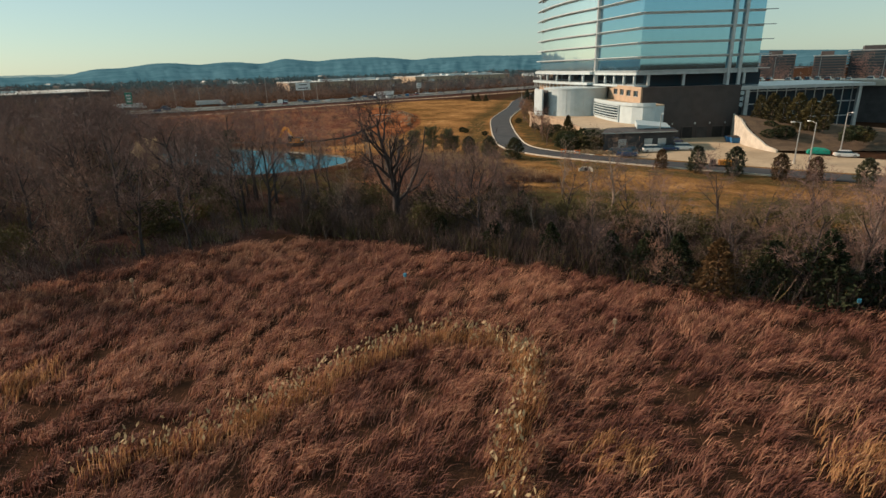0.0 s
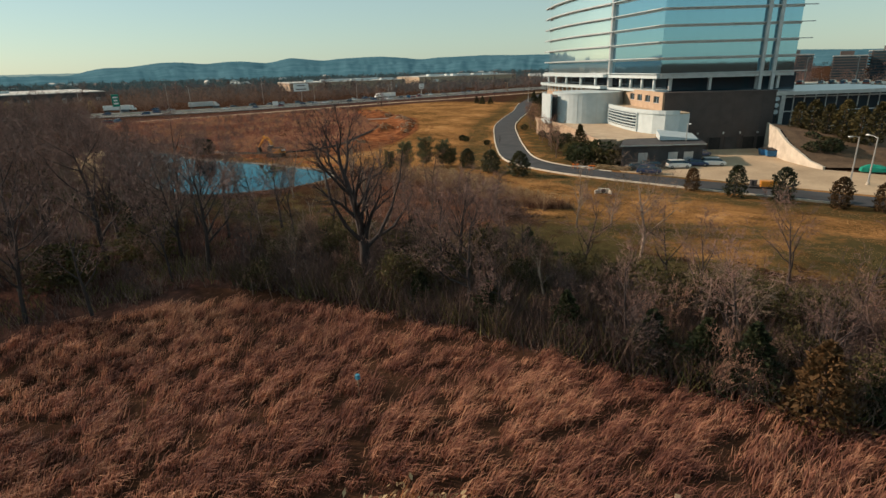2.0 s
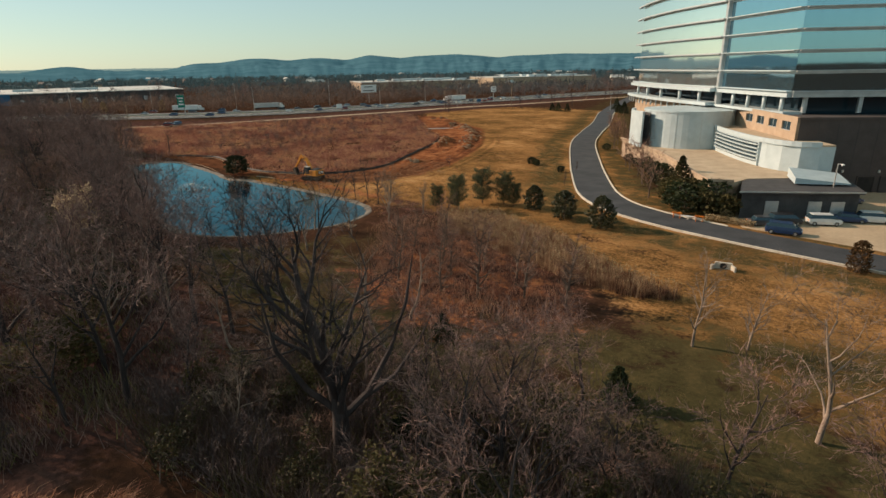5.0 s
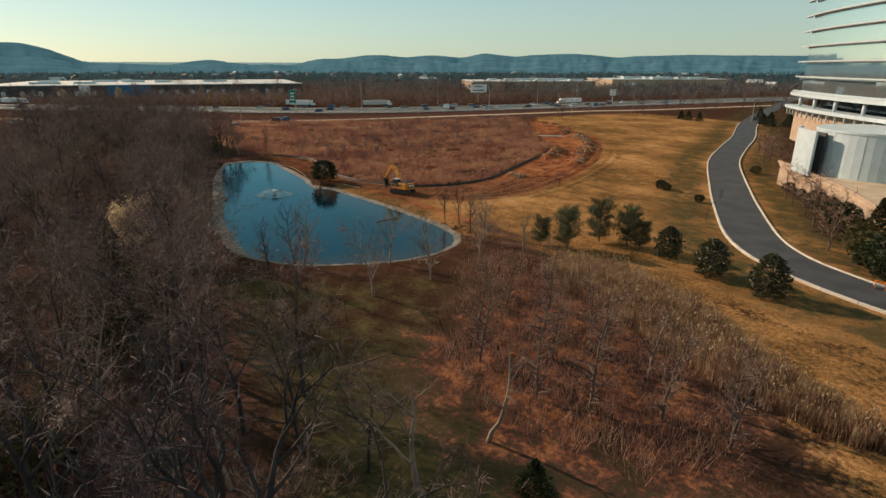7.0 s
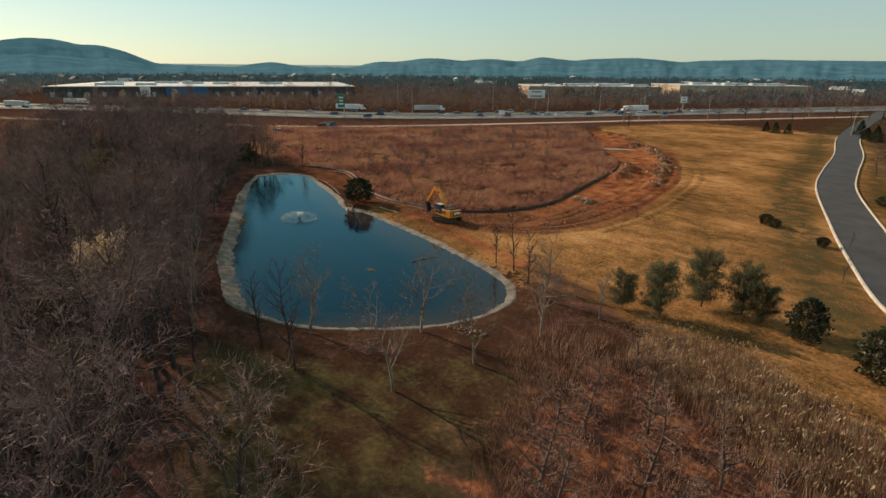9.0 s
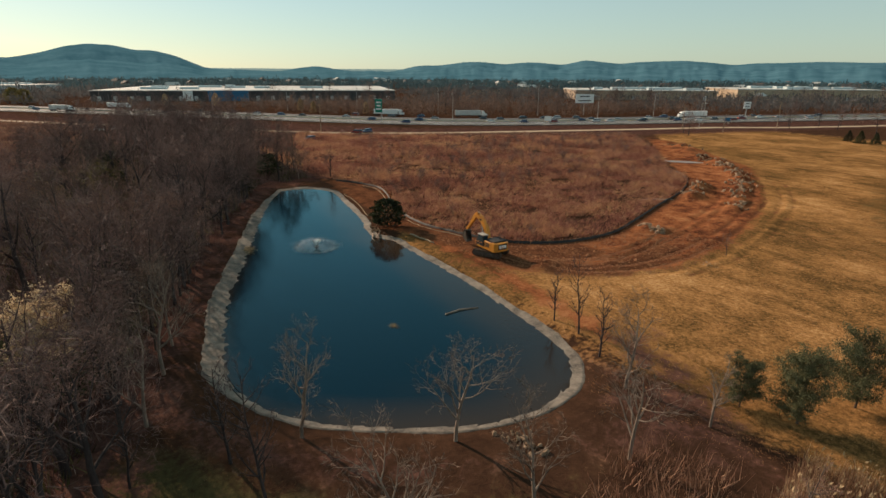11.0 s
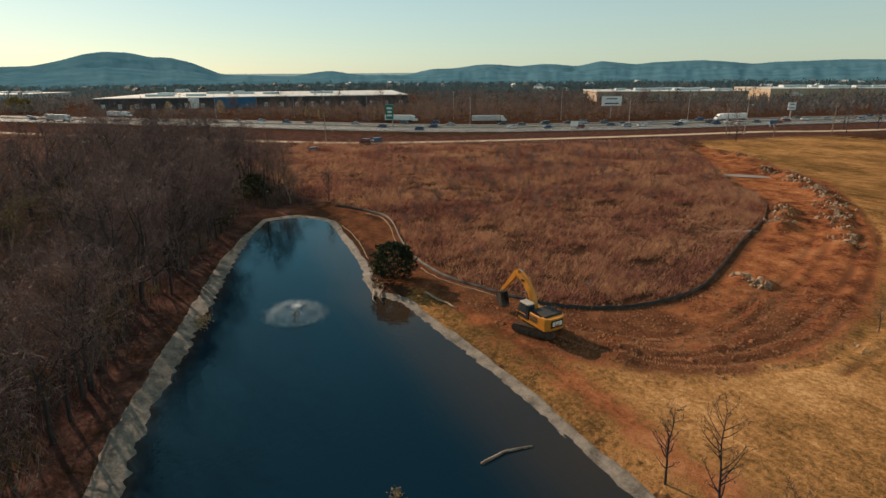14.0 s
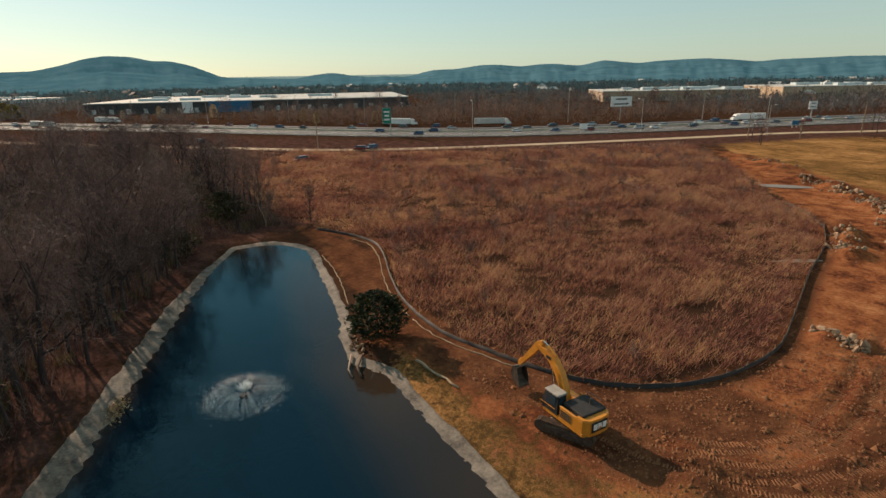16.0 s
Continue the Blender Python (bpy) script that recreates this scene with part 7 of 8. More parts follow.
def track_marks():
    """Cleat ridges pressed by the excavator's tracks."""
    rng = np.random.RandomState(14)
    s = Shell()
    for line in (RUTS[0], RUTS[1], RUTS[6], RUTS[7], RUTS[4]):
        fine_ = smooth_line(line, 0.24)
        keep = fine_[(fine_[:, 1] < 150) & (fine_[:, 0] > -128)]
        d = np.gradient(keep, axis=0)
        z = ground_height(keep[:, 0], keep[:, 1])
        for q, dd, zz in zip(keep, d, z):
            if rng.rand() < 0.85:
                s.box((q[0], q[1], float(zz) + 0.01), (0.08, rng.uniform(0.45, 0.7), rng.uniform(0.05, 0.11)), math.degrees(math.atan2(dd[1], dd[0])) + rng.uniform(-8, 8))
    tagged(new("track_marks", s.mesh("track_marks", CLAY)), "cleat marks of crawler tracks pressed into clay", "track marks", "", "stuff")


track_marks()


for k, (px_, py_, rx_, ry_, rz_) in enumerate(((-172, 216, 6.5, 2.0, 35), (-228, 178, 5, 1.5, 40), (-191, 190, 7, 1.4, -20), (-232, 197, 5, 1.2, 30), (-139.5, 168, 3.5, 0.6, 65))):
    ring = [(rx_ * (1 + 0.2 * math.sin(3 * a + k)) * math.cos(a), ry_ * (1 + 0.25 * math.sin(2 * a + k)) * math.sin(a)) for a in np.linspace(0, 2 * math.pi, 28)[:-1]]
    s = Shell().add([(x, y, 0) for x, y in ring], [tuple(range(len(ring)))])
    w = structure("puddle_%d" % (k + 1), s, PUDDLE, "shallow muddy puddle reflecting the sky", "puddle")
    w.matrix_basis = pose(px_, py_, float(ground_height(px_, py_)) + 0.05, 0, 0, rz_)


def fountain():
    m = bpy.data.materials.new("fountain spray")
    m.use_nodes = True
    b = m.node_tree.nodes["Principled BSDF"]
    b.inputs["Base Color"].default_value = (0.85, 0.87, 0.86, 1)
    b.inputs["Roughness"].default_value, b.inputs["Alpha"].default_value = 0.5, 0.13
    t = thing("pond_fountain", pose(-142.3, 95.3, WATER_Z), "floating pond fountain throwing a low ring of spray", "fountain")
    part("float", Shell().tube([(0, 0, -0.1), (0, 0, 0.12)], 0.45, 16).tube([(0, 0, 0.1), (0, 0, 0.3)], 0.14, 10), BLACK, t)
    rng = np.random.RandomState(1)
    n, k = 900, 7
    a = rng.rand(n) * 6.28
    R = rng.normal(3.05, 0.3, n); H = rng.normal(0.8, 0.12, n)
    u0 = 0.72 - 0.6 * rng.rand(n) ** 2
    v, f = [], []
    for j in range(k):
        u = np.clip(u0 + 0.28 * j / (k - 1), 0, 1)
        r, z = 0.12 + R * u, 0.3 + 4 * H * u * (1 - u) * (1 - 0.1 * u) - 0.3 * u
        w = 0.012 + 0.022 * u
        v.append(np.stack([np.stack([r * np.cos(a) - w * np.sin(a), r * np.sin(a) + w * np.cos(a), z], 1), np.stack([r * np.cos(a) + w * np.sin(a), r * np.sin(a) - w * np.cos(a), z + 0.01], 1)], 1))
    v = np.stack(v, 1).reshape(-1, 3)
    o = (np.arange(n) * 2 * k)[:, None]
    q = np.array([(2 * j, 2 * j + 1, 2 * j + 3, 2 * j + 2) for j in range(k - 1)])
    part("spray", tri_mesh("spray", v, (o[:, :, None] + q[None]).reshape(-1, 4), m), m, t, "fine arching white spray")
    jet = Shell()
    for i in range(150):
        a_, o_ = rng.rand() * 6.28, rng.uniform(0.3, 0.9)
        jet.tube([(0.08 * math.cos(a_), 0.08 * math.sin(a_), 0.3), (o_ * 0.6 * math.cos(a_), o_ * 0.6 * math.sin(a_), 0.75), (o_ * math.cos(a_), o_ * math.sin(a_), 1.0 + 0.1 * rng.rand())], [0.03, 0.03, 0.008], 3)
    mj = m.copy()
    mj.name = "jet water"
    mj.node_tree.nodes["Principled BSDF"].inputs["Alpha"].default_value = 0.9
    part("jet", jet, mj, t, "white funnel of water at the nozzle")
    n = 2000
    a = rng.rand(n) * 6.28; r = np.abs(rng.normal(3.1, 0.42, n)) * (1 + 0.35 * (np.cos(a - 3.6) > 0.8) * rng.rand(n))
    p = np.stack([r * np.cos(a), r * np.sin(a), 0.02 + 0.10 * rng.rand(n)], 1)
    part("foam", leaf_cloud("foam", p, 0.042, WHITE), WHITE, t, "ring of splashing foam on the water")
    return t


fountain()


def log(path, r, label, name="log", material=BARK):
    return tagged(new(name, Shell().tube(path, [r * (1 - 0.5 * i / len(path)) for i in range(len(path))], 7).mesh(name, material, True)), label, "log")


log([(-110.9, 100.9, -0.56), (-111.2, 103, -0.53), (-110.8, 105.1, -0.57)], 0.13, "half-sunken pale branch floating in the pond", "branch", PALE_BARK)
log([(-143.5, 106.2, -0.2), (-141.8, 105.2, -0.35), (-140.2, 105.0, -0.45)], 0.14, "fallen grey log at the pond's edge")
log([(-144.2, 105.4, -0.3), (-142.0, 104.4, -0.45), (-140.6, 104.3, -0.5)], 0.11, "fallen pale log at the pond's edge", material=PALE_BARK)


# windblown litter caught on the liner, and a pale clump afloat
np.random.seed(31)
heap = np.column_stack([np.random.randn(700, 2) * (0.9, 0.55) + (-145.2, 85.2), np.random.rand(700) * 0.16 + WATER_Z + 0.02])
tagged(new("leaf_debris", leaf_cloud("leaf_debris", heap, 0.12, PALE_LEAF)), "raft of dry leaves and sticks caught on the pond liner", "debris", "", "stuff")
for a_, b_ in ((0.3, 0.2), (-0.7, 0.5), (0.6, -0.4)):
    log([(-145.6 + a_, 84.6 + b_, -0.42), (-144.6 + a_, 85.4 + b_, -0.47), (-143.5 + a_, 85.9 + b_ * 0.5, -0.52)], 0.05, "grey stick washed up on the pond liner", "stick")
clump = np.column_stack([np.random.randn(160, 2) * (0.28, 0.2) + (-111.0, 94.6), np.random.rand(160) * 0.10 + WATER_Z])
tagged(new("floating_clump", leaf_cloud("floating_clump", clump, 0.07, PALE_LEAF)), "small pale clump of leaves floating on the pond", "debris", "", "stuff")


# vehicles
def vehicle(name, paint, label, length=4.6, width=1.8, height=1.5, roof=(0.30, 0.86), bed=False):
    t = thing(name, pose(0, 0, 0), label, "car" if name == "car" else "van")
    L, w = length / 2, width / 2
    hood = 0.62 * height
    def sect(x, z0, z1, k):
        return [(x, -w * k, z0), (x, -w * k * 1.0, (z0 + z1) / 2), (x, -w * k * 0.93, z1), (x, w * k * 0.93, z1), (x, w * k, (z0 + z1) / 2), (x, w * k, z0)]
    part("body", Shell().loft([sect(-L, 0.42, hood * 0.92, 0.86), sect(-L + 0.15, 0.28, hood, 0.97), sect(-L * 0.4, 0.24, hood * 1.06, 1.0), sect(L * 0.35, 0.24, hood * 1.04, 1.0), sect(L - 0.35, 0.26, hood * 0.9, 0.97), sect(L, 0.4, hood * 0.72, 0.82)]), paint, t)
    a, b = -L + length * (1 - roof[1]), L - length * roof[0]
    g = Shell().loft([[(a - 0.05, -w * 0.9, hood), (b + 0.55, -w * 0.9, hood), (b + 0.55, w * 0.9, hood), (a - 0.05, w * 0.9, hood)], [(a + 0.35, -w * 0.74, height - 0.06), (b - 0.25, -w * 0.74, height - 0.06), (b - 0.25, w * 0.74, height - 0.06), (a + 0.35, w * 0.74, height - 0.06)]])
    part("glass", g, DARKGLASS, t)
    part("roof", Shell().box(((a + b) / 2 + 0.05, 0, height - 0.03), (b - a - 0.55, width * 0.76, 0.08), cut=0.06), paint, t)
    for x in (-L + 0.85, L - 0.85):
        for s in (-1, 1):
            ty = part("wheel", Shell().tube([(x, s * (w - 0.2), 0.33), (x, s * (w + 0.01), 0.33)], 0.33, 14), BLACK, t)
            part("rim", Shell().tube([(x, s * (w + 0.0), 0.33), (x, s * (w + 0.025), 0.33)], 0.2, 10), GALV, ty)
    for s in (-1, 1):
        part("headlight", Shell().box((L - 0.12, s * w * 0.62, hood * 0.72), (0.2, 0.4, 0.16), cut=0.03), WHITE, t)
        part("tail_light", Shell().box((-L + 0.06, s * w * 0.66, hood * 0.8), (0.14, 0.34, 0.18), cut=0.03), ORANGE, t)
    return t


PAINTS = [("white", (0.62, 0.62, 0.60), (0.75, 0.75, 0.73)), ("black", (0.012, 0.013, 0.016), (0.03, 0.03, 0.034)), ("silver", (0.28, 0.29, 0.30), (0.42, 0.43, 0.44)), ("dark blue", (0.015, 0.035, 0.09), (0.03, 0.06, 0.14)), ("dark grey", (0.05, 0.05, 0.055), (0.10, 0.10, 0.105)), ("dark red", (0.14, 0.015, 0.012), (0.22, 0.03, 0.022))]
cars = [vehicle("car", mat(c + " car paint", a, b, 1.0, 0.28, 0.2, bump=0, spec=0.6), c + " saloon car on the road", 4.6, 1.8, 1.45) for c, a, b in PAINTS]
suvs = [vehicle("car", mat(c + " sport utility paint", a, b, 1.0, 0.28, 0.2, bump=0, spec=0.6), c + " sport utility car parked or driving", 4.8, 1.92, 1.75, (0.24, 0.97)) for c, a, b in PAINTS]


def lorry(trailer, label, length=15.5):
    t = thing("lorry", pose(0, 0, 0), label, "lorry")
    part("cab", Shell().loft([[(x, y, z) for x, y in ((8.6, -1.1), (8.6, 1.1), (6.6, 1.2), (6.6, -1.2))] for z in (0.8, 1.6)] + [[(x, y, 2.0) for x, y in ((8.1, -1.15), (8.1, 1.15), (6.2, 1.2), (6.2, -1.2))]]), WHITE, t)
    part("sleeper", Shell().loft([[(x, y, z) for x, y in ((7.5, -1.2), (7.5, 1.2), (5.6, 1.25), (5.6, -1.25))] for z in (0.9, 2.4)] + [[(x, y, 3.6) for x, y in ((6.6, -1.15), (6.6, 1.15), (5.6, 1.2), (5.6, -1.2))]]), WHITE, t)
    part("windscreen", Shell().box((7.28, 0, 2.45), (0.5, 2.1, 0.75), cut=0.1), DARKGLASS, t)
    part("trailer", Shell().box((-2.8, 0, 2.5), (length, 2.5, 2.75), cut=0.05), trailer, t)
    part("chassis", Shell().box((0, 0, 0.95), (15, 1.0, 0.3)), STEEL, t)
    for x in (8.0, 5.0, 3.8, -8.2, -9.4):
        for y in (-1.08, 1.08):
            part("wheel", Shell().tube([(x, y - 0.2, 0.5), (x, y + 0.2, 0.5)], 0.5, 12), BLACK, t)
    return t


lorries = [lorry(WHITE, "white articulated lorry with box trailer on the highway"), lorry(SILVER, "articulated lorry with a dull silver tank trailer")]


def on_highway(proto, x, y, z=0.37, back=False):
    d = np.argmin(np.hypot(HWAY[:, 0] - x, HWAY[:, 1] - y))
    d = min(d, len(HWAY) - 2)
    e = HWAY[d + 1] - HWAY[d]
    ang = math.degrees(math.atan2(e[1], e[0])) + (180 if back else 0)
    copy_thing(proto, pose(x, y, z, 0, 0, ang))


rngv = random.Random(3)
for i, (x, y) in enumerate(((-427, 140), (-377, 181), (-349, 186), (-326, 196), (-311, 239), (-322, 268), (-302, 254), (-295, 268), (-315, 287), (-309, 297), (-297, 290), (-288, 292), (-286, 300), (-284, 324), (-294, 352), (-276, 352), (-270, 366), (-265, 384), (-266, 402), (-412, 137), (-357, 220), (-343, 222),
                            (-395, 160), (-455, 90), (-468, 64), (-282, 345), (-272, 395), (-305, 275), (-252, 430), (-258, 450), (-430, 115), (-500, 45), (-520, 15), (-262, 415), (-440, 128), (-405, 150), (-385, 190), (-365, 205), (-335, 208), (-330, 246), (-318, 250), (-318, 280), (-300, 300), (-292, 312), (-290, 335), (-280, 318), (-274, 340), (-268, 350), (-262, 372), (-275, 410), (-480, 80), (-460, 110), (-540, 10))):
    p = rngv.choice(cars + suvs)
    on_highway(p, x, y, back=rngv.random() < 0.5)
for x, y, k, b in ((-376, 209, 0, False), (-346, 249, 1, False), (-500, 32, 1, False), (-286, 366, 0, True), (-516, 64, 0, False)):
    on_highway(lorries[k], x, y, back=b)
for p, x, y, a in ((suvs[1], -32.3, 137.0, 35), (suvs[0], -27.6, 140.2, 30), (suvs[0], -21.6, 146.2, 20), (cars[3], -24.6, 144.4, 22), (cars[3], -25.6, 158.5, 60), (suvs[3], -31.5, 131.3, 8), (cars[4], -34.8, 134.6, 35), (cars[0], 11.3, 147.5, 10)):
    copy_thing(p, pose(x, y, 0.12, 0, 0, a))
for x in range(-12, 62, 3):
    if rngv.random() < 0.7:
        copy_thing(rngv.choice(cars + suvs), pose(x, 244 - x * 0.15 + rngv.uniform(-0.5, 0.5), 12.72, 0, 0, 80))
for x, y in ((-349, 58), (-350, 64), (-274, 131), (-291, 161), (-352, 107), (-290, 156)):
    copy_thing(rngv.choice(suvs), pose(x, y, 0.2, 0, 0, rngv.uniform(0, 360)))
drop_proto(*cars, *suvs, *lorries)


def light_pole(x, y, h, label="tall grey roadside light pole", turn=0.0, head=True, z=0.0):
    t = thing("street_lamp", pose(x, y, z, 0, 0, turn), label, "street lamp")
    part("pole", Shell().tube([(0, 0, -0.3), (0, 0, h)], [0.16, 0.09], 8), GALV, t)
    part("base", Shell().tube([(0, 0, -0.2), (0, 0, 0.5)], 0.3, 10), CONCRETE, t)
    if head:
        part("arm", Shell().tube([(0, 0, h - 0.2), (1.0, 0, h + 0.1), (2.0, 0, h + 0.15)], 0.06, 6), GALV, t)
        part("lamp_head", Shell().box((2.2, 0, h + 0.15), (0.8, 0.35, 0.16), cut=0.04), WHITE, t)
    return t


for x, y, h in ((-384, 246, 16), (-312, 216, 15), (-344, 296, 18), (-452, 165, 16), (-283, 288, 14), (-239, 312, 12), (-258, 340, 14), (-410, 200, 16), (-300, 350, 14), (-478, 120, 16)):
    light_pole(x, y, h, turn=rngv.uniform(0, 360))
for x, y, h, z in ((-27.8, 148, 8.5, 0.1), (1.8, 134, 8.5, 0.1), (10.6, 153.9, 9, 0.1), (4.5, 136, 8.3, 0.1), (-8, 246, 9, 12.6), (6, 244, 9, 12.6), (24, 243, 9, 12.6), (-151, 339, 9, 0)):
    light_pole(x, y, h, "pale parking court light pole", rngv.uniform(0, 360), z=z)


def board(name, x, y, z0, w, h, turn, material, label, bars=0, posts=(0.0,)):
    t = thing(name, pose(x, y, 0, 0, 0, turn), label, "road sign" if name == "road_sign" else "billboard")
    part("panel", Shell().box((0, 0, z0 + h / 2), (w, 0.25, h), cut=0.02), material, t)
    part("frame", Shell().box((0, 0.1, z0), (w + 0.3, 0.4, 0.25)).box((0, 0.1, z0 + h), (w + 0.3, 0.4, 0.25)), GALV, t)
    for p in posts:
        part("post", Shell().tube([(p, 0.3, -0.3), (p, 0.3, z0 + h * 0.8)], 0.3, 8), GALV, t)
    for i in range(bars):
        part("text_bar", Shell().box((0, -0.15, z0 + h * (0.25 + 0.5 * i / max(bars - 1, 1))), (w * (0.7 - 0.15 * (i % 2)), 0.06, h * 0.12)), WHITE if material is GREENSIGN else DARKWALL, t)
    return t


# faces of the boards look south-east, towards the path
board("road_sign", -331, 183, 5.8, 3.6, 6.6, 62, GREENSIGN, "green overhead highway sign on a steel post", 3, (1.4,))
board("billboard", -336, 327, 7.4, 12.0, 5.4, 66, WHITE, "white roadside billboard on a single tall post", 2)
board("billboard", -270, 395, 6.0, 4.6, 3.8, 70, WHITE, "small white billboard on a post", 2)
board("road_sign", -292, 262, 1.6, 3.4, 2.4, 62, WHITE, "pale service sign beside the highway", 0, (-1, 1))
board("road_sign", -252, 352, 1.4, 3.2, 1.8, 66, mat("blue sign sheet", (0.02, 0.12, 0.25), (0.03, 0.18, 0.34), 2.0, 0.5, bump=0), "small blue service sign beside the highway", 1, (-1, 1))


def utility_pole(x, y, h):
    t = thing("utility_pole", pose(x, y, 0, 0, 0, rngv.uniform(0, 180)), "weathered wooden utility pole with crossarms", "utility pole")
    part("pole", Shell().tube([(0, 0, -0.3), (0, 0, h)], [0.2, 0.13], 8), STAKE, t)
    for k in range(2):
        part("crossarm", Shell().box((0, 0, h - 0.6 - 1.1 * k), (2.4, 0.12, 0.14)), STAKE, t)
    return t


for x, y, h in ((-222, 347, 13), (-303, 144, 12), (-239, 300, 11), (-205, 420, 13)):
    utility_pole(x, y, h)


# court clutter
def skip_bin(x, y, a, material, label):
    t = thing("dumpster", pose(x, y, 0.1, 0, 0, a), label, "dumpster")
    part("body", Shell().loft([[(-1.5, -0.8, 0.15), (1.5, -0.8, 0.15), (1.5, 0.8, 0.15), (-1.5, 0.8, 0.15)], [(-1.7, -1.0, 1.5), (1.7, -1.0, 1.5), (1.7, 1.0, 1.5), (-1.7, 1.0, 1.5)]]), material, t)
    for s in (-0.8, 0.8):
        part("lid", Shell().box((s, 0, 1.56), (1.6, 2.0, 0.1), tilt=4, cut=0.02), BLACK, t)
    for s in (-1.62, 1.62):
        part("side_rib", Shell().box((s, 0, 1.0), (0.14, 1.6, 0.12)), material, t)
    return t


skip_bin(-11.2, 164.0, 20, mat("blue painted steel", (0.02, 0.10, 0.24), (0.04, 0.17, 0.36), 1.5, 0.5), "blue steel dumpster beside the retaining wall")
skip_bin(-12.6, 165.6, 20, mat("blue dumpster paint", (0.02, 0.10, 0.24), (0.04, 0.17, 0.36), 1.5, 0.5), "second blue steel dumpster by the wall")
comp = thing("waste_compactor", pose(-7.8, 163.5, 0.1, 0, 0, 20), "grey steel waste compactor beside the dumpsters", "compactor")
part("body", Shell().box((0, 0, 1.1), (2.6, 2.0, 2.0), cut=0.06), SILVER, comp)
part("hopper", Shell().box((0, 0, 2.3), (1.6, 1.4, 0.5), cut=0.05), SILVER, comp)
for x, y, a in ((-46.8, 130.9, 10), (-43.2, 130.6, 10)):
    t = thing("barricade", pose(x, y, 0.16, 0, 0, a), "orange and white barricade on the road edge", "barricade", "barricades by the court")
    for s in (-0.5, 0.5):
        part("leg", Shell().box((s, 0, 0.5), (0.08, 0.5, 1.0)), ORANGE, t)
    for z in (0.45, 0.85):
        part("board", Shell().box((0, 0, z), (1.5, 0.06, 0.22)), ORANGE if z > 0.6 else WHITE, t)
gate = thing("barrier_beam", pose(-45.0, 130.9, 0.16, 0, 0, 3), "low white barrier beam between the barricades", "barrier")
part("beam", Shell().box((0, 0, 0.55), (2.6, 0.1, 0.18)), WHITE, gate)
part("foot", Shell().box((0, 0, 0.2), (0.3, 0.3, 0.4)), CONCRETE, gate)
hw_ = thing("culvert_headwall", pose(-34.5, 110.6, 0, 0, 0, 12), "pale concrete culvert headwall set in the grass bank", "headwall")
part("wall", Shell().box((0, 0, 0.4), (2.0, 0.3, 0.8), cut=0.03), CONCRETE, hw_)
for s in (-1, 1):
    part("wing", Shell().box((s * 1.15, -0.5, 0.3), (0.25, 1.1, 0.6), 25 * s, cut=0.03), CONCRETE, hw_)
part("pipe", Shell().tube([(0, -0.25, 0.4), (0, 0.1, 0.4)], 0.38, 16), BLACK, hw_)
skid = thing("equipment_skid", pose(-10.5, 125.5, 0.1, 0, 0, 12), "yellow and black equipment rack beside the court", "equipment")
part("frame", Shell().box((0, 0, 0.25), (5.4, 1.6, 0.3), cut=0.04), BLACK, skid)
part("tank", Shell().box((0.3, 0, 0.9), (2.6, 1.3, 1.0), cut=0.12), YELLOW, skid)
for s in (-2.3, -1.7, 2.1, 2.5):
    part("drum", Shell().tube([(s, 0.2, 0.4), (s, 0.2, 1.4)], 0.3, 12), DARKWALL, skid)
tarp = thing("covered_cart", pose(6.3, 149.8, 0.1, 0, 0, 10), "utility cart under a green tarpaulin", "cart")
part("tarpaulin", Shell().loft([[(-2.2, -0.8, 0.2), (2.2, -0.8, 0.2), (2.2, 0.8, 0.2), (-2.2, 0.8, 0.2)], [(-2.0, -0.7, 1.0), (2.1, -0.75, 0.9), (2.0, 0.7, 1.1), (-2.1, 0.7, 0.9)], [(-1.0, -0.3, 1.5), (0.9, -0.35, 1.3), (1.0, 0.3, 1.45), (-0.8, 0.3, 1.6)]]), mat("green tarpaulin", (0.0, 0.16, 0.11), (0.02, 0.28, 0.20), 1.5, 0.6), tarp)
part("bed", Shell().box((0, 0, 0.2), (4.2, 1.5, 0.2)), STEEL, tarp)

# hedges and shrubs round the building
rngb = random.Random(21)
shr = [evergreen(81, "shrub", 2.4, 1.5, CEDAR, "clipped dark evergreen shrub by the terrace wall", "round", 700, 0.2), evergreen(82, "shrub", 2.0, 1.4, OLIVE, "rounded olive shrub by the terrace wall", "round", 600, 0.2)]
col_ = evergreen(83, "arborvitae_tree", 8.5, 1.9, OLIVE, "tall rusty green arborvitae beside the pavilion", "column", 1300, 0.34)
con_ = evergreen(84, "spruce_tree", 7.0, 2.2, OLIVE, "loose golden green conifer by the terrace", "cone", 1500, 0.3)
ub = bare_tree(85, "ornamental_tree", height=4.2, trunk_r=0.08, kids=(9, 6, 6), levels=3, first=0.15, twig=RED_TWIG, label="small russet ornamental tree on the verge", twig_gain=1.2)
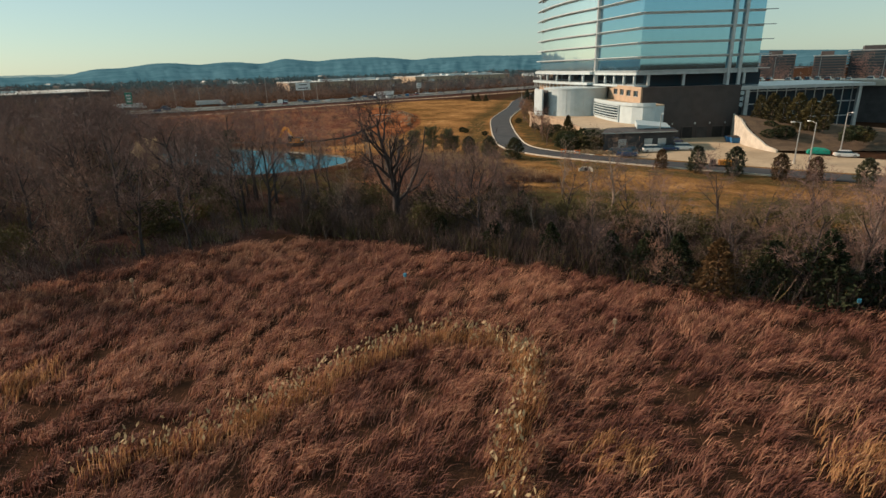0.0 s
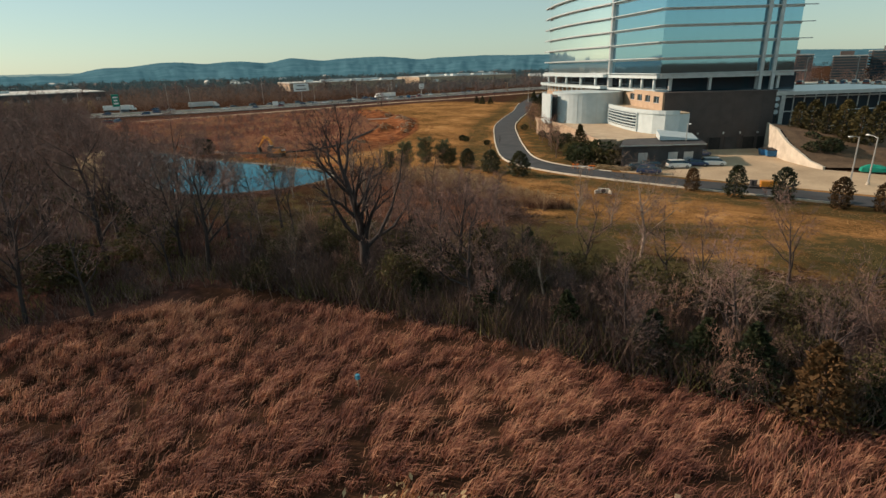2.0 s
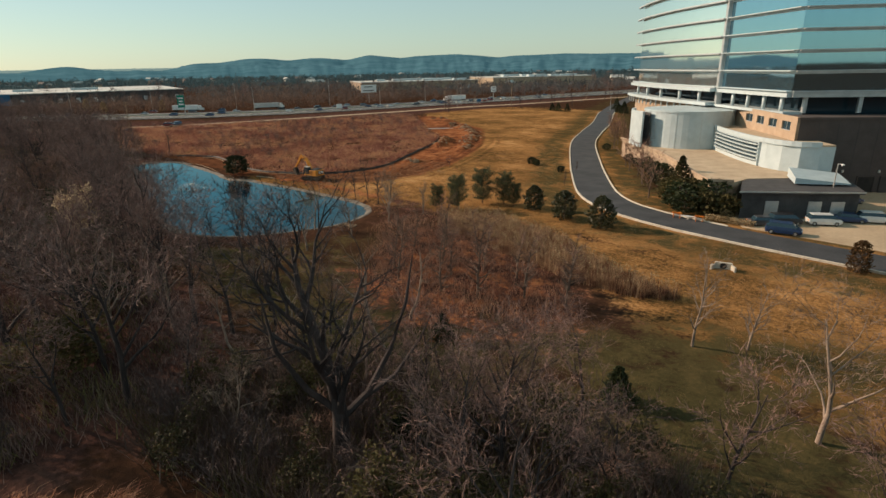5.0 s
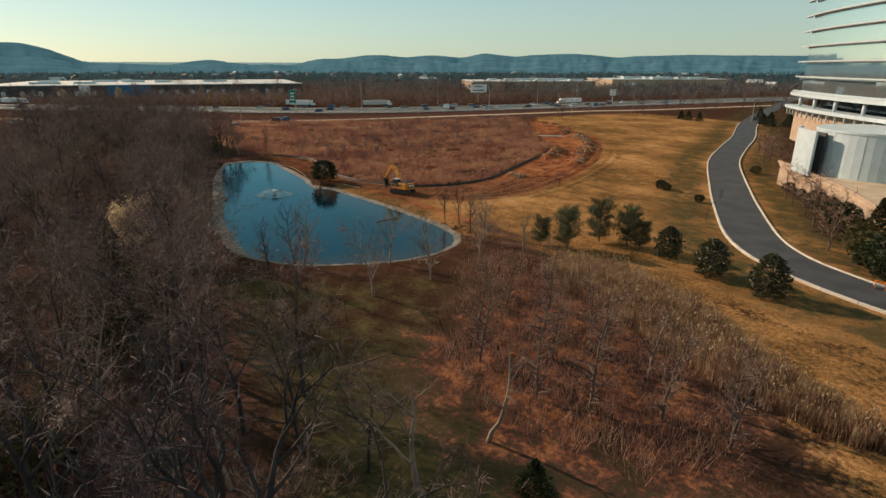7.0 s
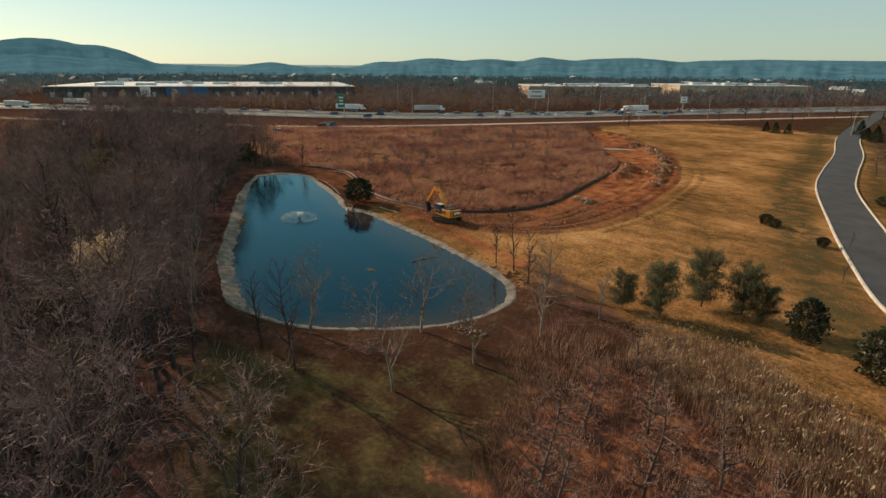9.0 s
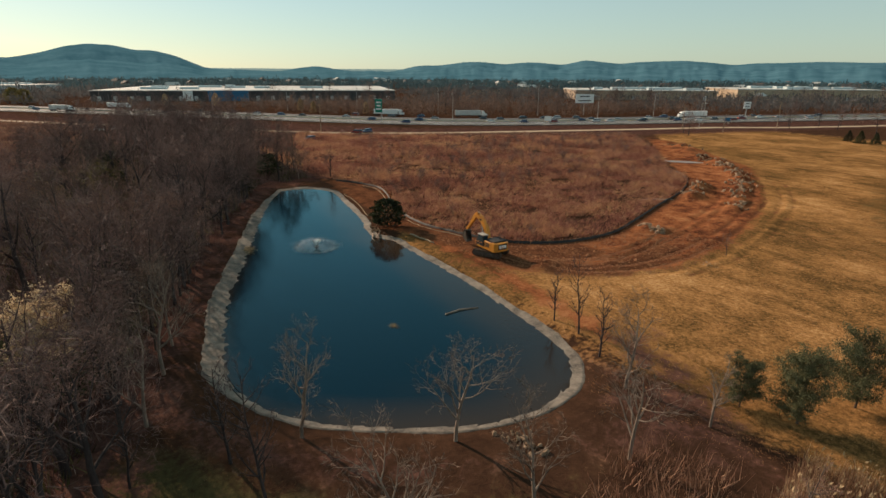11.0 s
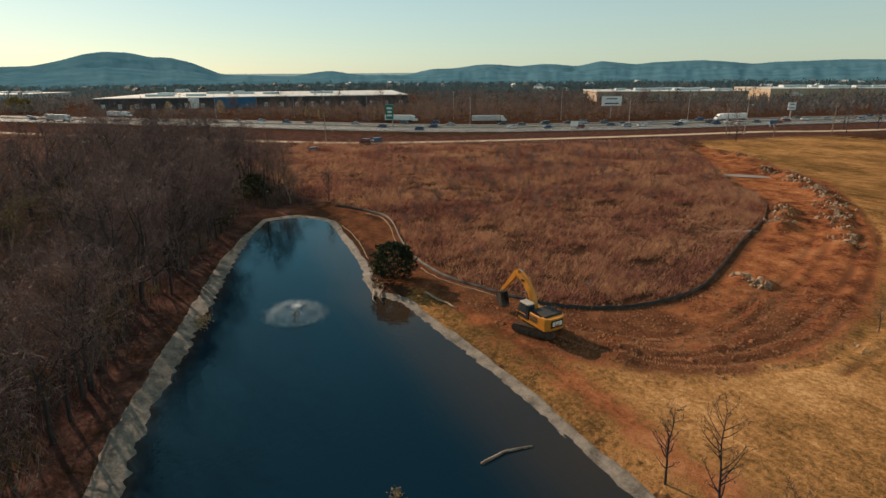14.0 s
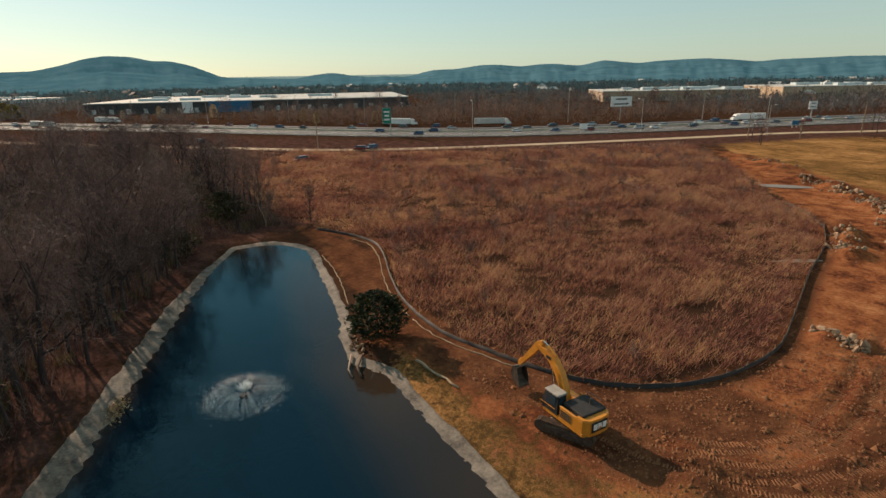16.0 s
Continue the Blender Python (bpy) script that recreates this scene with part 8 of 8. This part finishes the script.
for x, y, s in ((-47, 135.5, 1.7), (-44, 136.5, 1.9), (-41.2, 137.5, 1.6), (-49, 138.5, 1.8), (-46.5, 140, 2.1), (-44.5, 140.5, 2.0), (-51, 142, 1.9), (-48.5, 144, 2.1), (-53, 147, 1.8), (-55, 152, 1.5), (-58, 157, 1.2), (-61, 162, 1.5), (-64, 167, 1.5), (-67, 172, 1.3), (-59.5, 159, 1.6), (-62.5, 164.5, 1.4), (-66, 169.5, 1.3), (-56.5, 154, 1.7), (-53.5, 149.5, 1.8), (-40, 134, 0.9), (-80, 193, 0.9), (-89, 197, 0.8), (-72, 177, 0.8), (-75.5, 181, 0.9)):
    place(rngb.choice(shr), x, y, s * rngb.uniform(0.9, 1.1), rngb.uniform(0, 360))
place(con_, -52, 148, 1.1, 10)
for x, y in ((-66, 163), (-70, 168), (-62, 155), (-73, 173), (-83, 196), (-86, 203), (-91, 210), (-95, 216), (-78, 187), (-88, 200), (-98, 226), (-104, 235), (-56, 143)):
    place(ub, x, y, rngb.uniform(1.35, 1.9), rngb.uniform(0, 360))
for i in range(6):
    place(col_, -7.5 + 2.9 * i, 173.5 - 2.0 * i, rngb.uniform(0.85, 1.05), rngb.uniform(0, 360), z=4.0)
for i in range(16):
    place(rngb.choice(shr), -6 + rngb.uniform(0, 22), 156 + rngb.uniform(0, 12), rngb.uniform(0.8, 1.5), rngb.uniform(0, 360), z=2.2)
drop_proto(*shr, col_, con_, ub)
np.random.seed(12)
hp = np.stack([np.random.uniform(-43, -35.5, 1500), np.random.randn(1500) * 0.35, np.random.rand(1500) * 0.9 + 0.1], 1)
hp[:, 1] += 132.8 - (hp[:, 0] + 39) * 0.05
tagged(new("hedge", leaf_cloud("hedge", hp, 0.13, PALE_LEAF)), "low golden brown hedge beside the road", "hedge")


# distant buildings
ROOFPALE = mat("weathered white roof", (0.40, 0.40, 0.37), (0.58, 0.57, 0.53), 0.02, 0.7, bump=0, fine=8)
def warehouse(name, a, b, depth, h, wall_m, roof_m, label, blue=None, doors=20):
    a, b = np.array(a, float), np.array(b, float)
    L = float(np.linalg.norm(b - a))
    ang = math.degrees(math.atan2(b[1] - a[1], b[0] - a[0]))
    t = thing(name, pose(a[0], a[1], 0, 0, 0, ang), label, "warehouse")
    part("wall", Shell().box((L / 2, depth / 2, h / 2), (L, depth, h)), wall_m, t)
    part("roof", Shell().box((L / 2, depth / 2, h + 0.35), (L + 1, depth + 1, 0.7)), roof_m, t, "bright flat roof")
    for i in range(doors):
        x = L * (i + 0.5) / doors
        part("dock_door", Shell().box((x, -0.1, 2.2), (3.2, 0.3, 4.0)), SILVER, t)
    if blue:
        part("entrance", Shell().box((L * blue, -1.5, h * 0.52), (L * 0.13, 3.2, h * 1.04)), mat("blue cladding", (0.02, 0.10, 0.20), (0.03, 0.15, 0.28), 0.5, 0.5), t, "blue clad entrance block")
        part("white_block", Shell().box((L * (blue - 0.13), -1.0, h * 0.5), (L * 0.03, 2.2, h)), WHITE, t)
    for i in range(9):
        part("roof_unit", Shell().box((L * rngb.uniform(0.1, 0.9), depth * rngb.uniform(0.15, 0.8), h + 1.6), (rngb.uniform(8, 26), 8, 2.2)), WHITEMETAL, t)
    return t


warehouse("warehouse", (-640, 40), (-562, 294), 175, 8.6, DARKWALL, ROOFPALE, "long dark warehouse with a bright flat roof", 0.43)
warehouse("store_building", (-505, 470), (-430, 590), 80, 9.0, TANSTONE, ROOFPALE, "long tan retail building with pale roof", None, 6)
warehouse("store_building", (-415, 600), (-340, 720), 80, 11.0, ROOFTAN, ROOFPALE, "pale tan retail building beyond the trees", None, 6)
warehouse("store_building", (-980, -180), (-900, -60), 90, 8.0, SILVER, ROOFPALE, "low grey building with pale roof far away", None, 4)


def office_block(x, y, w, d, h, wall_m, label, floors):
    t = thing("office_block", pose(x, y, 0), label, "office building")
    part("wall", Shell().box((0, 0, h / 2), (w, d, h)), wall_m, t)
    part("roof", Shell().box((0, 0, h + 0.4), (w + 0.8, d + 0.8, 0.8)), SILVER, t)
    part("penthouse", Shell().box((-w * 0.1, 0, h + 2.5), (w * 0.4, d * 0.5, 4.5)), wall_m, t)
    for i in range(floors):
        z = h * (i + 0.6) / floors
        part("window_band", Shell().box((0, -d / 2 - 0.06, z), (w * 0.94, 0.2, h / floors * 0.5)), DARKGLASS, t)
        part("window_band", Shell().box((-w / 2 - 0.06, 0, z), (0.2, d * 0.94, h / floors * 0.5)), DARKGLASS, t)
    return t


office_block(-20, 690, 30, 30, 24, DARKWALL, "grey glazed office block in the distance", 9)
office_block(-44, 640, 9, 14, 28, WHITEMETAL, "slim white stair tower of a distant office block", 8)
office_block(24, 690, 26, 30, 22, BROWNWALL, "tan office block in the distance", 9)
office_block(66, 700, 52, 40, 26, DARKWALL, "dark office block with flat roof in the distance", 10)
deck = thing("parking_deck", pose(0, 0, 0), "concrete parking deck behind the pavilion", "parking deck")
part("slab", Shell().prism([(-30, 236), (90, 222), (94, 275), (-26, 285)], 11.8, 12.6), CONCRETE, deck)
part("parapet", Shell().add([(-30, 236, 12.6), (90, 222, 12.6), (90, 222, 13.6), (-30, 236, 13.6), (-30, 236.4, 12.6), (90, 222.4, 12.6), (90, 222.4, 13.6), (-30, 236.4, 13.6)], [(0, 1, 2, 3), (7, 6, 5, 4), (3, 2, 6, 7)]), CONCRETE, deck)
part("storey_block", Shell().prism([(-28, 238), (88, 224), (92, 273), (-24, 283)], -0.2, 11.8), DARKWALL, deck)


def house(x, y, s, turn, wall_m, roof_m):
    t = thing("house", pose(x, y, 0, 0, 0, turn), "small pale house among distant trees", "house", "houses beyond the highway")
    part("wall", house.w[wall_m], None, t)
    part("roof", house.r[roof_m], None, t)
    t.scale = (s, s, s)


RUST = mat("dark shingles", (0.06, 0.05, 0.05), (0.14, 0.12, 0.11), 1.0, 0.9)
house.w = [Shell().box((0, 0, 2.6), (14, 9, 5.2)).mesh("wall", m_) for m_ in (ROOFPALE, TANSTONE, TANSTONE)]
house.r = [Shell().add([(-7.5, -5, 5.2), (7.5, -5, 5.2), (7.5, 5, 5.2), (-7.5, 5, 5.2), (-7.5, 0, 8.4), (7.5, 0, 8.4)], [(0, 1, 5, 4), (2, 3, 4, 5), (0, 4, 3), (1, 2, 5), (3, 2, 1, 0)]).mesh("roof", m_) for m_ in (RUST, ROOFPALE, RUST)]
for i in range(240):
    az, r = radians(rngb.uniform(90, 203)), 620 + 1900 * rngb.random() ** 0.8
    x, y = -60 + r * math.cos(az), 60 + r * math.sin(az)
    if inside(np.array(x), np.array(y), np.array([(-680, 0), (-540, 290), (-800, 460), (-920, 80)])) or line_distance(np.array(x), np.array(y), HWAY[::3]) < 60:
        continue
    house(x, y, rngb.uniform(0.8, 1.3), rngb.uniform(0, 360), rngb.randrange(3), rngb.randrange(3))

# pale blossoming trees in front of the warehouse
pear = [evergreen(86, "pear_tree", 8.0, 2.4, PALE_LEAF, "pale blossoming pear tree beside the warehouse", "oval", 700, 0.42), evergreen(87, "willow_tree", 9.0, 4.6, YELLOW_LEAF, "broad golden willow beyond the highway", "round", 900, 0.6)]
for x, y, s, k in ((-545, 94, 1.1, 0), (-525, 128, 1.2, 0), (-448, 173, 1.0, 0), (-424, 175, 0.9, 0), (-402, 203, 0.9, 0), (-620, -4, 1.2, 1), (-640, -14, 1.3, 1), (-560, 70, 0.8, 0)):
    place(pear[k], x, y, s, x, z=0.0)
drop_proto(*pear)

# markers in the field
for x, y, h in ((-52.7, 25.8, 1.9), (-30.4, 40.7, 1.4), (7.1, 54.0, 1.3), (-88.8, 68.9, 1.5), (-9.5, 40, 1.5)):
    t = thing("marker_post", pose(x, y, 0), "thin pale marker post with a small box", "post")
    part("post", Shell().tube([(0, 0, -0.2), (0, 0, h)], 0.04, 6), STAKE, t)
    part("box", Shell().box((0, 0, h + 0.12), (0.28, 0.28, 0.34), cut=0.03), mat("marker box", (0.03, 0.16, 0.26), (0.06, 0.26, 0.38), 2.0, 0.5) if (x, y) in ((-30.4, 40.7), (7.1, 54.0)) else STAKE, t)
